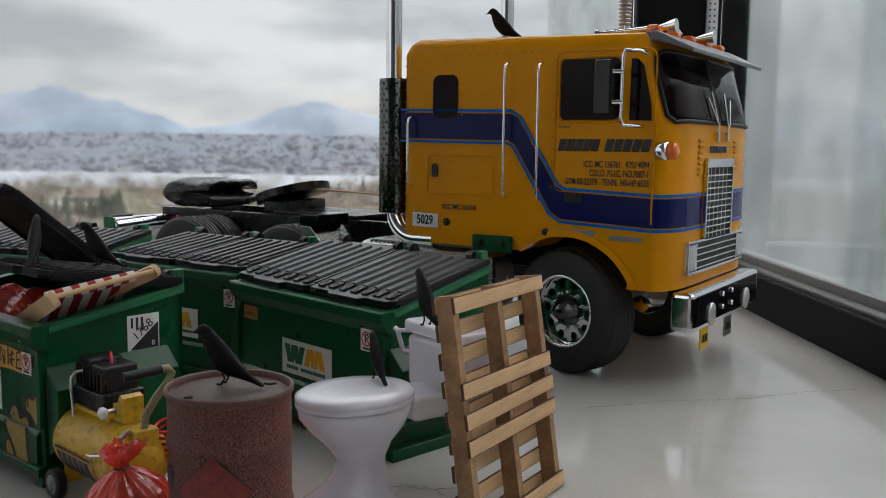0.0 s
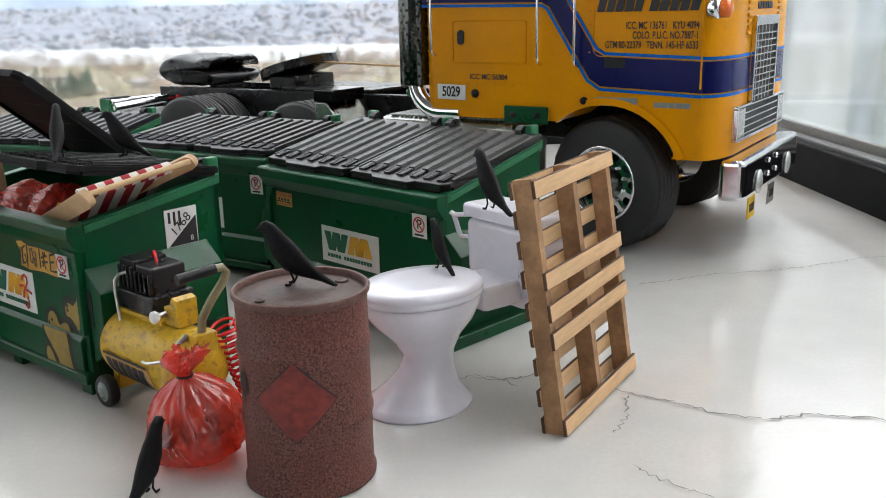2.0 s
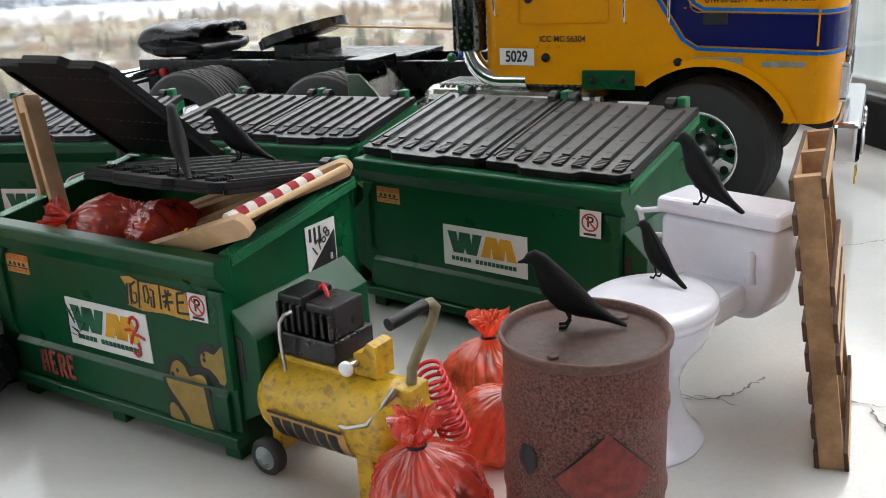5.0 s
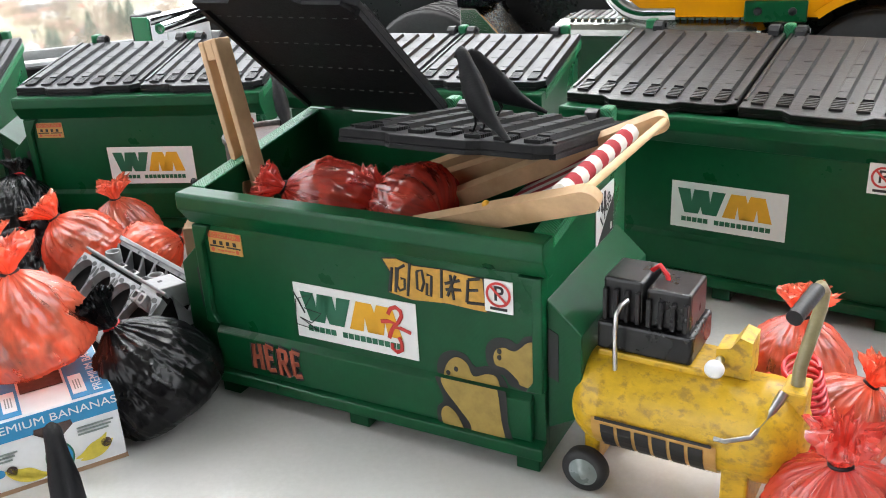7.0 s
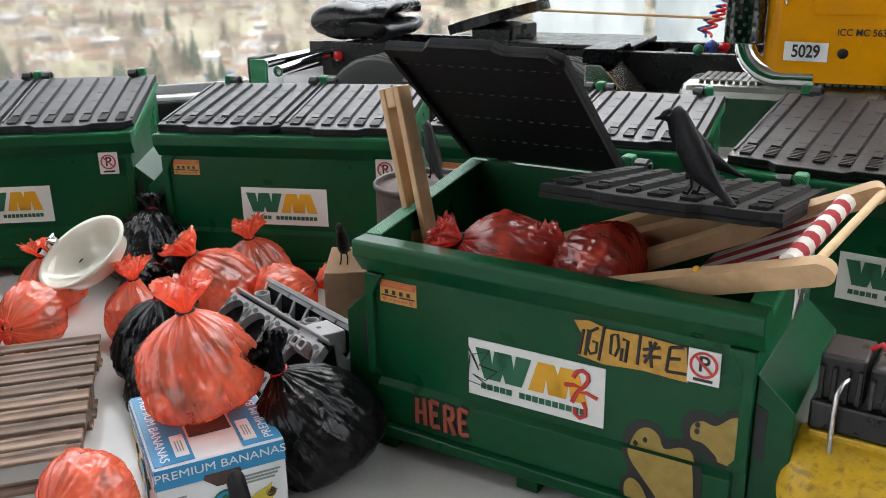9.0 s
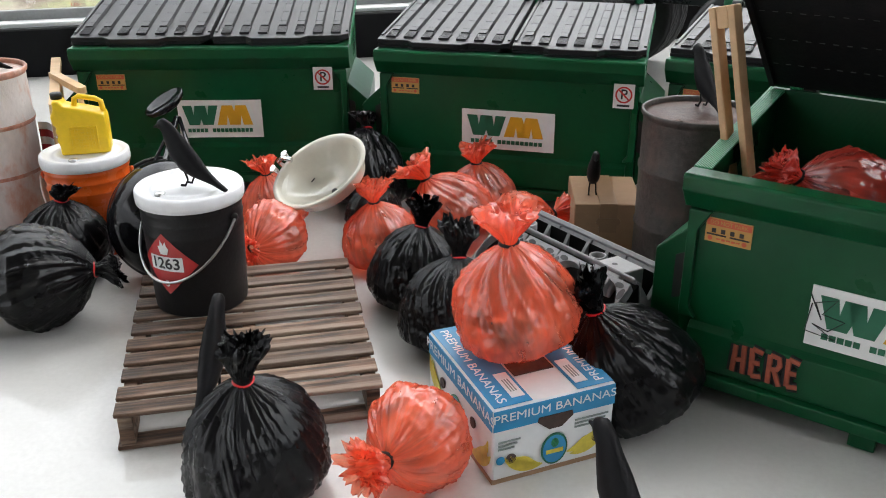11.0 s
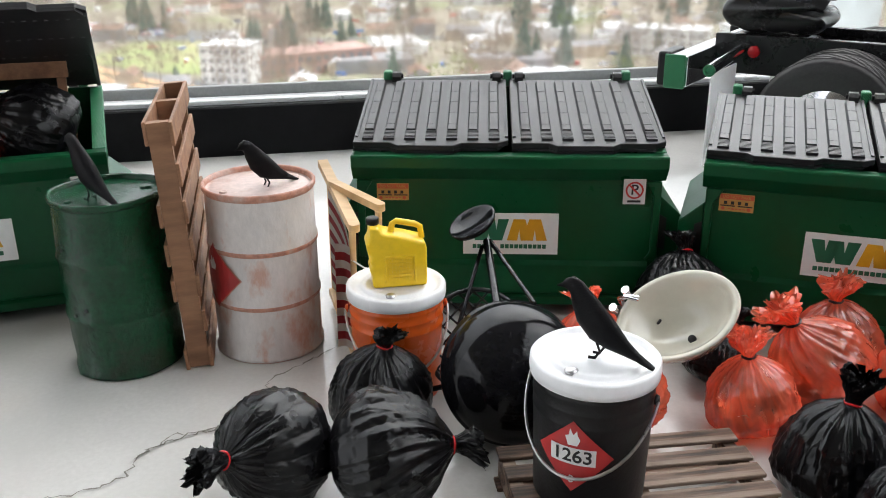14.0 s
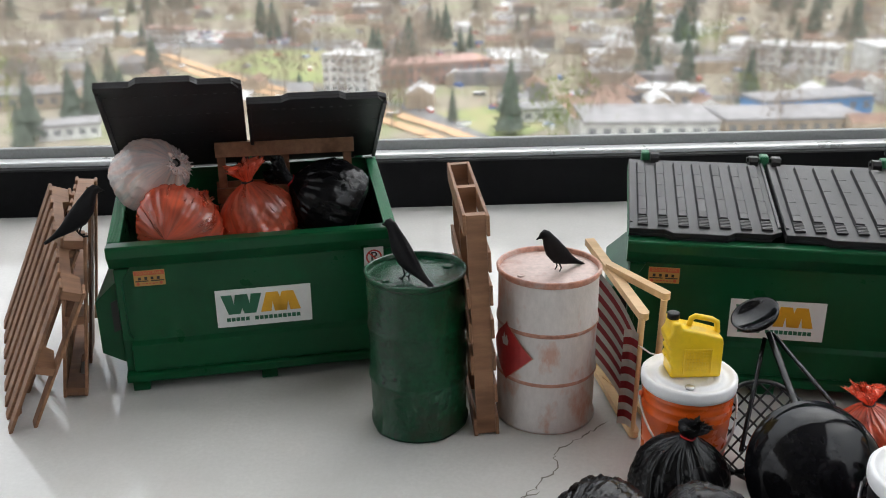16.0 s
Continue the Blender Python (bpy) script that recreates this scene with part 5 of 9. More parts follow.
# corner lamp
bm = B()
lathe(bm, [(0.0064, 0), (0.0068, 0.005), (0.0064, 0.008)], 18, Matrix.Translation((0.1075, -HW - 0.004, 0.1715)) @ pose(0, 0, 0, 0, 90, 0))
lamp = part("corner_lamp", bm, CHROME, truck)
bm = B()
lathe(bm, [(0.0060, 0), (0.0058, 0.005), (0.003, 0.0066)], 18, Matrix.Translation((0.1157, -HW - 0.004, 0.1715)) @ pose(0, 0, 0, 0, 90, 0))
part("lens", bm, AMBER, lamp)

# front: windscreen, wipers, grille, lamps, bumper
tilt = math.degrees(math.atan2(0.0185, 0.064))
WS = Matrix.Translation((0.1188, 0, 0.189)) @ pose(0, 0, 0, 0, -tilt, 0)
for s in (-1, 1):
    bm = B()
    pts = [(s * 0.0018, 0.004), (s * 0.092, 0.004), (s * 0.0965, 0.010), (s * 0.0945, 0.050), (s * 0.090, 0.055), (s * 0.0018, 0.056)]
    prev = None
    ys = [0.0018, 0.03, 0.06, 0.068, 0.075, 0.081, 0.086, 0.090, 0.0935, 0.0960]
    for y in ys:
        z0 = float(np.interp(y, (0.090, 0.0965), (0.004, 0.010)))
        z1 = float(np.interp(y, (0.0018, 0.088, 0.0940, 0.0960), (0.056, 0.0555, 0.051, 0.040)))
        row = [bm.verts.new(WS @ Vector((q - front_x(y), s * y, z))) for q, z in ((-0.0010, z0), (0.0016, z0), (0.0016, z1), (-0.0010, z1))]
        if prev:
            for j in range(4):
                f = bm.faces.new((prev[j], prev[(j + 1) % 4], row[(j + 1) % 4], row[j]))
                f.smooth = j == 1
        prev = row
    bmesh.ops.recalc_face_normals(bm, faces=bm.faces)
    part("windscreen", bm, DARKGLASS, truck, "dark tinted windscreen half")
    bm = B()
    loop = [(y, float(np.interp(y, (0.090, 0.0965), (0.004, 0.010)))) for y in ys] + [(y, float(np.interp(y, (0.0018, 0.088, 0.0940, 0.0960), (0.056, 0.0555, 0.051, 0.040)))) for y in reversed(ys)]
    tube(bm, [WS @ Vector((0.0012 - front_x(y), s * y, z)) for y, z in loop], 0.0016, 6, closed=True)
    part("screen_rubber", bm, BLACK, truck)
    bm = B()
    tube(bm, [(0.1205, s * 0.012, 0.184), (0.122, s * 0.012, 0.190), (0.116, s * 0.016, 0.217)], 0.0009, 6)
    tube(bm, [(0.1205, s * 0.012, 0.184), (0.1225, s * 0.014, 0.192), (0.1175, s * 0.028, 0.212)], 0.0007, 6)
    box(bm, 0.1195, 0.1225, s * 0.012 - 0.002, s * 0.012 + 0.002, 0.179, 0.186, 0.0006)
    part("wiper", bm, CHROME, truck)
    for k in range(7):
        part("louvre", box(B(), 0.1180, 0.1198, s * 0.045 - 0.0045, s * 0.045 + 0.0045, 0.1530 + k * 0.0042, 0.1552 + k * 0.0042, 0.0005, seg=1), YELLOW, cab)
bm = B()
box(bm, 0.1175, 0.1200, -0.0335, 0.0335, 0.1045, 0.1655)
grille = part("grille", bm, INKBLACK, truck, "dark grille with chrome bars")
part("grille_backing", box(B(), 0.1110, 0.1200, -0.0695, 0.0695, 0.0810, 0.1040), INKBLACK, grille)
for y0, y1, z0, z1 in ((-0.0345, -0.0318, 0.1056, 0.1660), (0.0318, 0.0345, 0.1056, 0.1660), (-0.0316, 0.0316, 0.1590, 0.1660), (-0.0705, 0.0705, 0.0800, 0.0822), (-0.0705, -0.0335, 0.1032, 0.1054), (0.0335, 0.0705, 0.1032, 0.1054), (-0.0705, -0.0682, 0.0823, 0.1031), (0.0682, 0.0705, 0.0823, 0.1031), (-0.0535, -0.0513, 0.0823, 0.1031), (0.0513, 0.0535, 0.0823, 0.1031)):
    part("grille_frame", box(B(), 0.1186 if abs(y0) < 0.066 else 0.1150, 0.1218, y0, y1, z0, z1, 0.0006), CHROME, grille, "chrome grille frame")
for r in range(10):
    z = 0.1090 + r * 0.0049
    part("grille_bar", box(B(), 0.1204, 0.1213, -0.0315, 0.0315, z - 0.0005, z + 0.0005), CHROME, grille)
for r in range(5):
    z = 0.0842 + r * 0.0049
    part("grille_bar", box(B(), 0.1204, 0.1213, -0.0510, 0.0510, z - 0.0005, z + 0.0005), CHROME, grille)
for y in (-0.0210, -0.0105, 0.0, 0.0105, 0.0210):
    part("grille_divider", box(B(), 0.1200, 0.1203, y - 0.0004, y + 0.0004, 0.1050, 0.1588), STEEL, grille)
for s in (-1, 1):
    part("headlamp", box(B(), 0.1150, 0.1222, s * 0.0608 - 0.0072, s * 0.0608 + 0.0072, 0.0828, 0.1026, 0.0016), LAMPGLASS, truck, "square headlamp with a silvery lens")
bm = B()
box(bm, 0.1150, 0.1320, -0.0880, 0.0880, 0.0415, 0.0700, 0.0035, seg=3)
bumper = part("bumper", bm, CHROME, truck, "polished chrome front bumper")
# black plate stands for the dark reflection in the chrome front
part("bumper_dark_reflection", box(B(), 0.1318, 0.1326, -0.080, 0.080, 0.0445, 0.0670, 0.0005, seg=1), GLOSSBLACK, bumper)
for y in (-0.050, 0.050):
    bm = B()
    lathe(bm, [(0.0086, 0), (0.0088, 0.0010), (0.0074, 0.0018), (0.0025, 0.0023)], 24, Matrix.Translation((0.1326, y * 0.93, 0.0500)) @ pose(0, 0, 0, 0, 90, 0))
    part("fog_lamp", bm, LAMPGLASS, bumper, "pale round fog lamp")
for y in (-0.020, 0.004):
    for k in range(2):
        bm = B()
        lathe(bm, [(0.0022, 0), (0.0018, 0.0015), (0.0004, 0.0022)], 10, Matrix.Translation((0.1326, y, 0.062 - k * 0.010)) @ pose(0, 0, 0, 0, 90, 0))
        part("bolt", bm, CHROME, bumper)
for y, mat in ((-0.056, VENTYELLOW), (0.004, STEEL)):
    bm = B()
    box(bm, 0.1302, 0.1314, y - 0.0095, y + 0.0095, 0.0250, 0.0412, 0.0004, seg=1)
    pl = part("plate", bm, mat, bumper, "small plate hung below the bumper")
    bm = B()
    for k in range(4):
        box(bm, 0.1314, 0.1317, y - 0.0065 + k * 0.0036, y - 0.0042 + k * 0.0036, 0.0300, 0.0360)
    part("print", bm, INKBLACK, pl)
# sun visor
bm = B()
prism(bm, [(0.090, 0.2555), (0.098, 0.2565), (0.126, 0.2430), (0.1255, 0.2400), (0.100, 0.2490), (0.092, 0.2480)], -0.0930, 0.0880, "y")
part("sun_visor", soften(bm, 0.001), VISORGREY, truck, "grey sun visor over the windscreen")
# roof: horns, lamps, marker box
bm = B()
tube(bm, [(0.036, -0.055, 0.2610), (0.0365, -0.055, 0.2610), (0.040, -0.055, 0.2612), (0.060, -0.055, 0.2620), (0.088, -0.055, 0.2630), (0.100, -0.055, 0.2640)], [0.0036, 0.0036, 0.0014, 0.0015, 0.0020, 0.0050], 14)
tube(bm, [(0.06, -0.055, 0.256), (0.06, -0.055, 0.266)], 0.0016, 6)
part("roof_horn", bm, CHROME, truck)
bm = B()
tube(bm, [(0.055, 0.03, 0.2610), (0.088, 0.03, 0.2630), (0.102, 0.03, 0.2640)], [0.0014, 0.0020, 0.0050], 14)
tube(bm, [(0.06, 0.03, 0.256), (0.06, 0.03, 0.265)], 0.0016, 6)
part("roof_horn", bm, CHROME, truck)
bm = B()
prism(bm, [(0.020, 0.2575), (0.026, 0.2655), (0.085, 0.2685), (0.090, 0.2620), (0.088, 0.2560)], -0.035, -0.010, "y")
part("roof_fairing", bm, SATIN, truck)
for i, y in enumerate((-0.075, -0.036, 0.0, 0.036, 0.075)):
    bm = B()
    box(bm, 0.086, 0.096, y - 0.0060, y + 0.0060, 0.2560, 0.2620, 0.0022)
    part("marker_lamp", bm, AMBER, truck)
bm = B()
tube(bm, [(0.028, 0.02, 0.257), (0.028, 0.02, 0.36)], 0.0012, 6)
for k in range(12):
    z = 0.262 + k * 0.0032
    tube(bm, [(0.028 + 0.0045 * math.cos(a), 0.02 + 0.0045 * math.sin(a), z) for a in [j * 2 * math.pi / 12 for j in range(12)]], 0.0011, 5, closed=True)
part("aerial", bm, STEEL, truck)

# writing on the door and side
def on_side(x, z):
    return Matrix.Translation((x, SIDE - 0.0006, z)) @ FRONT


lettering("writing", "ICC. MC 136761   KYU 4094", 0.0050, INKBLACK, cab, on_side(0.1010, 0.1610), "RIGHT", 0.62, bold=0.0001)
lettering("writing", "COLO. P.U.C. NO.7887-1", 0.0050, INKBLACK, cab, on_side(0.1010, 0.1545), "RIGHT", 0.62, bold=0.0001)
lettering("writing", "GTM 80-22379   TENN. 145-HF 6533", 0.0050, INKBLACK, cab, on_side(0.1010, 0.1480), "RIGHT", 0.62, bold=0.0001)
lettering("writing", "ICC MC 56304", 0.0042, INKBLACK, cab, on_side(-0.0585, 0.1240), "CENTER", 0.92, bold=0.0001)
lettering("writing", "Notice", 0.0024, INKBLACK, cab, on_side(0.0335, 0.1885), "CENTER", 1.0)
side_poly([(-0.1045, 0.1065), (-0.0790, 0.1060), (-0.0790, 0.1175), (-0.1045, 0.1180)], PAPER, "number_panel", cab, 0.0006)
lettering("writing", "5029", 0.0078, INKBLACK, cab, Matrix.Translation((-0.0918, SIDE - 0.0010, 0.1120)) @ FRONT, "CENTER", 0.78, bold=0.00025)
bm = B()
for x0, x1 in ((0.0285, 0.0620), (0.0660, 0.1010)):
    n = 5
    for k in range(n):
        a = x0 + (x1 - x0) * k / n
        b = a + (x1 - x0) / n * 0.82
        prism(bm, [(a, 0.1705), (b, 0.1705), (b + 0.0022, 0.1795), (a + 0.0022, 0.1795)], SIDE - 0.0006, SIDE - 0.0001, "y")
part("logo_mark", bm, INKBLACK, cab, "black slanted logo bars")
bm = B()
for k in range(5):
    a = 0.072 + k * 0.0052
    prism(bm, [(a, 0.1060), (a + 0.0044, 0.1060), (a + 0.0044, 0.1095), (a, 0.1095)], SIDE - 0.0006, SIDE - 0.0001, "y")
part("logo_mark", bm, GREYPAD, cab)
bm = B()
for k in range(6):
    box(bm, 0.1186, 0.1190, -0.022 + k * 0.0075, -0.0165 + k * 0.0075, 0.1705, 0.1755)
part("logo_mark", bm, INKBLACK, cab)


# wheels
def tyre(x, y, r, w, parent, hub, steer=0):
    t = part("wheel", B(), RUBBER, parent, "", Matrix.Translation((x, y, r)) @ pose(0, 0, 0, 0, 0, steer))
    bm = B()
    prof = [(r * 0.56, -w / 2), (r * 0.80, -w / 2), (r * 0.93, -w * 0.48), (r * 0.985, -w * 0.40)]
    for k in range(5):
        z0 = -w * 0.38 + k * w * 0.155
        prof += [(r, z0), (r, z0 + w * 0.108), (r * 0.945, z0 + w * 0.116), (r * 0.945, z0 + w * 0.147)]
    prof += [(r * 0.985, w * 0.40), (r * 0.93, w * 0.48), (r * 0.80, w / 2), (r * 0.56, w / 2)]
    lathe(bm, prof, 56, pose(0, 0, 0, 90, 0, 0), wobble=lambda a, z: 1 + 0.006 * math.sin(a * 28 + z * 900), caps=False)
    t.data = mesh_of(bm, "tyre", RUBBER)
    place = Matrix.Translation((0, -w / 2 + 0.003, 0)) @ pose(0, 0, 0, 90, 0, 0)
    bm = B()
    if hub == "front":
        lathe(bm, [(r * 0.57, -0.002), (r * 0.585, 0.0030), (r * 0.56, 0.0044), (r * 0.535, 0.0030), (r * 0.515, -0.0050)], 48, place, caps=False)
    else:
        lathe(bm, [(r * 0.58, 0), (r * 0.57, 0.003), (r * 0.50, -0.006), (r * 0.30, -0.012), (r * 0.26, -0.004), (r * 0.24, 0.004), (0.001, 0.005)], 32, place)
    rim = part("rim", bm, CHROME, t, "polished chrome rim")
    if hub == "front":
        # disc pierced by ten round holes, a dark well behind it, and a stepped hub with nuts
        bm = B()
        r0, r1, rc = r * 0.245, r * 0.515, r * 0.415
        half = math.pi * rc / 10
        for k in range(10):
            prev = None
            for q in range(25):
                a = 2 * math.pi * q / 24
                c, s = math.cos(a), math.sin(a)
                d = min(half / max(abs(c), 1e-6), ((r1 - rc) if s > 0 else (rc - r0)) / max(abs(s), 1e-6))
                cur = []
                for u, v, z in ((r * 0.062 * c, r * 0.062 * s, -0.0075), (r * 0.062 * c, r * 0.062 * s, -0.0052), (d * c, d * s, -0.0050)):
                    ang, rad = u / rc + k * math.pi / 5, rc + v
                    cur.append(bm.verts.new(place @ Vector((rad * math.cos(ang), rad * math.sin(ang), z))))
                if prev:
                    for e in range(2):
                        bm.faces.new((prev[e], prev[e + 1], cur[e + 1], cur[e]))
                prev = cur
        part("disc", bm, CHROME, rim)
        bm = B()
        lathe(bm, [(r * 0.52, -0.0100), (0.001, -0.0100)], 32, place, caps=False)
        part("well", bm, INKBLACK, rim)
        bm = B()
        lathe(bm, [(r * 0.25, -0.0052), (r * 0.25, -0.0030), (r * 0.17, -0.0020), (r * 0.165, 0.0030), (r * 0.12, 0.0040), (r * 0.115, 0.0070), (0.001, 0.0074)], 32, place)
        part("hub", bm, PEWTER, rim, "dark polished wheel hub")
        for k in range(10):
            a = 2 * math.pi * (k + 0.5) / 10
            bm = B()
            lathe(bm, [(0.0013, 0), (0.0013, 0.0020), (0.0004, 0.0028)], 8, place @ Matrix.Translation((r * 0.295 * math.cos(a), r * 0.295 * math.sin(a), -0.0050)))
            part("wheel_nut", bm, CHROME, rim)
    return t


tyre(0.037, -0.0835, 0.0485, 0.030, truck, "front", -13)
tyre(0.037, 0.0855, 0.0485, 0.030, truck, "rear", -13)
for x in (-0.405, -0.262):
    for y in (-0.0820, -0.0535, 0.0535, 0.0820):
        tyre(x, y, 0.0485, 0.026, truck, "rear")
# chassis
bm = B()
for y in (-0.036, 0.036):
    box(bm, -0.500, 0.095, y - 0.004, y + 0.004, 0.072, 0.1010, 0.001)
for x in (-0.495, -0.44, -0.335, -0.20, -0.13, 0.0):
    box(bm, x - 0.004, x + 0.004, -0.034, 0.034, 0.078, 0.096, 0.001)
part("chassis", bm, SATIN, truck, "black ladder frame")
bm = B()
for x in (-0.405, -0.262, 0.037):
    tube(bm, [(x, -0.075, 0.0485), (x, 0.075, 0.0485)], 0.007, 10)
part("axle", bm, STEEL, truck)
bm = B()
box(bm, -0.325, -0.215, -0.040, 0.040, 0.1012, 0.1050, 0.001)
part("deck_plate", bm, SATIN, truck)
# fifth wheel coupling, tilted
bm = B()
ring = arc(0, 0, 0.040, 25, 335, 26)
pts = ring[:]
pts += [(0.046, -0.010), (0.012, -0.004), (0.012, 0.004), (0.046, 0.010)]
prism(bm, pts, -0.004, 0.004, "z", Matrix.Translation((-0.335, 0.0, 0.1215)) @ pose(0, 0, 0, 0, 15, 180))
box(bm, -0.350, -0.315, -0.030, 0.030, 0.1010, 0.1150, 0.002)
part("coupling_plate", bm, SATIN, truck, "black tilted coupling plate")
# polished side box, tank and fairings
bm = B()
prism(bm, [(-0.234, 0.0560), (-0.234, 0.0985), (-0.222, 0.0985), (-0.197, 0.0720), (-0.197, 0.0560)], -HW + 0.002, -HW + 0.048, "y")
sidebox = part("battery_box", soften(bm, 0.001), TANKMETAL, truck, "polished slanted side box")
part("box_cover", box(B(), -0.236, -0.213, -HW + 0.003, -HW + 0.047, 0.0988, 0.1090, 0.0008, seg=1), GLOSSBLACK, sidebox, "black cover strip")
bm = B()
box(bm, -0.170, -0.030, -HW + 0.001, -HW + 0.050, 0.0380, 0.0905, 0.010, seg=4)
tank = part("fuel_tank", bm, TANKMETAL, truck, "chrome fuel tank with tread plate top")
tread = None
for k in range(26):
    if tread is None:
        bm = B()
        box(bm, -0.0016, 0.0016, -HW + 0.006, -HW + 0.044, 0.0905, 0.0916)
        tread = mesh_of(bm, "tread", STEEL)
    ob = new("tread", tread)
    ob.parent = tank
    ob.matrix_basis = Matrix.Translation(((-0.155 + k * 0.0046) * K, 0, 0))
# exhaust stacks
for s in (-1, 1):
    y = s * (HW - 0.006)
    bm = B()
    tube(bm, [(-0.086, y, 0.0955)] + [(-0.106 - 0.024 * math.sin(radians(q)), y, 0.1195 - 0.024 * math.cos(radians(q))) for q in range(0, 91, 10)] + [(-0.130, y, 0.395)], 0.0068, 18)
    stack = part("exhaust_pipe", bm, CHROME, truck, "chrome exhaust stack")
    bm = B()
    lathe(bm, [(0.0118, 0), (0.0122, 0.001), (0.0122, 0.112), (0.0118, 0.113)], 26, Matrix.Translation((-0.130, y, 0.116)))
    shield = part("heat_shield", bm, PEWTER, stack, "perforated chrome heat shield")
    bm = B()
    for r in range(24):
        for k in range(13):
            a = 2 * math.pi * (k + 0.5 * (r % 2)) / 13
            bmesh.ops.create_circle(bm, cap_ends=True, segments=6, radius=0.0013, matrix=Matrix.Translation((-0.130 + 0.01235 * math.cos(a), y + 0.01235 * math.sin(a), 0.119 + r * 0.0046)) @ pose(0, 0, 0, 90, 0, math.degrees(a) + 90))
    ob = part("perforation", bm, INKBLACK, shield)
    tagged(ob, kind="stuff")
# air lines behind the cab
for mat, x0, y0, z0, turns in ((HOSE, -0.165, -0.030, 0.112, 9), (BLUEHOSE, -0.172, -0.012, 0.110, 7)):
    bm = B()
    pts = [(x0 + 0.028 * i / (turns * 10) + 0.004 * math.cos(i * 0.628), y0 + 0.004 * math.sin(i * 0.628), z0 + 0.036 * (i / (turns * 10)) ** 0.7) for i in range(turns * 10)]
    tube(bm, pts, 0.0010, 6)
    part("air_line", bm, mat, truck)
bm = B()
tube(bm, [(-0.300, -0.006, 0.127), (-0.150, -0.020, 0.124)], 0.0011, 6)
part("brass_rod", bm, PALEWOOD, truck)
for x, y, z, r, mat in ((-0.158, -0.045, 0.107, 0.0048, BLUEHOSE), (-0.150, -0.038, 0.106, 0.0042, REDLENS), (-0.166, -0.050, 0.105, 0.004, GREEN_EDGE)):
    bm = B()
    lathe(bm, [(0.0004, -r), (r * 0.8, -r * 0.6), (r, 0), (r * 0.8, r * 0.6), (0.0004, r)], 12, Matrix.Translation((x, y, z)))
    part("fitting", bm, mat, truck)
# rear bumper bar, lamp tubes, mud flaps
bm = B()
box(bm, -0.512, -0.498, -0.105, 0.105, 0.070, 0.0920, 0.001)
rear = part("rear_bar", bm, CHROME, truck, "chrome rear bar with black lamp housings")
for s in (-1, 1):
    part("lamp_housing", box(B(), -0.522, -0.5122, s * 0.085 - 0.016, s * 0.085 + 0.016, 0.069, 0.0935, 0.002), BLACK, rear)
    part("end_cap", box(B(), -0.514, -0.499, s * 0.1065 - 0.0012, s * 0.1065 + 0.0012, 0.069, 0.0930, 0.0006), GREEN_EDGE, rear, "green printed end cap")
    bm = B()
    lathe(bm, [(0.0030, 0), (0.0043, 0), (0.0043, 0.0008), (0.0030, 0.0008)], 16, Matrix.Translation((-0.478, s * 0.1184, 0.086)) @ pose(0, 0, 0, 90, 0, 0), caps=False)
    part("tube_ring", bm, GREEN_EDGE, truck, "green ring on the hanger's end")
    bm = B()
    lathe(bm, [(0.0048, 0), (0.0042, 0.0022), (0.0010, 0.003)], 14, Matrix.Translation((-0.470, s * 0.0408, 0.0890)) @ pose(0, 0, 0, 90 * (1 if s < 0 else -1), 0, 0))
    part("marker_lamp", bm, REDLENS, truck)
    bm = B()
    tube(bm, [(-0.480, s * 0.040, 0.090), (-0.478, s * 0.118, 0.086)], 0.0042, 12)
    part("flap_hanger", bm, CHROME, truck)
    bm = B()
    box(bm, -0.4795, -0.4778, s * 0.082 - 0.028, s * 0.082 + 0.028, 0.016, 0.082, 0.0003, seg=1)
    part("mud_flap", bm, WHITELID, truck)
# green bracket by the step
bm = B()
box(bm, -0.0440, -0.0075, SIDE - 0.0035, SIDE - 0.0010, 0.0905, 0.1035, 0.001)
bracket = part("green_bracket", bm, GREEN, truck, "green printed bracket with two screws")
for x in (-0.036, -0.016):
    bm = B()
    lathe(bm, [(0.0026, 0), (0.0024, 0.001), (0.0005, 0.0014)], 12, Matrix.Translation((x, SIDE - 0.0035, 0.0970)) @ pose(0, 0, 0, 90, 0, 0))
    part("screw", bm, BLACK, bracket)

# black bag folded once over itself on the frame, its mouth open at one end
bm = B()
FOLD = [(0.026, 0.0150), (0.034, 0.0128), (0.037, 0.0080), (0.032, 0.0028), (0.020, 0.0006), (-0.004, 0.0), (-0.022, 0.0015), (-0.034, 0.0065), (-0.0385, 0.0150), (-0.037, 0.0240), (-0.029, 0.0300), (-0.014, 0.0325), (0.004, 0.0305), (0.018, 0.0300), (0.030, 0.0318), (0.036, 0.0305), (0.0365, 0.0270), (0.031, 0.0240), (0.020, 0.0205), (0.010, 0.0180)]
n = len(FOLD)
curve = []
for i in range(n):
    p0, p1, p2, p3 = (FOLD[(i + q) % n] for q in (-1, 0, 1, 2))
    for j in range(4):
        t = j / 4
        curve.append(tuple(0.5 * (2 * b + (c - a) * t + (2 * a - 5 * b + 4 * c - d) * t * t + (3 * b - a - 3 * c + d) * t ** 3) for a, b, c, d in zip(p0, p1, p2, p3)))
rings = []
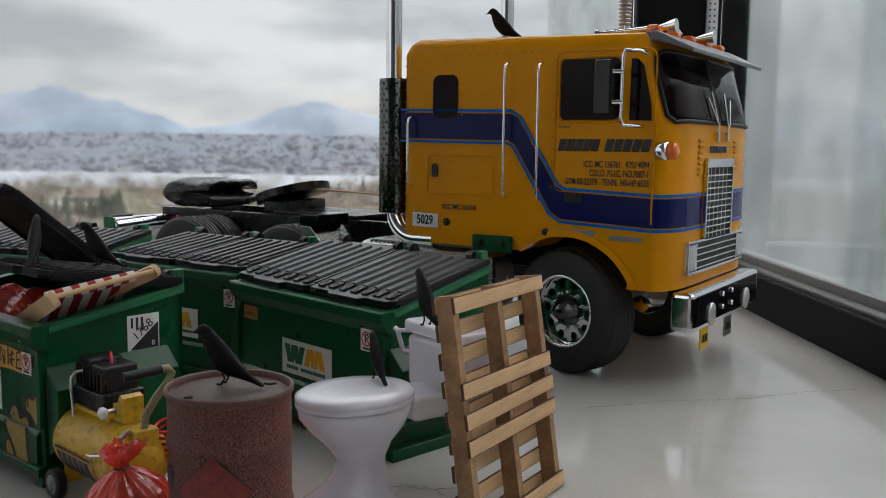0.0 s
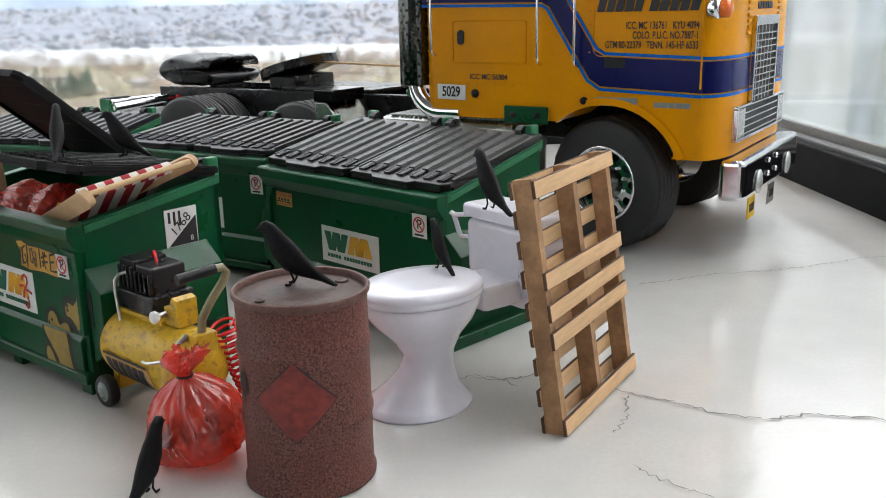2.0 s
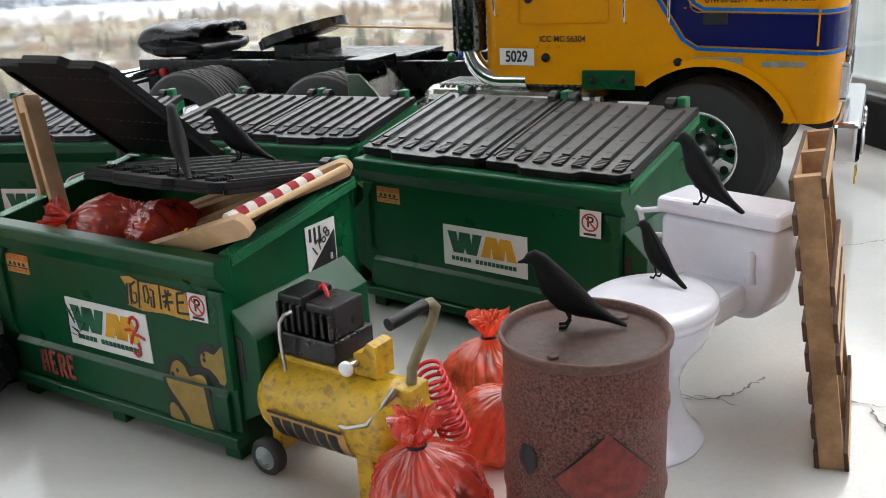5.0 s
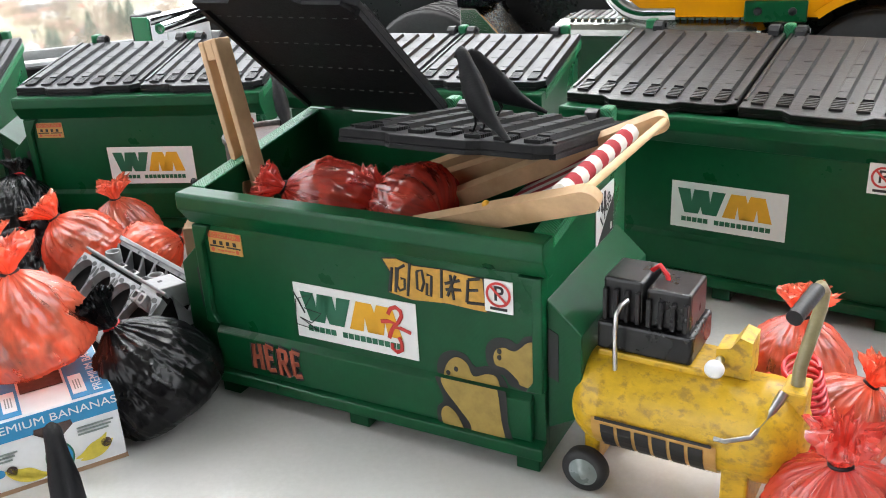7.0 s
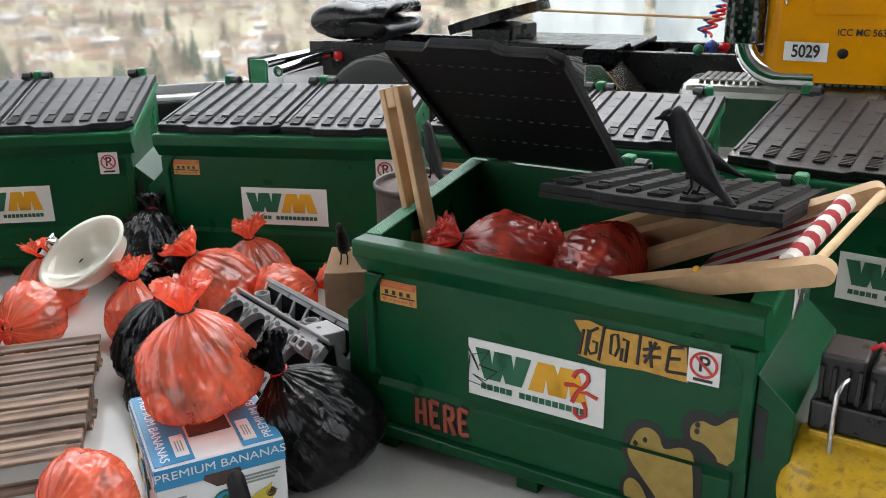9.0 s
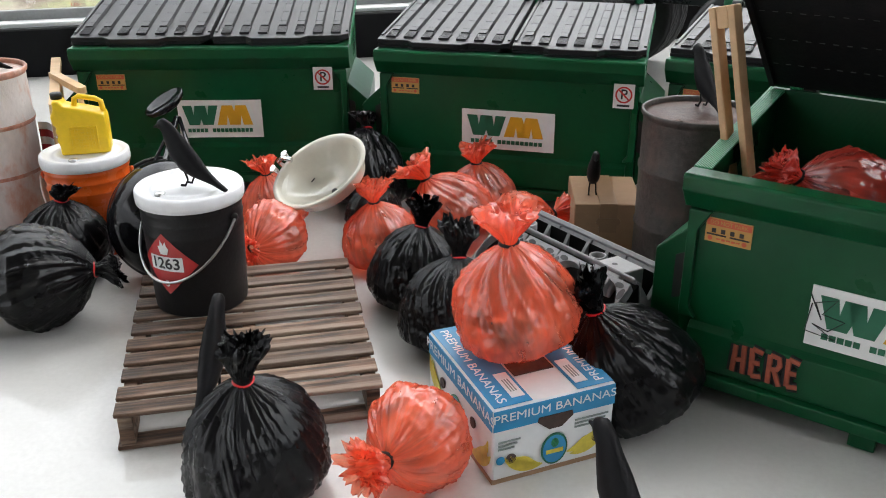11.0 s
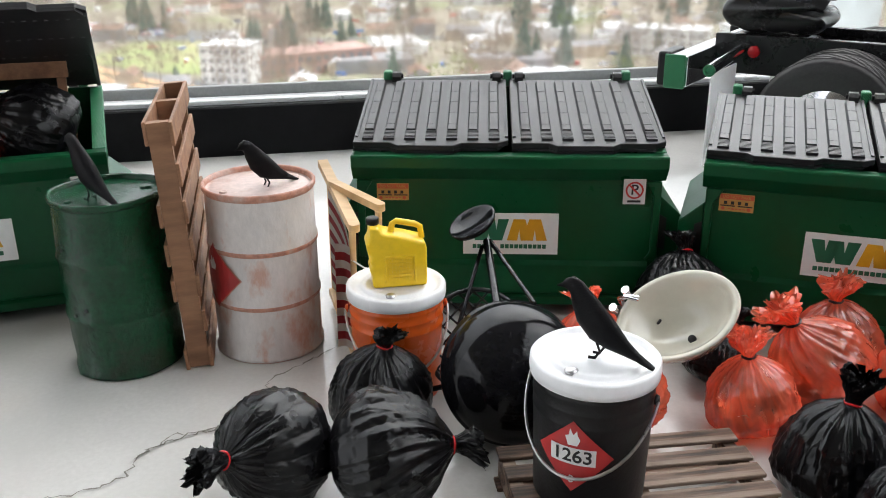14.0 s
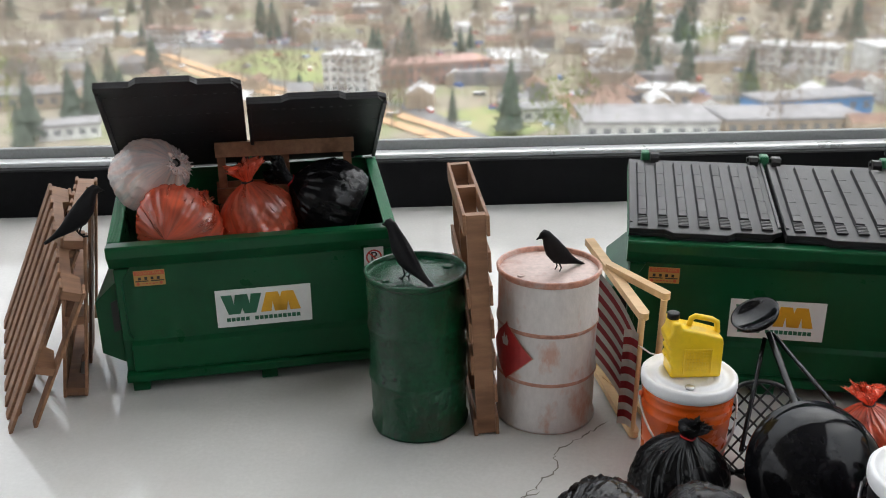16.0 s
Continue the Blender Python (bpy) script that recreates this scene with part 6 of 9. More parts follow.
for k in range(31):
    v = -1 + 2 * k / 30
    round_off = (1 - abs(v) ** 7) ** 0.5 if abs(v) < 1 else 0.02
    ring = []
    for x, z in curve:
        p = Vector((x * (0.90 + 0.10 * round_off), v * 0.041, 0.0160 + (z - 0.0160) * (0.35 + 0.65 * round_off)))
        crumple = ridge(p.x * 60, p.y * 40, p.z * 90) - 0.5
        ring.append(bm.verts.new(p + Vector((noise.noise(p * 55), noise.noise(p * 55 + Vector((9, 0, 0))), 0.8 * crumple)) * 0.0018))
    rings.append(ring)
for p, q in zip(rings, rings[1:]):
    for i in range(len(curve)):
        bm.faces.new((p[i], p[(i + 1) % len(curve)], q[(i + 1) % len(curve)], q[i]))
for ring in (rings[0][::-1], rings[-1]):
    bm.faces.new(ring)
bmesh.ops.recalc_face_normals(bm, faces=bm.faces)
c, s_ = math.cos(radians(TURN)), math.sin(radians(TURN))
mx, my = -0.462, 0.000
solid("folded_bag", smooth(bm), SATIN, at(TX + mx * c - my * s_, TY + mx * s_ + my * c, 0.1012, 0, 0, TURN + 4), "black padded bag folded over on the truck frame", "bag")


# ---- drums ----
def drum(x, y, r, h, body, top, label, dent=None, placard=None, turn=0, face=None, ribs=(0.34, 0.67), hoops=()):
    d = thing("steel_drum", at(x, y, 0, 0, 0, turn), label, "drum", "steel drums")
    prof = [(r * 0.95, 0.0), (r * 1.005, 0.0005), (r * 1.01, 0.002), (r * 0.975, 0.0035)]
    last = 0.0035
    for k in ribs:
        z = h * k
        prof += [(r * 0.975, last + (z - last) * 0.5), (r * 0.975, z - 0.0022), (r * 1.0, z - 0.0008), (r * 1.0, z + 0.0008), (r * 0.975, z + 0.0022)]
        last = z + 0.0022
    prof += [(r * 0.975, (last + h) / 2), (r * 0.975, h - 0.0035)]
    bm = B()
    lathe(bm, prof, 64, None, dent, caps=False)
    part("shell", bm, body, d)
    for z in hoops:
        bm = B()
        lathe(bm, [(r * 0.978, z - 0.0016), (r * 1.004, z - 0.0006), (r * 1.004, z + 0.0006), (r * 0.978, z + 0.0016)], 64, None, dent, caps=False)
        part("hoop", bm, top[0], d, "rusted hoop")
    bm = B()
    lathe(bm, [(r * 0.975, h - 0.0036), (r * 1.015, h - 0.0022), (r * 1.02, h - 0.0006), (r * 1.0, h), (r * 0.96, h - 0.0004), (r * 0.945, h - 0.0024)], 64, None, dent, caps=False)
    part("rim", bm, top[0], d)
    bm = B()
    lathe(bm, [(r * 0.95, h - 0.0024), (r * 0.90, h - 0.0028), (r * 0.86, h - 0.0022), (r * 0.4, h - 0.0021), (0.0003, h - 0.0020)], 64, None, dent, caps=False)
    part("head", bm, top[1], d)
    for bx, by, br in ((r * 0.55, r * 0.42, 0.0026), (-r * 0.5, -r * 0.52, 0.0018)):
        bm = B()
        lathe(bm, [(br, 0), (br, 0.0008), (br * 0.8, 0.0011), (br * 0.5, 0.0007), (0.0003, 0.0007)], 16, Matrix.Translation((bx, by, h - 0.0024)))
        part("bung", bm, top[1], d)
    for size, lift, tone in ((1.05, 0.0003, INKBLACK), (1.0, 0.0006, placard[3])) if placard else ():
        ang, zc, half, mat = placard
        half *= size
        bm = B()
        n = 10
        rows = []
        for i in range(n + 1):
            a = -1 + 2 * i / n
            ph = radians(ang) + a * half / r
            w = (1 - abs(a)) * half
            rr = r * 0.985 + lift
            rows.append([bm.verts.new((rr * math.cos(ph), rr * math.sin(ph), zc + k * w)) for k in (-1, -0.33, 0.33, 1)])
        for p, q in zip(rows, rows[1:]):
            for k in range(3):
                vs = [p[k], q[k], q[k + 1], p[k + 1]]
                bm.faces.new(vs)
        bmesh.ops.remove_doubles(bm, verts=bm.verts, dist=1e-6)
        if size > 1:
            part("placard_edge", bm, tone if not face else PINKRIM, d, "dark edge of the diamond" if not face else "pale rusty edge of the diamond")
            continue
        pl = part("placard", bm, mat, d, "red diamond placard")
        if face:
            bm = B()
            ph = radians(ang)
            m = Matrix.Translation(((r * 0.985 + 0.0012) * math.cos(ph), (r * 0.985 + 0.0012) * math.sin(ph), zc + half * 0.42)) @ pose(0, 0, 0, 90, 0, ang + 90)
            flame = [(-0.0016, -0.003), (0.0016, -0.003), (0.0026, -0.0005), (0.0016, 0.0012), (0.0014, 0.003), (0.0002, 0.0012), (-0.0010, 0.0036), (-0.0014, 0.0010), (-0.0026, 0.0004)]
            sheet(bm, [(a, b, 0) for a, b in flame], m)
            part("flame_mark", bm, PAPER, pl)
    return d


drum(-0.008, 0.4385, 0.0252, 0.0765, RUST, (RUSTRIM, RUSTTOP), "rusted brown steel drum with a faded red diamond", placard=(-90, 0.040, 0.0152, RUSTRED), ribs=(0.36, 0.72))
rusty = bpy.data.objects["steel_drum"]
bm = B()
rnd = random.Random(9)
hub = [Vector((0.0250 * math.cos(radians(-145.6) + u / 0.0250), 0.0250 * math.sin(radians(-145.6) + u / 0.0250), 0.0437 + v)) for u, v in [(0.0036 * rnd.uniform(0.8, 1.2) * math.cos(j * 0.5236), 0.0050 * rnd.uniform(0.8, 1.2) * math.sin(j * 0.5236)) for j in range(12)]]
sheet(bm, hub)
part("rust_hole", bm, INKBLACK, rusty, "dark rust hole")
drum(-0.203, 0.690, 0.0235, 0.0780, DARKRUST, (DARKRUST, RUSTTOP), "dark stained steel drum wedged between the dumpsters")


def dented(a, z):
    k = math.exp(-((a - math.radians(330)) % (2 * math.pi)) ** 2 * 4) + math.exp(-((math.radians(330) - a) % (2 * math.pi)) ** 2 * 4)
    return 1 - 0.16 * k * math.exp(-((z - 0.064) / 0.016) ** 2) + 0.016 * math.sin(3 * a + z * 60) + 0.012 * math.sin(5 * a - z * 110) + 0.03 * noise.noise(Vector((3 * math.cos(a), 3 * math.sin(a), z * 90)))


drum(-0.6095, 0.758, 0.0241, 0.0810, GREENDRUM, (GREENDRUM, GREENDRUM), "dented glossy green steel drum with small holes", dent=dented)
punched = [ob for ob in bpy.data.objects if ob.name.startswith("steel_drum")][-1]
for deg, z in ((-122, 0.0300), (-106, 0.0335), (-93, 0.0275), (-129, 0.0595)):
    a = radians(deg)
    r = 0.0241 * 0.975 * dented(a, z) + 0.0001
    bm = B()
    lathe(bm, [(0.0009, 0.0), (0.0008, 0.0004), (0.0004, 0.0003), (0.0001, 0.0001)], 10, Matrix.Translation((r * math.cos(a), r * math.sin(a), z)) @ pose(0, 0, 0, 90, 0, deg + 90))
    part("hole", bm, INKBLACK, punched, "small punched hole")
drum(-0.548, 0.7765, 0.0249, 0.0800, WHITEDRUM, (PINKRIM, PINKHEAD), "rust-streaked white steel drum with a red flame diamond", placard=(-137, 0.0405, 0.0150, HAZRED), face=True, hoops=(0.0013, 0.0269, 0.0529))


# ---- pallets ----
def pallet(m, wide, long, thick, upper, lower, wood, edge, label, stringers=3, board=0.0100, notched=True, side=None):
    """Boards along x, bearers along y, the face with the 'upper' boards up (+z)."""
    p = thing("wooden_pallet", m, label, "pallet", "wooden pallets")
    bt = 0.0016
    sw = 0.0045
    for i in range(stringers):
        x = -wide / 2 + sw / 2 + 0.0012 + (wide - sw - 0.0024) * i / (stringers - 1)
        bm = B()
        h0, h1 = bt, thick - bt
        hh = (h1 - h0) * 0.42 if notched else 0.0
        L = long / 2
        prof = [(-L, h0), (-L * 0.72, h0), (-L * 0.68, h0 + hh), (-L * 0.28, h0 + hh), (-L * 0.24, h0), (L * 0.24, h0), (L * 0.28, h0 + hh), (L * 0.68, h0 + hh), (L * 0.72, h0), (L, h0), (L, h1), (-L, h1)]
        prism(bm, prof, x - sw / 2, x + sw / 2, "x")
        part("bearer", bm, edge, p)
    rnd = random.Random(int(wide * 1e5) + upper)
    bm = B()
    box(bm, -wide / 2, wide / 2, -board / 2, board / 2, 0, bt, 0.0003, seg=1)
    for f in bm.faces:
        if abs(f.normal.z) < 0.9:
            f.material_index = 1
    me = mesh_of(bm, "board", [wood, side or wood])
    for n, z in ((upper, thick - bt + 0.00005), (lower, -0.00005)):
        for i in range(n):
            y = -long / 2 + board / 2 + (long - board) * i / (n - 1)
            if n == 5 and 0 < i < 4:
                y = (i - 2) * board * (1.12 if notched else 1.72) - board * 0.1
            ob = new("board", me)
            ob.parent = p
            ob.matrix_basis = pose((rnd.uniform(-0.0006, 0.0006)) * K, (y + rnd.uniform(-0.0005, 0.0005)) * K, z * K, 0, 0, rnd.uniform(-0.7, 0.7))
    return p


def axes(origin, x, y):
    """A pose from an origin (plan units) and two directions."""
    x = Vector(x).normalized()
    z = x.cross(Vector(y)).normalized()
    y = z.cross(x)
    m = Matrix((x, y, z)).transposed().to_4x4()
    m.translation = Vector(origin) * K
    return m


pw, pu = Vector((0.043, 0.074, 0.0)), Vector((-0.0125, 0.011, 0.1075))
pn = pw.normalized().cross(pu.normalized())
mid = Vector((0.094, 0.461, 0.0012)) + pw * 0.5 + pu * 0.5 - pn * 0.0115
pallet(axes(mid, pw, pu), 0.0856, 0.1085, 0.0115, 5, 9, PALLETWOOD, BURNT, "small light wooden pallet standing against the toilet", board=0.0074, notched=False, side=DARKEDGE)
pallet(axes((-0.5935, 0.790, 0.0565), (-0.022, 0.09, 0.0), (-0.006, 0.0, 0.11)), 0.094, 0.1120, 0.0120, 7, 5, BROWNWOOD, BROWNWOOD, "brown wooden pallet standing on edge between drums", notched=False)
pallet(at(-0.3895, 0.6235, 0.0, 0, 0, 10.5), 0.0880, 0.1070, 0.0135, 10, 5, OLDWOOD, OLDWOOD, "weathered wooden pallet lying on the ledge", board=0.0076)
l1 = axes((-0.8075, 0.7629, 0.0430), (0.437, 0.041, 0.898), (-0.617, 0.786, 0.0))
pallet(l1, 0.0950, 0.1050, 0.0120, 8, 5, BROWNWOOD, BROWNWOOD, "brown slatted pallet leaning beside the open dumpster", board=0.0080)
l2 = axes((-0.8050, 0.8000, 0.0455), (0.130, 0.030, 0.990), (-0.45, 0.89, 0.0))
pallet(l2, 0.0900, 0.1050, 0.0120, 8, 5, BROWNWOOD, BROWNWOOD, "brown pallet leaning on the open dumpster's side", board=0.0080)



# ---- bird figurines: one plain mesh each ----
def bird(x, y, z, heading, lean=0.0, size=1.0):
    bm = B()
    # spine stations: along, height, half width, half height
    st = [(0.0186, 0.0212, 0.0003, 0.0003), (0.0163, 0.0217, 0.0008, 0.0008), (0.0147, 0.0224, 0.0019, 0.0018), (0.0127, 0.0227, 0.0028, 0.0027), (0.0106, 0.0216, 0.0029, 0.0033), (0.0086, 0.0188, 0.0034, 0.0044), (0.0055, 0.0148, 0.0046, 0.0057), (0.0008, 0.0108, 0.0050, 0.0058), (-0.0045, 0.0080, 0.0042, 0.0045), (-0.0095, 0.0056, 0.0029, 0.0027), (-0.0150, 0.0034, 0.0020, 0.0014), (-0.0200, 0.0015, 0.0019, 0.0008), (-0.0215, 0.0010, 0.0016, 0.0005)]
    rings = []
    for i, (a, h, w, v) in enumerate(st):
        p, q = st[max(i - 1, 0)], st[min(i + 1, len(st) - 1)]
        d = Vector((q[0] - p[0], 0, q[1] - p[1])).normalized()
        up = Vector((-d.z, 0, d.x))
        if up.z < 0:
            up = -up
        rings.append([bm.verts.new(Vector((a, 0, h)) + Vector((0, math.cos(t) * w, 0)) + up * math.sin(t) * v) for t in [2 * math.pi * k / 16 for k in range(16)]])
    for p, q in zip(rings, rings[1:]):
        for k in range(16):
            f = bm.faces.new((p[k], p[(k + 1) % 16], q[(k + 1) % 16], q[k]))
            f.smooth = True
    bm.faces.new(rings[0])
    bm.faces.new(rings[-1][::-1])
    for s in (-1, 1):
        tube(bm, [(0.0010, s * 0.0020, 0.0062), (-0.0008, s * 0.0024, 0.0030), (0.0010, s * 0.0026, 0.0006), (0.0036, s * 0.0028, 0.0004)], 0.00055, 6)
    bmesh.ops.recalc_face_normals(bm, faces=bm.faces)
    bmesh.ops.scale(bm, vec=(size * 0.80, size * 0.66, size * 0.98), verts=bm.verts)
    return solid("bird_figurine", bm, CROW, at(x, y, z, 0, -lean, heading), "small matte black bird figurine with a long tail", "figurine", "bird figurines")


bird(-0.0115, 0.4445, 0.0745, 166)
bird(0.0660, 0.5350, 0.0823, 116, size=1.15)
bird(0.0425, 0.5195, 0.0584, 112, size=0.9)
bird(-0.1358, 0.5355, 0.1105, 107, size=1.0)
bird(-0.1200, 0.5768, 0.1045, 160, size=0.95)
bird(-0.4110, 0.6460, 0.0620, 150, size=1.03)
bird(-0.5435, 0.7735, 0.0768, 224, size=0.95)
bird(-0.6125, 0.7500, 0.0782, 143, size=1.12)
bird(-0.2425, 0.7090, 0.0330, 262, size=0.95)
bird(-0.198, 0.700, 0.0760, 100, size=1.05)
bird(-0.2690, 0.5085, 0.0, 108, size=1.5)
bird(-0.3925, 0.5760, 0.0136, 84, size=1.25)
bird(-0.0665, 0.4215, 0.0, 80, size=1.1)
bird(-0.7745, 0.7480, 0.0915, 52, size=1.0)
bird(0.1090, 0.8500, 0.2600, 152, size=1.12)


# ---- buckets ----
def bucket(x, y, z, r, h, body, label, turn, ribs=1.0):
    b = thing("lidded_bucket", at(x, y, z, 0, 0, turn), label, "bucket", "lidded buckets")
    bm = B()
    prof = [(r * 0.87, 0.0), (r * 0.885, 0.0006)]
    for k in (0.665, 0.765, 0.850):
        base = 0.885 + 0.07 * k
        prof += [(r * base, h * (k - 0.02)), (r * (base + 0.022 * ribs), h * (k - 0.006)), (r * (base + 0.022 * ribs), h * (k + 0.006)), (r * base, h * (k + 0.02))]
    lathe(bm, prof + [(r * 0.95, h * 0.90)], 56)
    part("pail", bm, body, b)
    bm = B()
    lathe(bm, [(r * 0.97, h * 0.885), (r * 1.0, h * 0.890), (r * 1.012, h * 0.93), (r * 1.005, h * 0.985), (r * 0.97, h), (r * 0.90, h * 0.998), (r * 0.86, h * 0.975), (r * 0.72, h * 0.975), (r * 0.70, h * 0.990), (r * 0.58, h * 0.990), (r * 0.55, h * 0.978), (0.0003, h * 0.978)], 56)
    lid = part("lid", bm, WHITELID, b, "white snap-on lid")
    bm = B()
    lathe(bm, [(0.0022, 0), (0.0022, 0.0008), (0.0012, 0.0012), (0.0003, 0.0012)], 14, Matrix.Translation((-r * 0.15, -r * 0.62, h * 0.978)))
    part("spout_cap", bm, STEEL, lid)
    bm = B()
    pts = []
    for i in range(25):
        a = math.pi * i / 24
        pts.append((r * 1.04 * math.cos(a), -r * 0.95 * math.sin(a) * 1.02 - 0.001, h * 0.78 - h * 0.46 * math.sin(a)))
    tube(bm, pts, 0.00055, 6)
    part("wire_handle", bm, STEEL, b)
    for s in (-1, 1):
        bm = B()
        lathe(bm, [(0.0018, 0), (0.0016, 0.001), (0.0003, 0.0014)], 10, Matrix.Translation((s * r * 0.98, 0, h * 0.78)) @ pose(0, 0, 0, 0, s * 90, 0))
        part("handle_ear", bm, body, b)
    return b


bb = bucket(-0.412, 0.6475, 0.0136, 0.0205, 0.0490, BLACK, "black bucket with a white lid and a hazard diamond", -27, 0.35)


def wrapped(me, r, ang, z, lift):
    """Bends a flat mesh drawn in xy round a cylinder of radius r (plan units)."""
    for v in me.vertices:
        a = radians(ang) + v.co.x / (r * K)
        rr = (r * (0.963 + 0.076 * (z + v.co.y / K) / 0.049) + lift) * K + v.co.z
        v.co = (rr * math.cos(a), rr * math.sin(a), z * K + v.co.y)
    return me


def bent(name, pts, mat, parent, lift, label=""):
    """A flat polygon, cut into strips, bent round the black bucket."""
    bm = B()
    vs = [bm.verts.new((*p, 0)) for p in pts]
    bm.faces.new(vs)
    for k in range(-10, 11):
        bmesh.ops.bisect_plane(bm, geom=bm.verts[:] + bm.edges[:] + bm.faces[:], plane_co=(k * 0.00125, 0, 0), plane_no=(1, 0, 0))
    ob = part(name, bm, mat, parent, label)
    wrapped(ob.data, 0.0189, -87, 0.0226, lift)
    return ob


hz = bent("hazard_diamond", [(0, -0.0128), (0.0128, 0), (0, 0.0128), (-0.0128, 0)], HAZRED, bb, 0.0003, "red flammable liquid diamond")
bent("number_panel", [(-0.0072, -0.0026), (0.0072, -0.0026), (0.0072, 0.0034), (-0.0072, 0.0034)], PAPER, hz, 0.0006)
bent("flame_mark", [(a * 0.9, b * 0.9 + 0.0070) for a, b in [(-0.0016, -0.003), (0.0016, -0.003), (0.0026, -0.0005), (0.0016, 0.0012), (0.0014, 0.003), (0.0002, 0.0012), (-0.0010, 0.0036), (-0.0014, 0.0010), (-0.0026, 0.0004)]], PAPER, hz, 0.0006)
for text, size, dz, mat in (("1263", 0.0046, 0.0004, INKBLACK), ("3", 0.0026, -0.0080, PAPER)):
    ob = lettering("writing", text, size, mat, hz, Matrix(), bold=0.0001)
    wrapped(ob.data, 0.0189, -87, 0.0226 + dz, 0.0008)
bucket(-0.4832, 0.7345, 0.0, 0.0205, 0.0490, ORANGE, "orange bucket with a white lid and wire handle", 10)

# yellow jug on the orange bucket
jug = thing("plastic_jug", at(-0.4822, 0.7370, 0.0480, 0, 0, 12), "yellow plastic jug with a black cap and moulded handle", "jug")
bm = B()
side = [(-0.0110, 0.0), (0.0110, 0.0), (0.0112, 0.0030), (0.0112, 0.0165), (0.0105, 0.0190), (0.0020, 0.0215), (-0.0070, 0.0235), (-0.0085, 0.0262), (-0.0118, 0.0262), (-0.0118, 0.0215), (-0.0135, 0.0190), (-0.0128, 0.0150), (-0.0112, 0.0135), (-0.0124, 0.0115), (-0.0112, 0.0095), (-0.0124, 0.0075), (-0.0112, 0.0055)]
prism(bm, side, -0.0062, 0.0062, "y")
bmesh.ops.bevel(bm, geom=[e for e in bm.edges], offset=0.0016, segments=3, profile=0.5, affect="EDGES", clamp_overlap=True)
part("body", smooth(bm), YELLOWPL, jug)
bm = B()
for k in range(7):
    for j in range(6):
        box(bm, -0.0046 + k * 0.0014, -0.0036 + k * 0.0014, -0.0066, -0.0061, 0.0034 + j * 0.0016, 0.0045 + j * 0.0016)
for x0, x1, z0, z1 in ((-0.0062, -0.0054, 0.0022, 0.0140), (0.0058, 0.0066, 0.0022, 0.0140), (-0.0054, 0.0058, 0.0132, 0.0140)):
    box(bm, x0, x1, -0.0067, -0.0060, z0, z1, 0.0002, seg=1)
part("grip_panel", bm, YELLOWPL, jug, "raised frame with a knobbly grip")
bm = B()
tube(bm, [(-0.0030, 0, 0.0220), (-0.0022, 0, 0.0258), (-0.0005, 0, 0.0268), (0.0068, 0, 0.0252), (0.0092, 0, 0.0238), (0.0098, 0, 0.0190)], 0.0013, 8)
part("handle", bm, YELLOWPL, jug)
bm = B()
lathe(bm, [(0.0026, 0), (0.0027, 0.0025), (0.0022, 0.0028), (0.0003, 0.0028)], 16, Matrix.Translation((-0.0101, 0, 0.0262)))
part("cap", bm, BLACK, jug)


# ---- bags ----
def uv_pair(bm):
    for k in ("Fold", "Rise"):
        bm.loops.layers.uv.new(k)
    return bm.loops.layers.uv["Fold"], bm.loops.layers.uv["Rise"]


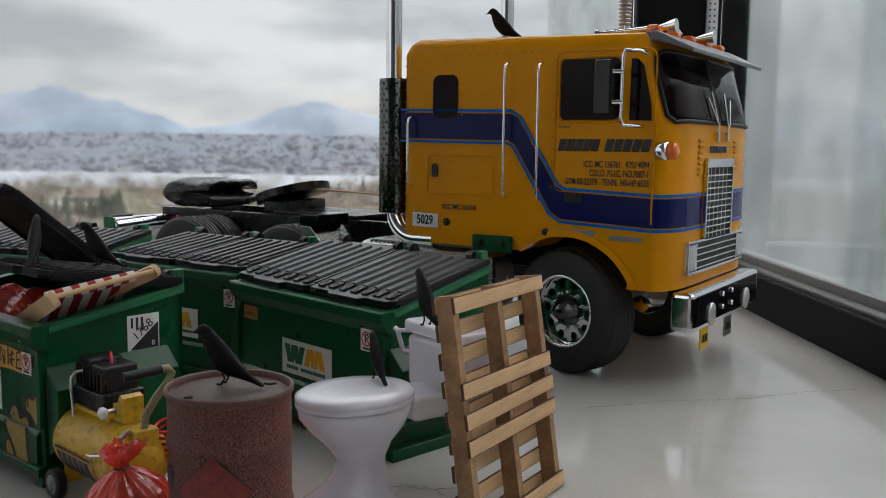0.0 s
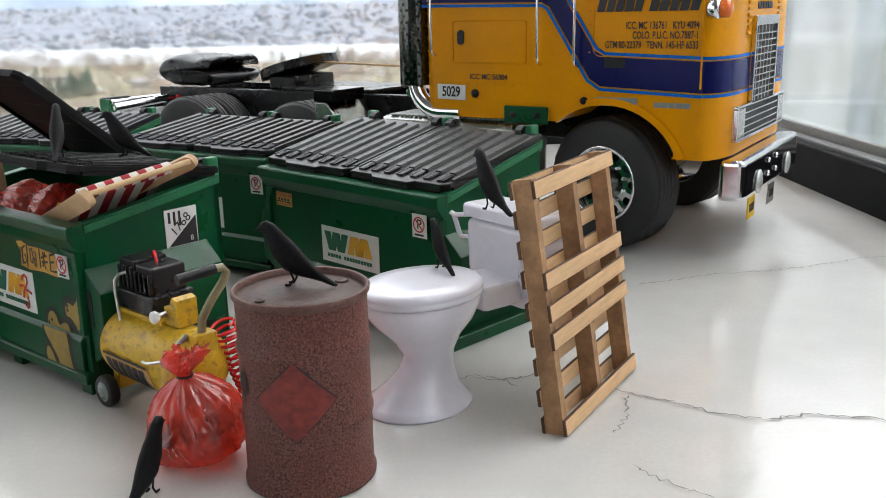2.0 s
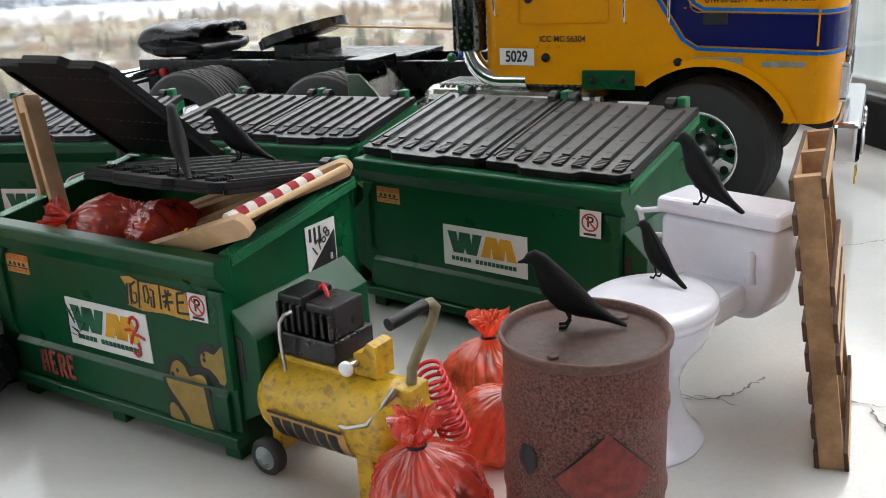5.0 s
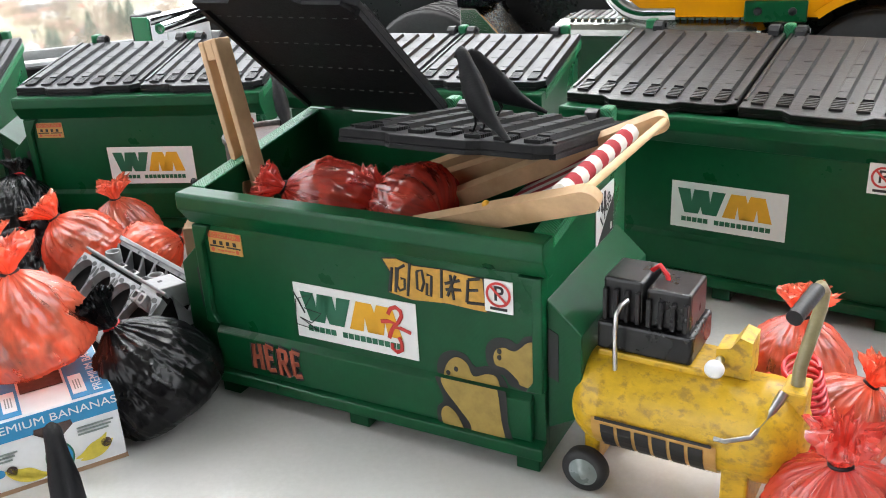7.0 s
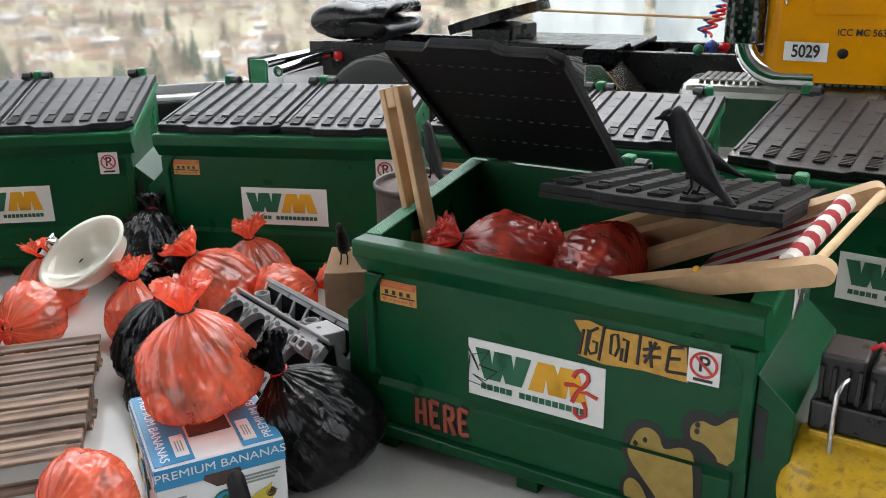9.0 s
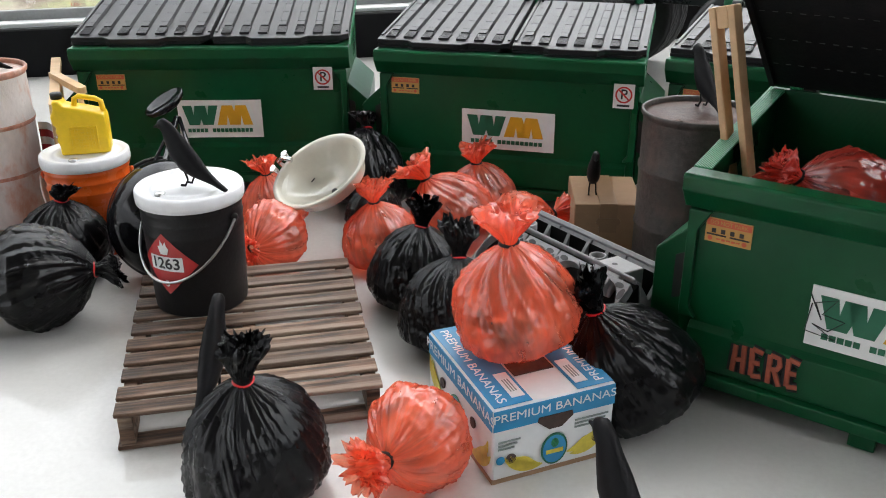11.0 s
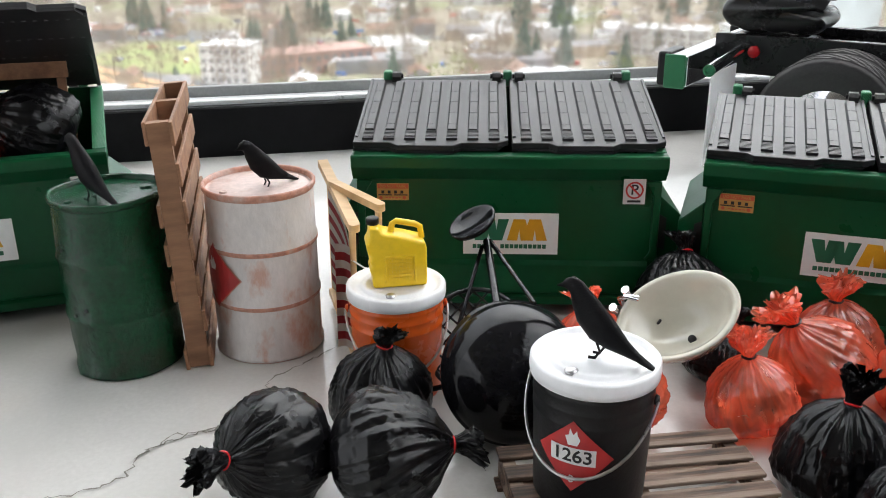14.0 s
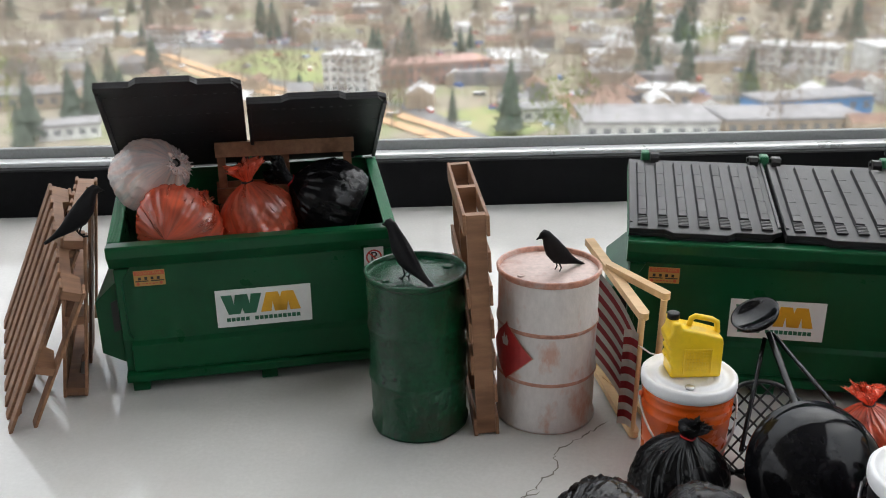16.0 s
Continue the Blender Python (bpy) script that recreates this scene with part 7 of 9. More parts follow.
def bag(name, x, y, z, R, tilt, heading, mat, seed, label, squash=0.92, contents=True, tuft=1.0, tie=None, fine=1.0):
    """A tied plastic bag: a round crumpled body pleated towards the neck, and a ruffled top. tilt leans the neck over towards heading."""
    rnd = random.Random(seed)
    seg, rows = int(132 * fine), int(60 * fine)
    turn = pose(0, 0, 0, 0, tilt, 0)
    ox, oy, oz = seed * 3.1, seed * 1.7, seed * 0.9
    off = Vector((ox, oy, oz))
    fv = [0, 0.02, 0.05, 0.13, 0.24, 0.38, 0.52, 0.66, 0.78, 0.88, 0.95, 1.0]
    fr = [0.05, 0.46, 0.76, 0.97, 1.03, 1.02, 0.97, 0.88, 0.73, 0.53, 0.33, 0.14] if contents else [0.04, 0.42, 0.70, 0.93, 1.01, 1.0, 0.95, 0.86, 0.71, 0.51, 0.31, 0.14]
    if tilt > 65:
        fr = [0.03, 0.27, 0.46, 0.72, 0.91, 1.0, 0.98, 0.89, 0.74, 0.54, 0.32, 0.14]
    lean = rnd.uniform(0.6, 1.4)
    rise = 1.74 if contents else 1.80 + 0.14 * (tilt > 65)

    def spot(phi, v):
        r = R * float(np.interp(v, fv, fr))
        c, s = math.cos(phi), math.sin(phi)
        up = max(0.0, v - 0.25) / 0.75
        # long pleats that run into the neck
        w = phi + 0.5 * lean * v
        cw, sw = math.cos(w), math.sin(w)
        pleat = (ridge(cw * 4.5 + ox, sw * 4.5 + oy, v * 0.9) - 0.5) * (0.035 + 0.12 * up ** 2.0) + (ridge(cw * 10 + oy, sw * 10 + ox, v * 1.6) - 0.5) * (0.024 + 0.10 * up ** 2.0) + (ridge(cw * 19 + oz, sw * 19 + oy, v * 2.5) - 0.5) * 0.012
        # slack belly: short slanting creases
        belly = math.exp(-((v - 0.42) / 0.32) ** 2)
        crumple = (ridge(c * 2.2 + v * 2.0 + oz, s * 2.2 - v * 1.5, v * 2.4 + ox) - 0.5) * 0.045 + (ridge(c * 5 + v * 3 + oz, s * 5 - v * 2 + ox, v * 4.5) - 0.5) * 0.030 + (ridge(c * 9 - v * 4 + ox, s * 9 + v * 3 + oy, v * 8) - 0.5) * 0.020
        p = Vector((r * c, r * s, R * (-0.90 + rise * v)))
        lump = noise.noise(p / R * 1.2 + off) * 0.10 + noise.noise(p / R * 2.6 + off) * 0.035
        k = 1 + lump * (1 - 0.6 * up) + pleat + crumple * (0.35 + 0.65 * belly) * (0.8 if contents else 0.40)
        return Vector((p.x * k, p.y * k, p.z * (1 + lump * 0.5)))
    bm = B()
    rings = [[spot(2 * math.pi * i / seg, v / rows) for i in range(seg)] for v in range(rows + 1)]
    neck_z = sum((p.z for p in rings[-1]), 0.0) / seg
    low = -R * squash
    body = []
    for ring in rings:
        out = []
        for p in ring:
            w = turn @ p
            if w.z < low:
                w.z = low + (w.z - low) * 0.06
            out.append(bm.verts.new(w))
        body.append(out)
    ring_uv, rise_uv = uv_pair(bm)
    for v, (a, b) in enumerate(zip(body, body[1:])):
        for i in range(seg):
            f = bm.faces.new((a[i], a[(i + 1) % seg], b[(i + 1) % seg], b[i]))
            f.smooth = True
            for loop, (du, dv) in zip(f.loops, ((0, 0), (1, 0), (1, 1), (0, 1))):
                w = 2 * math.pi * (i + du) / seg + 0.4 * lean * (v + dv) / rows
                loop[ring_uv].uv, loop[rise_uv].uv = (math.cos(w), math.sin(w)), ((v + dv) / rows + seed * 3.7, 0)
    bm.faces.new(body[0][::-1])
    g = thing(name, at(x, y, z + R * squash, 0, 0, heading), label, "rubbish bag", "tied rubbish bags")
    part("sack", bm, mat, g)
    # ruffled top above the neck: two crumpled frills, one in the other
    nr = R * 0.15
    bm = B()
    ring_uv, rise_uv = uv_pair(bm)
    bend = rnd.uniform(0, 6.28)
    half = seg // 2
    for layer, (wide, tall) in enumerate(((1.0, 1.0), (0.55, 0.92))):
        tops = []
        lx, ly = ox + layer * 5, oy + layer * 9
        for k in range(15):
            t = k / 14
            ring = []
            flare = float(np.interp(t, (0, 0.15, 0.45, 0.75, 1.0), (0.85, 1.05, 2.1, 2.8, 2.7) if contents else (0.85, 0.95, 1.5, 2.0, 1.8)))
            for i in range(half):
                phi = 2 * math.pi * i / half
                c, s = math.cos(phi), math.sin(phi)
                fold = ridge(c * 3.2 + lx, s * 3.2 + oz, t * 0.9 + ly) - 0.45
                small = ridge(c * 7.0 + oz, s * 7.0 + lx, t * 3.0 + ly) - 0.5
                fl = nr * (0.85 + (flare - 0.85) * wide * (0.55 + 0.45 * tuft)) * (1 + t * (0.65 * fold + 0.36 * small))
                hh = neck_z + (t - 0.12 * t ** 3) * R * (0.60 if contents else 0.70) * tuft * tall * (1 + 0.32 * t * noise.noise(Vector((c * 1.5 + lx, s * 1.5, ly))) + 0.20 * t * small)
                q = Vector((fl * c + t * t * R * 0.16 * math.cos(bend), fl * s + t * t * R * 0.16 * math.sin(bend), hh))
                ring.append(bm.verts.new(turn @ q))
            tops.append(ring)
        for k, (a, b) in enumerate(zip(tops, tops[1:])):
            for i in range(half):
                f = bm.faces.new((a[i], a[(i + 1) % half], b[(i + 1) % half], b[i]))
                f.smooth = True
                for loop, (du, dv) in zip(f.loops, ((0, 0), (1, 0), (1, 1), (0, 1))):
                    w = 2 * math.pi * (i + du) / half + 0.4 * lean
                    loop[ring_uv].uv, loop[rise_uv].uv = (math.cos(w), math.sin(w)), (1.0 + (k + dv) / 28 + seed * 3.7, 0)
    part("tuft", bm, mat, g)
    bm = B()
    tube(bm, [turn @ Vector((nr * 0.92 * math.cos(a), nr * 0.92 * math.sin(a), neck_z + 0.02 * R * math.sin(2 * a))) for a in [j * 2 * math.pi / 20 for j in range(20)]], R * (0.035 if contents else 0.020), 6, closed=True)
    part("tie", bm, tie or BLACK, g)
    if contents:
        for k in range(22):
            bm = B()
            s = R * rnd.uniform(0.18, 0.38)
            low_v, ph = rnd.uniform(0.05, 0.62), rnd.uniform(0, 6.28)
            d = spot(ph, low_v) * rnd.uniform(0.80, 0.88)
            out = d.normalized()
            side = out.cross(Vector((rnd.uniform(-1, 1), rnd.uniform(-1, 1), rnd.uniform(-1, 1)))).normalized()
            flat = Matrix((side, out.cross(side), out)).transposed().to_4x4()
            flat.translation = d
            h = s * rnd.uniform(0.5, 1.0)
            prism(bm, [(-s, -h), (s * rnd.uniform(0.5, 1), -h * rnd.uniform(0.6, 1)), (s, h * rnd.uniform(0.4, 1)), (-s * rnd.uniform(0.3, 1), h)], -s * 0.12, 0.0, "z", turn @ flat)
            for v in bm.verts:
                v.co.z = max(v.co.z, low * 0.95)
                if v.co.length > d.length:
                    v.co *= d.length / v.co.length
            part("waste", bm, (TRASHDARK if low_v > 0.30 and k % 2 else (TRASHPINK, TRASHTAN, TRASHPINK)[k % 3]), g)
    return g


RED_L, BLACK_L = "translucent red plastic bag of rubbish tied at the neck", "crinkled glossy black plastic bag tied at the neck"


def red_bag(x, y, R, seed, tilt=0, heading=0, z=0.0, mat=None, label=RED_L, squash=0.92, tuft=1.0):
    return bag("rubbish_bag", x, y, z, R, tilt, heading, mat or BAGRED, seed, label, squash, True, tuft)


def black_bag(x, y, R, seed, tilt=0, heading=0, z=0.0, squash=0.9, tuft=1.0, label=BLACK_L):
    return bag("rubbish_bag", x, y, z, R, tilt, heading, BAGBLACK, seed, label, squash, False, tuft * 0.95, HOSE)


red_bag(-0.0570, 0.4530, 0.0200, 11, 8, 200, mat=BAGDARKRED, tuft=0.85, label="translucent dark red plastic bag of rubbish beside the drum")
red_bag(-0.0240, 0.5330, 0.0190, 12, 6, 60)
red_bag(-0.0250, 0.5000, 0.0160, 13, 25, 330)
red_bag(-0.3420, 0.7070, 0.0175, 14, 10, 150)
red_bag(-0.3100, 0.7300, 0.0205, 15, 35, 165)
red_bag(-0.2915, 0.7560, 0.0185, 16, 8, 170)
red_bag(-0.2720, 0.7170, 0.0180, 17, 75, 20, squash=0.75)
red_bag(-0.3930, 0.7010, 0.0172, 18, 84, 250, squash=0.9, tuft=0.5)
red_bag(-0.3990, 0.7530, 0.0165, 28, 10, 150)
red_bag(-0.2925, 0.5800, 0.0208, 19, 8, 150, z=0.0275)
red_bag(-0.3260, 0.5460, 0.0172, 20, 85, 235, squash=0.85)
black_bag(-0.3240, 0.6630, 0.0205, 21, 6, 20)
black_bag(-0.3100, 0.6280, 0.0210, 22, 10, 60)
black_bag(-0.4865, 0.7030, 0.0208, 23, 4, 10, squash=0.8, tuft=0.5)
black_bag(-0.4800, 0.6550, 0.0220, 24, 84, 4, tuft=0.75)
black_bag(-0.5190, 0.6560, 0.0212, 25, 72, 232, tuft=0.8)
black_bag(-0.3530, 0.7860, 0.0235, 26, 25, 80, tuft=0.6)
black_bag(-0.3735, 0.5415, 0.0218, 27, 5, 160, tuft=0.95)
black_bag(-0.2545, 0.5790, 0.0232, 29, 30, 168, tuft=1.0)
black_bag(-0.3450, 0.7400, 0.0150, 30, 30, 40)


def inside(dump_x, dump_y, turn, lx, ly):
    c, s = math.cos(radians(turn)), math.sin(radians(turn))
    return dump_x + lx * c - ly * s, dump_y + lx * s + ly * c


# in the graffiti dumpster
DEEP = "translucent dark red plastic bag of rubbish lying in the dumpster"
for lx, ly, R, zz, seed, tilt, hd in ((-0.026, 0.027, 0.0185, 0.056, 31, 62, 176), (0.012, 0.027, 0.0175, 0.060, 32, 80, 128)):
    px, py = inside(-0.180, 0.556, -37.3, lx, ly)
    red_bag(px, py, R, seed, tilt, hd, zz, BAGDARKRED, DEEP)
for lx, ly, R, zz, seed in ((-0.041, 0.038, 0.020, 0.0095, 33), (-0.002, 0.038, 0.020, 0.0095, 34), (0.042, 0.038, 0.020, 0.0095, 35)):
    px, py = inside(-0.180, 0.556, -37.3, lx, ly)
    black_bag(px, py, R, seed, 60, 40 * seed, zz, label="black plastic bag at the bottom of the dumpster")
# in the open dumpster by the window
for lx, ly, R, zz, seed, tilt, hd, mat, lab in ((-0.052, 0.044, 0.0200, 0.089, 36, 62, -40, BAGWHITE, "clear whitish plastic bag over red waste"), (-0.040, 0.020, 0.0225, 0.064, 37, 85, 70, None, RED_L), (0.000, 0.030, 0.0205, 0.067, 38, 14, 150, None, RED_L)):
    px, py = inside(-0.699, 0.7875, 21.6, lx, ly)
    red_bag(px, py, R, seed, tilt, hd + 21.6, zz, mat, lab, tuft=0.35 if mat else 1.0)
px, py = inside(-0.699, 0.7875, 21.6, 0.038, 0.034)
black_bag(px, py, 0.0235, 39, 60, 196, 0.069)
for lx, seed in ((-0.046, 40), (-0.002, 41), (0.040, 42)):
    px, py = inside(-0.699, 0.7875, 21.6, lx, 0.034)
    black_bag(px, py, 0.0240, seed, 60, 30 * seed, 0.0095, label="black plastic bag at the bottom of the dumpster")
px, py = inside(-0.699, 0.7875, 21.6, 0.018, 0.062)
pallet(axes((px, py, 0.080), (math.cos(radians(21.6)), math.sin(radians(21.6)), 0), (-0.03, 0.07, 1)), 0.078, 0.0760, 0.0090, 5, 4, BROWNWOOD, BROWNWOOD, "small dark brown pallet standing in the dumpster", board=0.0085)


# ---- toilet ----
toilet = thing("toilet", at(0.0340, 0.5040, 0, 0, 0, -52), "white plastic model toilet with tank and closed seat", "toilet")
toilet.scale = (1, 1, 0.955)


def oval(bm, prof, seg=48):
    """Rings of (z, half width, half length, shift back)."""
    rings = []
    for z, a, b, sh in prof:
        rings.append([bm.verts.new((a * math.cos(t), b * math.sin(t) + sh, z)) for t in [2 * math.pi * i / seg for i in range(seg)]])
    for p, q in zip(rings, rings[1:]):
        for i in range(seg):
            f = bm.faces.new((p[i], p[(i + 1) % seg], q[(i + 1) % seg], q[i]))
            f.smooth = True
    bm.faces.new(rings[0][::-1])
    bm.faces.new(rings[-1])
    return bm


bm = B()
oval(bm, [(0.0, 0.0230, 0.0262, -0.004), (0.0014, 0.0233, 0.0265, -0.004), (0.0035, 0.0205, 0.0235, -0.0035), (0.010, 0.0150, 0.0175, -0.001), (0.018, 0.0106, 0.0135, 0.002), (0.025, 0.0098, 0.0126, 0.003), (0.033, 0.0130, 0.0170, 0.002), (0.041, 0.0188, 0.0240, 0.001), (0.048, 0.0222, 0.0280, 0.0), (0.052, 0.0228, 0.0287, 0.0), (0.0532, 0.0222, 0.0280, 0.0)])
part("bowl", bm, WHITEPL, toilet)
bm = B()
oval(bm, [(0.0532, 0.0225, 0.0285, 0.0), (0.0538, 0.0236, 0.0298, 0.0), (0.0556, 0.0238, 0.0300, 0.0), (0.0562, 0.0232, 0.0294, 0.0), (0.0568, 0.0238, 0.0300, 0.0), (0.0592, 0.0236, 0.0298, 0.0), (0.0606, 0.0215, 0.0272, 0.0), (0.0611, 0.0150, 0.0200, 0.0)])
part("seat", bm, WHITEPL, toilet)
bm = B()
box(bm, -0.0150, 0.0150, 0.0240, 0.0580, 0.0420, 0.0545, 0.003, seg=3)
part("bracket", bm, WHITEPL, toilet)
bm = B()
lo, hi, fs = prism(bm, [(-0.0150, 0.0385), (0.0150, 0.0385), (0.0200, 0.0405), (0.0232, 0.0450), (0.0250, 0.0530), (0.0256, 0.0640), (0.0258, 0.0788), (-0.0258, 0.0788), (-0.0256, 0.0640), (-0.0250, 0.0530), (-0.0232, 0.0450), (-0.0200, 0.0405)], 0.0455, 0.0690, "y")
bmesh.ops.bevel(bm, geom=list({e for v in lo + hi for e in v.link_edges}), offset=0.0035, segments=3, profile=0.5, affect="EDGES")
part("tank", smooth(bm), WHITEPL, toilet)
bm = B()
box(bm, -0.0272, 0.0272, 0.0444, 0.0702, 0.0792, 0.0868, 0.0024, seg=3)
part("tank_lid", bm, WHITEPL, toilet)
bm = B()
tube(bm, [(-0.0255, 0.0520, 0.0668), (-0.0345, 0.0500, 0.0660), (-0.0352, 0.0495, 0.0672), (-0.0362, 0.0470, 0.0770), (-0.0368, 0.0468, 0.0784), (-0.0382, 0.0462, 0.0792)], 0.0013, 8)
tube(bm, [(-0.0362, 0.0470, 0.0778), (-0.0265, 0.0515, 0.0792)], 0.0013, 8)
part("flush_lever", bm, WHITEPL, toilet)
bm = B()
oval(bm, [(0, 0.0026, 0.0010, 0), (0.004, 0.0017, 0.0020, 0.0), (0.012, 0.0015, 0.0022, 0.0), (0.0138, 0.0007, 0.0010, 0)], 14)
bmesh.ops.transform(bm, matrix=Matrix.Translation((0.0170, 0.0450, 0.056)), verts=bm.verts)
part("lever_boss", bm, WHITEPL, toilet)

# ---- compressor ----
comp = thing("air_compressor", at(-0.0825, 0.4965, 0, 0, 0, -40), "worn yellow model air compressor with a black motor", "compressor")
R, L, ZC = 0.0160, 0.0365, 0.0280
AX = Matrix.Translation((0, 0, ZC)) @ pose(0, 0, 0, 0, 90, 0)
bm = B()
prof = [(0.0004, -L)] + [(R * math.sin(radians(a)), -L + 0.012 - 0.012 * math.cos(radians(a))) for a in (12, 25, 40, 55, 70, 82)] + [(R, -L + 0.013), (R, -L + 0.014), (R * 0.985, -L + 0.0145), (R * 0.985, L - 0.0145), (R, L - 0.014), (R, L - 0.013)] + [(R * math.sin(radians(a)), L - 0.012 + 0.012 * math.cos(radians(a))) for a in (82, 70, 55, 40, 25, 12)] + [(0.0004, L)]
lathe(bm, prof, 44, AX)
part("tank", bm, COMPRESSOR, comp)
# name band on the tank, logo left as plain bars
bm = B()
rows = []
for i in range(9):
    a = radians(-172 + i * 8.5) - radians(8)
    rows.append([bm.verts.new((x, (R + 0.0003) * math.cos(a + math.pi / 2 * 0 + 0.0) * 1.0, ZC + (R + 0.0003) * math.sin(a))) for x in (-0.0245, 0.0135)])
for p, q in zip(rows, rows[1:]):
    bm.faces.new((p[0], p[1], q[1], q[0]))
band = part("name_band", bm, STICKERTAN, comp, "orange name band with dark bars")
bm = B()
for k in range(6):
    x0 = -0.0215 + k * 0.0054
    prev = None
    for i in range(5):
        a = radians(-166 + i * 10) - radians(8)
        pr = [bm.verts.new((x, (R + 0.0006) * math.cos(a), ZC + (R + 0.0006) * math.sin(a))) for x in (x0, x0 + 0.0043)]
        if prev:
            bm.faces.new((prev[0], prev[1], pr[1], pr[0]))
        prev = pr
for a0 in (-174, -116):
    prev = None
    for i in range(2):
        a = radians(a0 + i * 4) - radians(8)
        pr = [bm.verts.new((x, (R + 0.0006) * math.cos(a), ZC + (R + 0.0006) * math.sin(a))) for x in (-0.0232, 0.0122)]
        if prev:
            bm.faces.new((prev[0], prev[1], pr[1], pr[0]))
        prev = pr
part("logo_mark", bm, INKBLACK, band)
for s in (-1, 1):
    bm = B()
    lathe(bm, [(0.0042, -0.0024), (0.0066, -0.0026), (0.0074, -0.0016), (0.0074, 0.0016), (0.0066, 0.0026), (0.0042, 0.0024)], 30, Matrix.Translation((-0.0265, s * 0.0150, 0.0074)) @ pose(0, 0, 0, 90, 0, 0))
    wh = part("wheel", bm, RUBBER, comp)
    bm = B()
    lathe(bm, [(0.0054, -0.0012), (0.0055, 0.0024), (0.0022, 0.0026), (0.0020, 0.0036), (0.0003, 0.0040)], 24, Matrix.Translation((-0.0265, s * 0.0150, 0.0074)) @ pose(0, 0, 0, 90 if s < 0 else -90, 0, 0))
    part("hub", bm, GREYPAD, wh)
bm = B()
tube(bm, [(-0.0265, -0.0150, 0.0074), (-0.0265, 0.0150, 0.0074)], 0.0012, 8)
box(bm, -0.0290, -0.0240, -0.010, 0.010, 0.0068, 0.0185, 0.0005, seg=1)
part("axle", bm, COMPRESSOR, comp)
bm = B()
box(bm, 0.0145, 0.0225, -0.0130, 0.0130, 0.0, 0.0200, 0.001)
part("foot", bm, COMPRESSOR, comp)
bm = B()
box(bm, -0.0270, 0.0080, -0.0085, 0.0085, ZC + R * 0.86, ZC + R + 0.0012, 0.0006)
part("motor_plate", bm, COMPRESSOR, comp, "", Matrix.Translation((0, 0.004, 0)))
bm = B()
box(bm, -0.0285, 0.0010, -0.0110, 0.0110, 0.0472, 0.0565, 0.0010)
motor = part("motor", bm, SATIN, comp, "black motor with finned blocks", Matrix.Translation((0.001, 0.0065, -0.0018)))
for x0, x1, top in ((-0.0275, -0.0150, 0.0705), (-0.0140, -0.0005, 0.0690)):
    bm = B()
    box(bm, x0, x1, -0.0085, 0.0085, 0.0564, top, 0.0010)
    blk = part("finned_block", bm, SATIN, motor)
    for k in range(4):
        xx = x0 + 0.0012 + k * (x1 - x0 - 0.0024) / 3
        part("fin", box(B(), xx - 0.0007, xx + 0.0007, -0.0102, -0.0084, 0.0570, top - 0.003, 0.0002, seg=1), SATIN, blk)
bm = B()
tube(bm, [(-0.0210, -0.0120, 0.0415), (-0.0210, -0.0130, 0.0560), (-0.0208, -0.0128, 0.0620), (-0.0200, -0.0110, 0.0645), (-0.0190, -0.0080, 0.0650)], 0.0008, 8)
part("copper_line", bm, STEEL, comp, "", Matrix.Translation((0.001, 0.0040, -0.0018)))
bm = B()
tube(bm, [(-0.0160, 0.002, 0.0700), (-0.0130, 0.001, 0.0728), (-0.0105, 0.0, 0.0705), (-0.0095, 0.0, 0.0670)], 0.0008, 8)
part("wire", bm, HOSE, comp, "", Matrix.Translation((0.001, 0.0065, -0.0018)))
bm = B()
prism(bm, [(0.0085, 0.0440), (0.0185, 0.0440), (0.0185, 0.0560), (0.0150, 0.0570), (0.0125, 0.0530), (0.0085, 0.0520)], -0.0070, 0.0030, "y")
part("regulator", bm, COMPRESSOR, comp, "", Matrix.Translation((0, 0.0045, 0)))
bm = B()
tube(bm, [(0.0100, -0.0070, 0.0490), (0.0095, -0.0115, 0.0486)], 0.0013, 10)
kn = part("knob_stem", bm, STEEL, comp, "", Matrix.Translation((0, 0.0045, 0)))
bm = B()
lathe(bm, [(0.0018, 0), (0.0028, 0.0012), (0.0028, 0.0026), (0.0018, 0.0034), (0.0003, 0.0036)], 18, Matrix.Translation((0.0097, -0.0110, 0.0487)) @ pose(0, 0, 0, 90, 0, 0))
part("knob", bm, WHITELID, kn)
bm = B()
box(bm, 0.0275, 0.0345, -0.0050, 0.0060, 0.0280, 0.0445, 0.0008)
part("handle_socket", bm, COMPRESSOR, comp)
bm = B()
tube(bm, [(0.0310, 0.0, 0.0400), (0.0312, 0.0010, 0.0500), (0.0325, 0.0055, 0.0575), (0.0335, 0.0115, 0.0645), (0.0335, 0.0135, 0.0685), (0.0328, 0.0120, 0.0705), (0.0320, 0.0080, 0.0705)], 0.0019, 10)
hd = part("handle", bm, OLIVE, comp, "bent olive push handle")
bm = B()
tube(bm, [(0.0322, 0.0090, 0.0705), (0.0295, -0.0080, 0.0690)], 0.0023, 12)
part("grip", bm, BLACK, hd)
bm = B()
tube(bm, [(0.0285, -0.0050, 0.0440), (0.0255, -0.0110, 0.0375), (0.0225, -0.0150, 0.0335), (0.0160, -0.0178, 0.0320), (0.0130, -0.0180, 0.0322)], [0.0014, 0.0014, 0.0008, 0.0007, 0.0007], 8)
part("drain_lever", bm, STEEL, comp)
bm = B()
pts = []
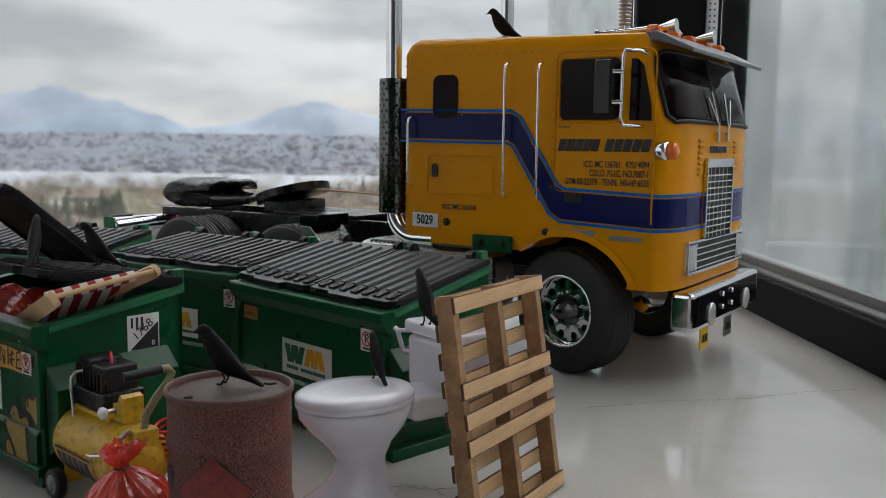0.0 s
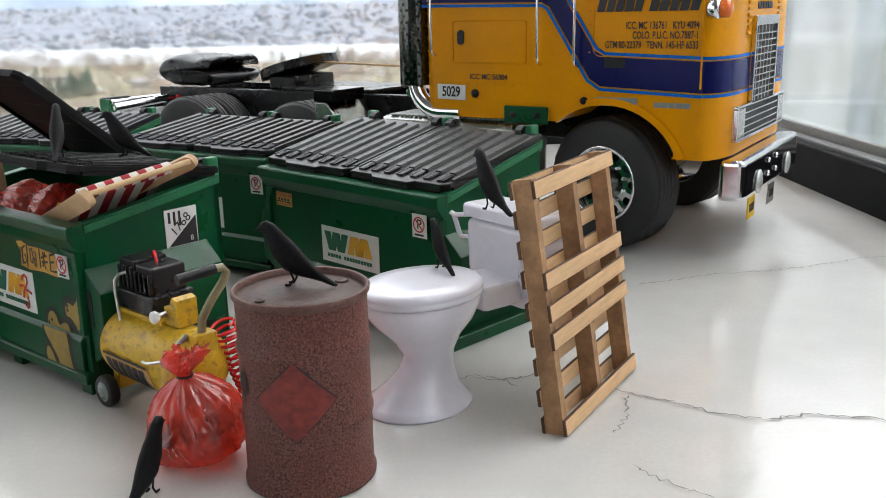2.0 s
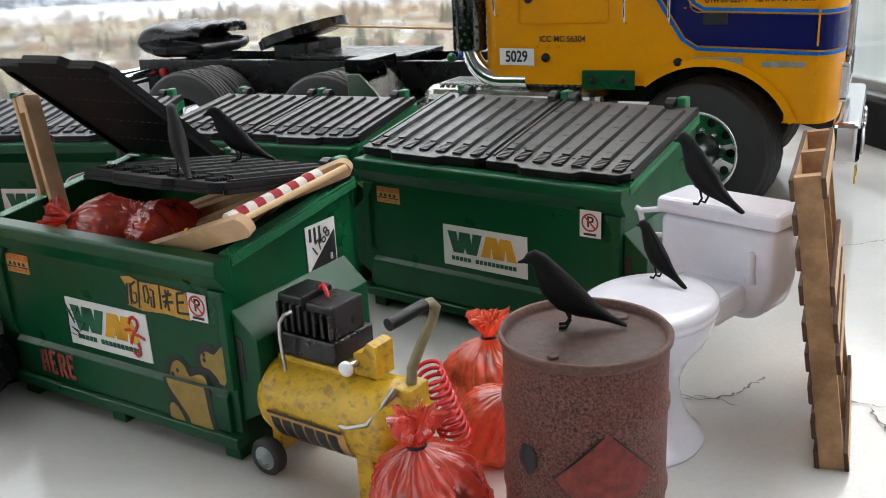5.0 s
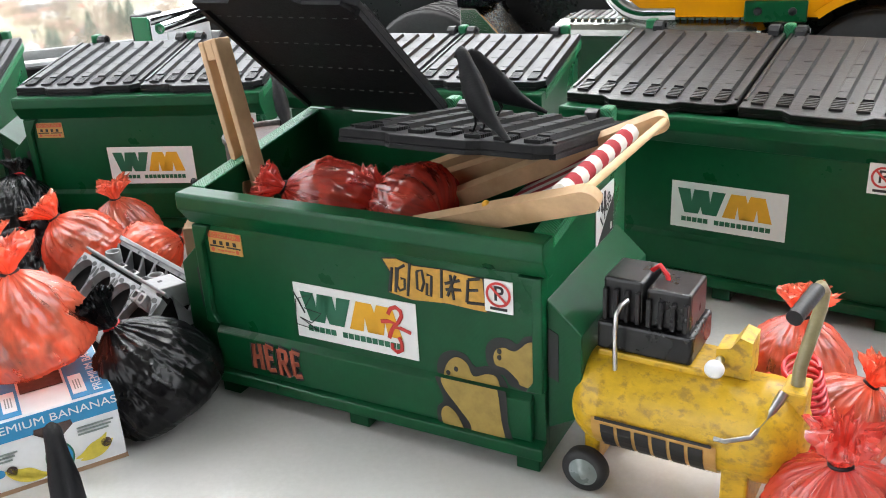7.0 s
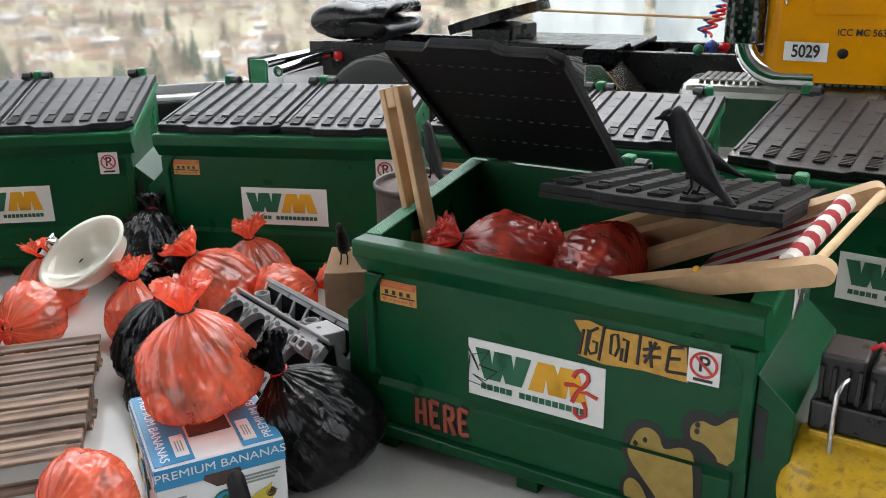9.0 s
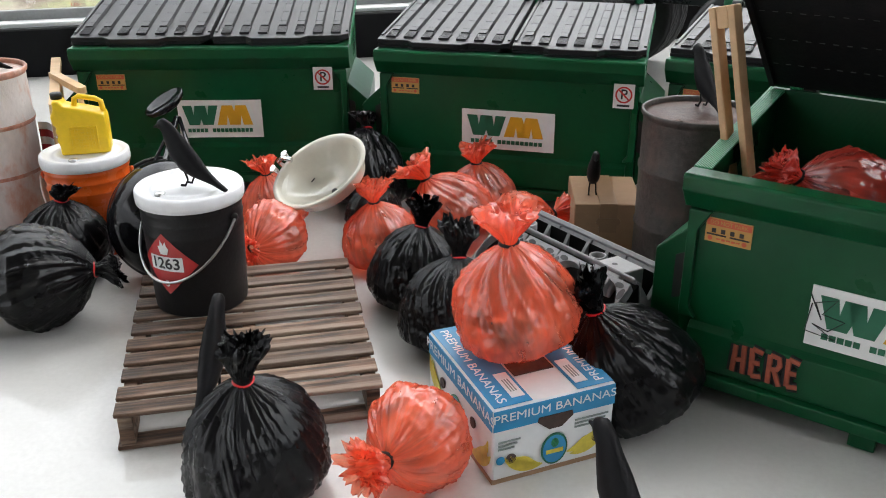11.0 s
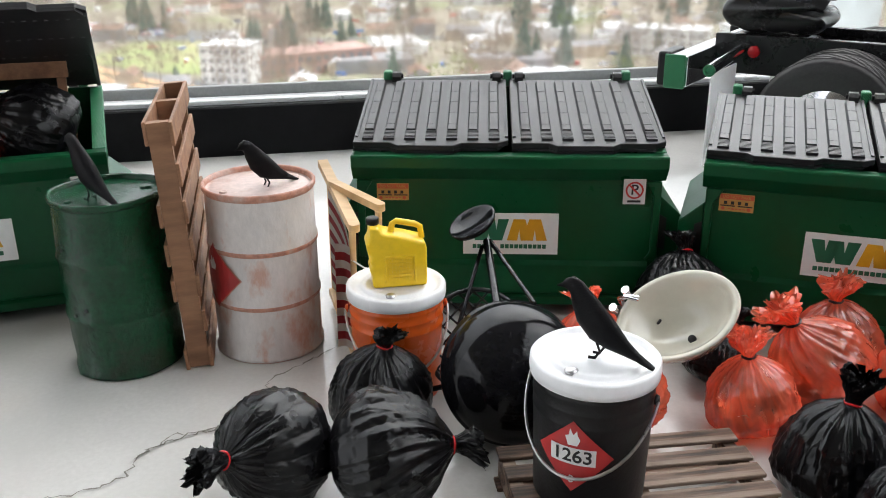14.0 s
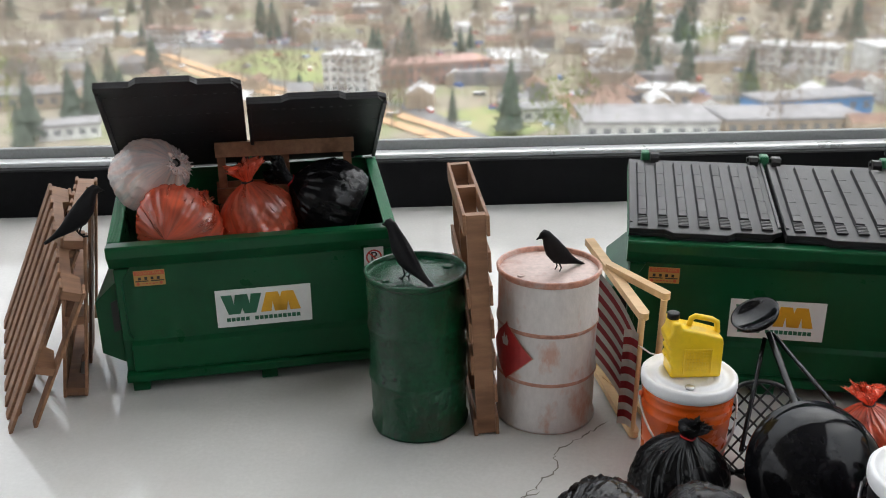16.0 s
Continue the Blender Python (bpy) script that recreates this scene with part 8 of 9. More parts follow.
for i in range(190):
    t = i / 189
    a = t * 2 * math.pi * 11
    c = Vector((0.0300 + 0.0060 * t, 0.0110 + 0.0090 * t, 0.0450 - 0.0310 * t))
    pts.append(c + Vector((0.0052 * math.cos(a), 0.0052 * math.sin(a), 0.0016 * math.sin(a))))
tube(bm, pts, 0.00075, 6)
part("coiled_hose", bm, HOSE, comp, "red coiled air hose")

# ---- kettle grill, tipped over ----
grill = thing("kettle_grill", at(-0.4410, 0.6985, 0.0, 0, 0, 0), "black enamel kettle grill tipped on its side", "grill")
GM = Matrix.Translation((0.0055, 0, 0.0272)) @ pose(0, 0, 0, 62, 0, 14)
RB = 0.0272
bm = B()
prof = [(0.0004, -0.021)] + [(RB * math.sin(radians(a)), -0.021 + 0.021 * (1 - math.cos(radians(a)))) for a in (10, 22, 35, 48, 60, 72, 82)] + [(RB, 0.0), (RB * 1.03, 0.0008), (RB * 1.03, 0.0022), (RB * 0.99, 0.0024)] + [(RB * math.sin(radians(a)), 0.0024 + 0.016 * math.cos(radians(a))) for a in (80, 68, 55, 42, 30, 18, 8)] + [(0.0004, 0.0184)]
lathe(bm, prof, 60, GM @ pose(0, 0, 0, 180, 0, 0))
part("bowl", bm, GLOSSBLACK, grill)
legs_to = Vector((-0.0050, 0.0710, 0.0570))
for k, (a, ex) in enumerate(((-0.0005, 0.046), (-0.020, 0.022), (0.0140, 0.048))):
    start = Vector((a, 0.018, ex))
    bm = B()
    tube(bm, [start, start.lerp(legs_to, 0.9)], 0.0017 if k == 0 else 0.0010, 8)
    part("leg", bm, GLOSSBLACK, grill)
bm = B()
lathe(bm, [(0.0003, -0.0020), (0.0075, -0.0022), (0.0118, 0.0), (0.0128, 0.0028), (0.0118, 0.0030), (0.0100, 0.0012), (0.0003, 0.0006)], 36, Matrix.Translation(legs_to + Vector((-0.0052, 0.0, 0.0045))) @ Vector((-0.45, -0.22, 0.86)).to_track_quat("Z", "Y").to_matrix().to_4x4() @ Matrix.Scale(0.88, 4))
part("ash_pan", bm, GLOSSBLACK, grill)
GR = Matrix.Translation((-0.0085, 0.0370, 0.0215)) @ pose(0, 0, 0, 62, 0, 10)
bm = B()
tube(bm, [GR @ Vector((0.0220 * math.cos(a), 0.0220 * math.sin(a), 0)) for a in [j * 2 * math.pi / 36 for j in range(36)]], 0.0011, 6, closed=True)
for k in range(-5, 6):
    w = math.sqrt(max(0, 0.0220 ** 2 - (k * 0.0050) ** 2))
    for m2 in (pose(0, 0, 0, 0, 0, 45), pose(0, 0, 0, 0, 0, -45)):
        tube(bm, [GR @ m2 @ Vector((k * 0.0050, -w, 0)), GR @ m2 @ Vector((k * 0.0050, w, 0))], 0.0005, 5)
part("wire_grate", bm, SATIN, grill)
bm = B()
tube(bm, [(-0.034, 0.025, 0.003), (0.01, 0.03, 0.012)], 0.0012, 6)
tube(bm, [(-0.030, 0.010, 0.006), (-0.052, 0.034, 0.001)], 0.0012, 6)
part("frame_rod", bm, GLOSSBLACK, grill)

# ---- wash basin ----
basin = thing("wash_basin", axes((-0.3634, 0.7281, 0.0298), (0.888, -0.140, 0.439), (0.298, 0.727, 0.632)), "cream ceramic wash basin tipped on the bags", "sink")
basin.scale = (0.91, 0.95, 0.90)
bm = B()
prof = [(0.0, 0.006, 0.005, 0.0), (0.002, 0.0145, 0.0115, 0.0), (0.008, 0.0225, 0.0175, 0), (0.015, 0.0220, 0.0205, 0), (0.0172, 0.0280, 0.0213, 0), (0.0182, 0.0275, 0.0208, 0), (0.0176, 0.0252, 0.0188, 0), (0.0140, 0.0228, 0.0165, 0), (0.0075, 0.0165, 0.0118, 0), (0.0035, 0.0080, 0.0060, 0), (0.0031, 0.0022, 0.0018, 0)]
oval(bm, prof)
part("bowl", bm, CERAMIC, basin)
bm = B()
lathe(bm, [(0.0019, 0), (0.0019, 0.0006), (0.0003, 0.0004)], 14, Matrix.Translation((0.0020, -0.0060, 0.0046)) @ pose(0, 0, 0, 22, 0, 0))
part("drain", bm, INKBLACK, basin)
bm = B()
lathe(bm, [(0.0014, 0), (0.0014, 0.0006), (0.0003, 0.0004)], 12, Matrix.Translation((-0.0095, 0.0060, 0.0066)) @ pose(0, 0, 0, -30, -28, 0))
part("overflow", bm, INKBLACK, basin)
bm = B()
tube(bm, [(-0.0215, 0.0150, 0.0170), (-0.0215, 0.0150, 0.0210), (-0.0180, 0.0135, 0.0235), (-0.0130, 0.0110, 0.0220)], [0.0016, 0.0015, 0.0013, 0.0016], 8)
tube(bm, [(-0.0250, 0.0120, 0.0175), (-0.0255, 0.0118, 0.0215)], [0.0015, 0.0020], 8)
tube(bm, [(-0.0180, 0.0180, 0.0175), (-0.0182, 0.0184, 0.0215)], [0.0015, 0.0020], 8)
part("tap", bm, CHROME, basin)

# ---- engine block ----
engine = thing("engine_block", at(-0.2651, 0.6328, 0.0, 0, 0, -56.5) @ Matrix.Diagonal((1, 1, 1.28, 1)), "grey cast engine block with bores on one side", "engine block")
LE = 0.0370
bm = B()
prism(bm, [(-0.0200, 0.0), (0.0200, 0.0), (0.0240, 0.0150), (0.0105, 0.0300), (0.0092, 0.0195), (0.0000, 0.0195), (-0.0015, 0.0300), (-0.0240, 0.0150)], -LE, LE, "x")
part("body", bm, MATTE, engine, "black engine casting")
NEAR = Matrix.Translation((0, -0.01275, 0.0225)) @ pose(0, 0, 0, 33.7, 0, 0)   # sloping deck of one bank
FAR = Matrix.Translation((0, 0.01725, 0.0225)) @ pose(0, 0, 0, -48.0, 0, 0)    # and of the other


def cell(place, cx, cy, w, h, rx, ry, n=28, z1=0.0024, power=2.0, turn=0.0):
    """A rectangle of a deck with a rounded hole through it; a higher power squares the hole."""
    bm = B()
    prev = None
    for i in range(n + 1):
        a = 2 * math.pi * i / n
        c, s = math.cos(a), math.sin(a)
        k = min(w / 2 / max(abs(c), 1e-6), h / 2 / max(abs(s), 1e-6))
        ct, st = math.cos(a + turn), math.sin(a + turn)
        q = (abs(ct) ** power + abs(st) ** power) ** (-1 / power)
        cur = [bm.verts.new(place @ Vector(p)) for p in ((cx + rx * q * c, cy + ry * q * s, 0), (cx + rx * q * c, cy + ry * q * s, z1), (cx + k * c, cy + k * s, z1 - 0.0002), (cx + k * c, cy + k * s, 0))]
        if prev:
            for j in range(3):
                bm.faces.new((prev[j], prev[j + 1], cur[j + 1], cur[j]))
        prev = cur
    return bm


rnd = random.Random(77)
for k in range(4):
    cx = -0.02775 + k * 0.0185
    bore = part("bore", cell(NEAR, cx, -0.0010, 0.0184, 0.0240, 0.0087, 0.0103, 40, 0.0030), CASTIRON, engine, "grey deck web round a bore")
    for sx in (-1, 1):
        for dx, dy, rx, ry in ((0.0079, 0.0074, 0.0012, 0.0022), (0.0080, -0.0092, 0.0011, 0.0016), (0.0052, 0.0100, 0.0020, 0.0010), (0.0084, 0.0030, 0.0006, 0.0010)):
            bm = B()
            bmesh.ops.create_circle(bm, cap_ends=True, segments=14, radius=1.0, matrix=NEAR @ Matrix.Translation((cx + sx * dx, dy - 0.0010, 0.00305)) @ Matrix.Diagonal((rx, ry, 1, 1)))
            part("water_hole", bm, INKBLACK, bore)
    part("web_cell", cell(FAR, cx, 0.0, 0.0184, 0.0195, 0.0080, 0.0082, 30, 0.0030, 2.4), CASTIRON, engine, "grey casting web round an opening")
part("deck_edge", box(B(), -LE, LE, 0.0124, 0.0134, 0.0010, 0.0034, 0.0003, NEAR, seg=1), CASTIRON, engine)
part("deck_edge", box(B(), -LE, LE, -0.0135, -0.0131, -0.0010, 0.0028, 0, NEAR), CASTIRON, engine)
part("deck_edge", box(B(), -LE, LE, -0.0112, -0.0099, 0.0014, 0.0032, 0.0003, FAR, seg=1), CASTIRON, engine)
# the valley between the banks: cross webs, bosses and square pockets
for k, x in enumerate((-0.0362, -0.0235, -0.0120, -0.0010, 0.0095, 0.0362)):
    bm = B()
    prism(bm, [(0.0002, 0.0196), (0.0090, 0.0196), (0.0102, 0.0303), (0.0045, 0.0220 + 0.002 * (k % 2)), (-0.0010, 0.0305)], x - 0.0008, x + 0.0008, "x")
    part("cross_web", bm, CASTIRON, engine)
for x, y0, r in ((-0.0300, 0.0045, 0.0034), (0.0100, 0.0048, 0.0034)):
    bm = B()
    lathe(bm, [(r, 0.0), (r, 0.0085), (r * 0.74, 0.0085), (r * 0.74, 0.0030)], 24, Matrix.Translation((x, y0, 0.0216)), caps=False)
    part("boss", bm, CASTIRON, engine)
for x, y0 in ((-0.0185, 0.0022), (-0.0070, 0.0022), (0.0040, 0.0022)):
    part("pocket", cell(Matrix.Translation((0, 0, 0.0235)), x, y0, 0.0058, 0.0046, 0.0019, 0.0016, 20, 0.0045, 5.0), CASTIRON, engine)
bm = B()
prism(bm, [(-0.0085, 0.0235), (0.0085, 0.0235), (0.0085, 0.0312), (-0.0030, 0.0318), (-0.0085, 0.0278)], 0.0165, 0.0300, "x")
mount = part("mount", soften(bm, 0.0005), PALECAST, engine, "pale mounting block")
bm = B()
bmesh.ops.create_circle(bm, cap_ends=True, segments=12, radius=0.0011, matrix=Matrix.Translation((0.0225, 0.0010, 0.03175)))
part("bolt_hole", bm, INKBLACK, mount)
for k in range(2):
    part("pocket", cell(NEAR, 0.0215 + k * 0.0050, 0.0070, 0.0046, 0.0040, 0.0015, 0.0013, 16, 0.0044, 5.0), PALECAST, engine)


# ---- cartons ----
carton = thing("cardboard_box", at(-0.2355, 0.7145, 0, 0, 0, -5), "plain brown cardboard box sealed with tape", "box")
part("body", box(B(), -0.0155, 0.0155, -0.0195, 0.0195, 0.0, 0.0326, 0.0004, seg=1), CARDBOARD, carton)
bm = B()
box(bm, -0.0040, 0.0040, -0.0199, 0.0197, 0.0324, 0.0329)
box(bm, -0.0040, 0.0040, -0.0199, -0.0194, 0.0190, 0.0328)
part("tape", bm, TAPE, carton)
bm = B()
prism(bm, rounded(-0.0055, 0.0055, 0.0225, 0.0260, 0.0017), -0.0201, -0.0196, "y")
part("hand_hole", bm, TAPE, carton)
bm = B()
for x in (0.007, 0.0105):
    lathe(bm, [(0.0013, 0), (0.0013, 0.0002), (0.0003, 0.0002)], 10, Matrix.Translation((x, -0.0196, 0.0055)) @ FRONT)
part("print", bm, TRASHDARK, carton)

bx = thing("banana_box", at(-0.2915, 0.5735, 0, 0, 0, 20.5), "blue and white banana carton with printed words", "box")
W2, D2, H2 = 0.0211, 0.0262, 0.0272
part("body", box(B(), -W2, W2, -D2, D2, 0.0, H2, 0.0005, seg=1), BOXWHITE, bx)
part("base_tray", box(B(), -W2 - 0.0002, W2 + 0.0002, -D2 - 0.0002, D2 + 0.0002, 0.0, 0.0016), CARDBOARD, bx)
y = -D2 - 0.0003


def printed(pts, mat, name, depth=0.0002, parent=None):
    bm = B()
    prism(bm, pts, y - depth, y, "y")
    return part(name, bm, mat, parent or bx)


def crescent(cx, cz, r, a0, a1, w, n=10):
    o = arc(cx, cz, r, a0, a1, n)
    i = [(cx + (r - w * math.sin(math.pi * k / n) - 0.0003) * math.cos(radians(a0 + (a1 - a0) * k / n)), cz + (r - w * math.sin(math.pi * k / n) - 0.0003) * math.sin(radians(a0 + (a1 - a0) * k / n))) for k in range(n + 1)]
    return o + i[::-1]


bm = B()
box(bm, -W2, W2, y, y + 0.0002, H2 - 0.0078, H2 - 0.0005)
fr = part("front_print", bm, BOXBLUE, bx, "blue printed band")
lettering("writing", "PREMIUM BANANAS", 0.0030, BOXWHITE, fr, on_front(0, H2 - 0.0034, y - 0.0002), stretch=1.16)
printed([(-0.0058, H2 - 0.0062), (0.0058, H2 - 0.0062), (0.0062, H2 - 0.0078), (0.0022, H2 - 0.0112), (-0.0022, H2 - 0.0112), (-0.0062, H2 - 0.0078)], TRASHDARK, "hand_hole", 0.0003)
for cx, cz, r, a0, a1 in ((-0.0085, 0.0115, 0.0092, 195, 300), (-0.0068, 0.0125, 0.0092, 200, 285), (0.0075, 0.0135, 0.0085, 250, 350), (0.0095, 0.0120, 0.0085, 245, 340)):
    printed(crescent(cx, cz, r, a0, a1, 0.0034), BANANA, "banana_print")
printed([(p[0] * 0.80, p[1]) for p in arc(0, 0.0082, 0.0058, 0, 345, 24)], INKGREEN, "oval_rim", 0.0003)
printed([(p[0] * 0.80, p[1]) for p in arc(0, 0.0082, 0.0051, 0, 345, 24)], BOXBLUE, "oval_mark", 0.0004)
printed([(p[0] * 0.75, p[1]) for p in arc(0, 0.0106, 0.0017, 0, 340, 14)], GREEN_EDGE, "oval_leaf", 0.0006)
printed([(-0.0030, 0.0068), (0.0030, 0.0068), (0.0030, 0.0082), (-0.0030, 0.0082)], BANANA, "oval_bar", 0.0006)
for cx in (-0.0150, 0.0152):
    printed([(p[0], p[1]) for p in arc(cx, 0.0085, 0.0018, 0, 340, 16)], TRASHDARK, "vent_hole")
printed(arc(-0.0186, 0.0086, 0.0015, 0, 340, 16), BOXBLUE, "round_mark")
for k in range(3):
    for x0, x1, z0 in ((-0.0195, -0.0120, 0.0150), (0.0070, 0.0190, 0.0165)):
        printed([(x0, z0 - k * 0.0013), (x1 - k * 0.001, z0 - k * 0.0013), (x1 - k * 0.001, z0 + 0.0006 - k * 0.0013), (x0, z0 + 0.0006 - k * 0.0013)], GREYPAD, "small_print")
# lid print
zt2 = H2 + 0.0002
for s in (-1, 1):
    bm = B()
    box(bm, s * 0.0142 - 0.0064, s * 0.0142 + 0.0064, -D2 + 0.0006, D2 - 0.0006, zt2, zt2 + 0.0002)
    tp = part("lid_print", bm, BOXBLUE, bx)
    lettering("writing", "PREMIUM BANANAS", 0.0032, BOXWHITE, tp, Matrix.Translation((s * 0.0170, 0, zt2 + 0.0003)) @ pose(0, 0, 0, 0, 0, -90 if s < 0 else 90), stretch=1.22)
    for y0, y1 in ((-0.0225, -0.0085), (0.0065, 0.0215)):
        bm = B()
        box(bm, s * 0.0110 - 0.0022, s * 0.0110 + 0.0022, y0, y1, zt2 + 0.0002, zt2 + 0.0004)
        ls = part("label_strip", bm, BOXWHITE, tp)
        for k in range(3):
            part("small_print", box(B(), s * 0.0110 - 0.0012 + k * 0.0009, s * 0.0110 - 0.0008 + k * 0.0009, y0 + 0.003, y1 - 0.004, zt2 + 0.0004, zt2 + 0.0005), GREYPAD, tp)
bm = B()
box(bm, -0.0070, 0.0070, -0.0115, 0.0130, zt2, zt2 + 0.0003)
part("lid_hole", bm, TRASHDARK, bx)
bm = B()
box(bm, -W2 - 0.0003, -W2 - 0.0001, -D2 + 0.0004, D2 - 0.0004, H2 - 0.0080, H2 - 0.0005)
sp = part("side_print", bm, BOXBLUE, bx)
SL = Matrix.Translation((-W2 - 0.0004, 0, 0)) @ pose(0, 0, 0, 0, 0, -90)
lettering("writing", "PREMIUM BANANAS", 0.0036, BOXWHITE, sp, SL @ on_front(0, H2 - 0.0042, 0), stretch=1.25)
for cx, cz, a0, a1 in ((-0.0150, 0.0165, 165, 285), (-0.0125, 0.0165, 170, 280), (0.0140, 0.0130, 250, 370), (0.0160, 0.0120, 245, 350)):
    bm = B()
    prism(bm, crescent(cx, cz, 0.0098, a0, a1, 0.0040), -0.0002, 0.0, "y", SL)
    part("banana_print", bm, BANANA, bx)
for r, mat, nm, out in ((0.0070, INKGREEN, "oval_rim", 0.0003), (0.0062, BOXBLUE, "oval_mark", 0.0004)):
    bm = B()
    prism(bm, [(p[0] * 0.85, p[1]) for p in arc(-0.0010, 0.0092, r, 0, 345, 24)], -out, 0.0, "y", SL)
    part(nm, bm, mat, bx)
bm = B()
prism(bm, [(-0.0040, 0.0075), (0.0020, 0.0075), (0.0020, 0.0090), (-0.0040, 0.0090)], -0.0006, 0.0, "y", SL)
part("oval_bar", bm, BANANA, bx)
for cx in (-0.0125, 0.0125):
    bm = B()
    prism(bm, arc(cx, 0.0145, 0.0019, 0, 340, 16), -0.0004, 0.0, "y", SL)
    part("vent_hole", bm, TRASHDARK, bx)


# ---- folding chairs of wood and striped canvas ----
def bar(bm, a, b, w, t, up=(0, 0, 1)):
    """A flat wooden bar from a to b with rounded ends."""
    a, b = Vector(a), Vector(b)
    x = (b - a).normalized()
    y = Vector(up).cross(x).normalized()
    z = x.cross(y)
    m = Matrix((x, y, z)).transposed().to_4x4()
    m.translation = (a + b) / 2
    L = (b - a).length / 2
    pts = [(-L, -w / 2), (L - w / 2, -w / 2)] + [(L - w / 2 + w / 2 * math.cos(radians(t2)), w / 2 * math.sin(radians(t2))) for t2 in range(-75, 90, 15)] + [(L - w / 2, w / 2), (-L, w / 2)]
    prism(bm, pts, -t / 2, t / 2, "z", m)


def canvas(parent, a, b, c, d, stripes, flip=False):
    """A striped cloth between four corners: a-b top edge, d-c bottom edge."""
    a, b, c, d = (Vector(p) for p in (a, b, c, d))
    for k in range(stripes):
        bm = B()
        t0, t1 = k / stripes, (k + 1) / stripes
        prev = None
        for i in range(9):
            u = i / 8
            top, bot = a.lerp(b, u), d.lerp(c, u)
            n = (b - a).cross(d - a).normalized() * 0.0022 * math.sin(math.pi * u)
            p, q = top.lerp(bot, t0) + n, top.lerp(bot, t1) + n
            cur = (bm.verts.new(p), bm.verts.new(q))
            if prev:
                f = bm.faces.new((prev[0], prev[1], cur[1], cur[0]))
                f.smooth = True
            prev = cur
        bmesh.ops.solidify(bm, geom=bm.faces[:], thickness=0.0005)
        part("stripe", bm, CLOTHRED if k % 2 else CLOTHWHITE, parent)


chair = thing("folding_chair", at(-0.5130, 0.7600, 0.0), "folding wooden chair with red and white striped canvas", "chair", "folding chairs")
bm = B()
bar(bm, (-0.0165, 0.0770, 0.0705), (0.0107, -0.0041, 0.0640), 0.0050, 0.0036)
part("arm", bm, PALEWOOD, chair)
bm = B()
bar(bm, (-0.0060, 0.0430, 0.0700), (0.0215, 0.0085, 0.0695), 0.0046, 0.0034)
part("arm", bm, PALEWOOD, chair)
for p, q in (((0.0092, -0.0030, 0.0630), (0.0082, -0.0045, 0.0030)), ((0.0195, 0.0085, 0.0680), (0.0185, 0.0095, 0.0060)), ((-0.0105, 0.0600, 0.0660), (-0.0110, 0.0610, 0.0050))):
    bm = B()
    tube(bm, [p, q], 0.0016, 8)
    part("pole", bm, PALEWOOD, chair)
bm = B()
bar(bm, (-0.0115, 0.0610, 0.0060), (0.0100, -0.0060, 0.0028), 0.0050, 0.0034)
part("runner", bm, PALEWOOD, chair)
bm = B()
bar(bm, (-0.0040, 0.0430, 0.0060), (0.0200, 0.0100, 0.0028), 0.0050, 0.0034)
part("runner", bm, PALEWOOD, chair)
canvas(chair, (-0.0122, 0.0605, 0.0620), (0.0080, -0.0030, 0.0540), (0.0080, -0.0030, 0.0080), (-0.0122, 0.0605, 0.0090), 13)
canvas(chair, (0.0015, -0.0046, 0.0575), (0.0082, -0.0052, 0.0560), (0.0076, -0.0062, 0.0065), (0.0009, -0.0056, 0.0080), 13)
bm = B()
tube(bm, [(0.0085, -0.0045, 0.0500), (0.0140, -0.0050, 0.0465), (0.0180, -0.0020, 0.0440)], 0.0004, 5)
part("cord", bm, WHITELID, chair)

# broken chair frame in the graffiti dumpster
sticks = thing("broken_chair", at(0, 0, 0), "broken wooden chair frame with striped canvas in the dumpster", "chair", "folding chairs")
for a, b, w in (((-0.158, 0.556, 0.0735), (-0.1095, 0.5010, 0.0985), 0.0085), ((-0.150, 0.572, 0.0740), (-0.0735, 0.5400, 0.1080), 0.0070), ((-0.158, 0.590, 0.0740), (-0.0960, 0.5600, 0.0980), 0.0085), ((-0.170, 0.606, 0.0700), (-0.1180, 0.5860, 0.0900), 0.0080)):
    bm = B()
    bar(bm, a, b, w, 0.0035, (0.6, 0.75, 0.5))
    part("frame_bar", bm, TANWOOD, sticks)
bm = B()
tube(bm, [(-0.1125, 0.5060, 0.0985), (-0.0755, 0.5385, 0.1075)], 0.0013, 8)
part("dowel", bm, PALEWOOD, sticks)
a, b = Vector((-0.1180, 0.5100, 0.0975)), Vector((-0.0860, 0.5400, 0.1045))
for k in range(11):
    bm = B()
    tube(bm, [a.lerp(b, k / 11), a.lerp(b, (k + 1) / 11)], 0.0029, 10)
    part("canvas_roll", bm, CLOTHRED if k % 2 else CLOTHWHITE, sticks)
for k in range(9):
    bm = B()
    p0, p1 = a.lerp(b, k / 9), a.lerp(b, (k + 1) / 9)
    dn = Vector((-0.022, 0.032, -0.022))
    sheet(bm, [p0, p1, p1 + dn, p0 + dn])
    bmesh.ops.solidify(bm, geom=bm.faces[:], thickness=0.0005)
    part("canvas_stripe", bm, CLOTHRED if k % 2 else CLOTHWHITE, sticks)
bm = B()
lathe(bm, [(0.0014, 0), (0.0012, 0.0006), (0.0003, 0.0008)], 12, Matrix.Translation((-0.1360, 0.5290, 0.0895)) @ pose(0, 0, 0, 70, 0, -40))
part("bolt", bm, INKGOLD, sticks)

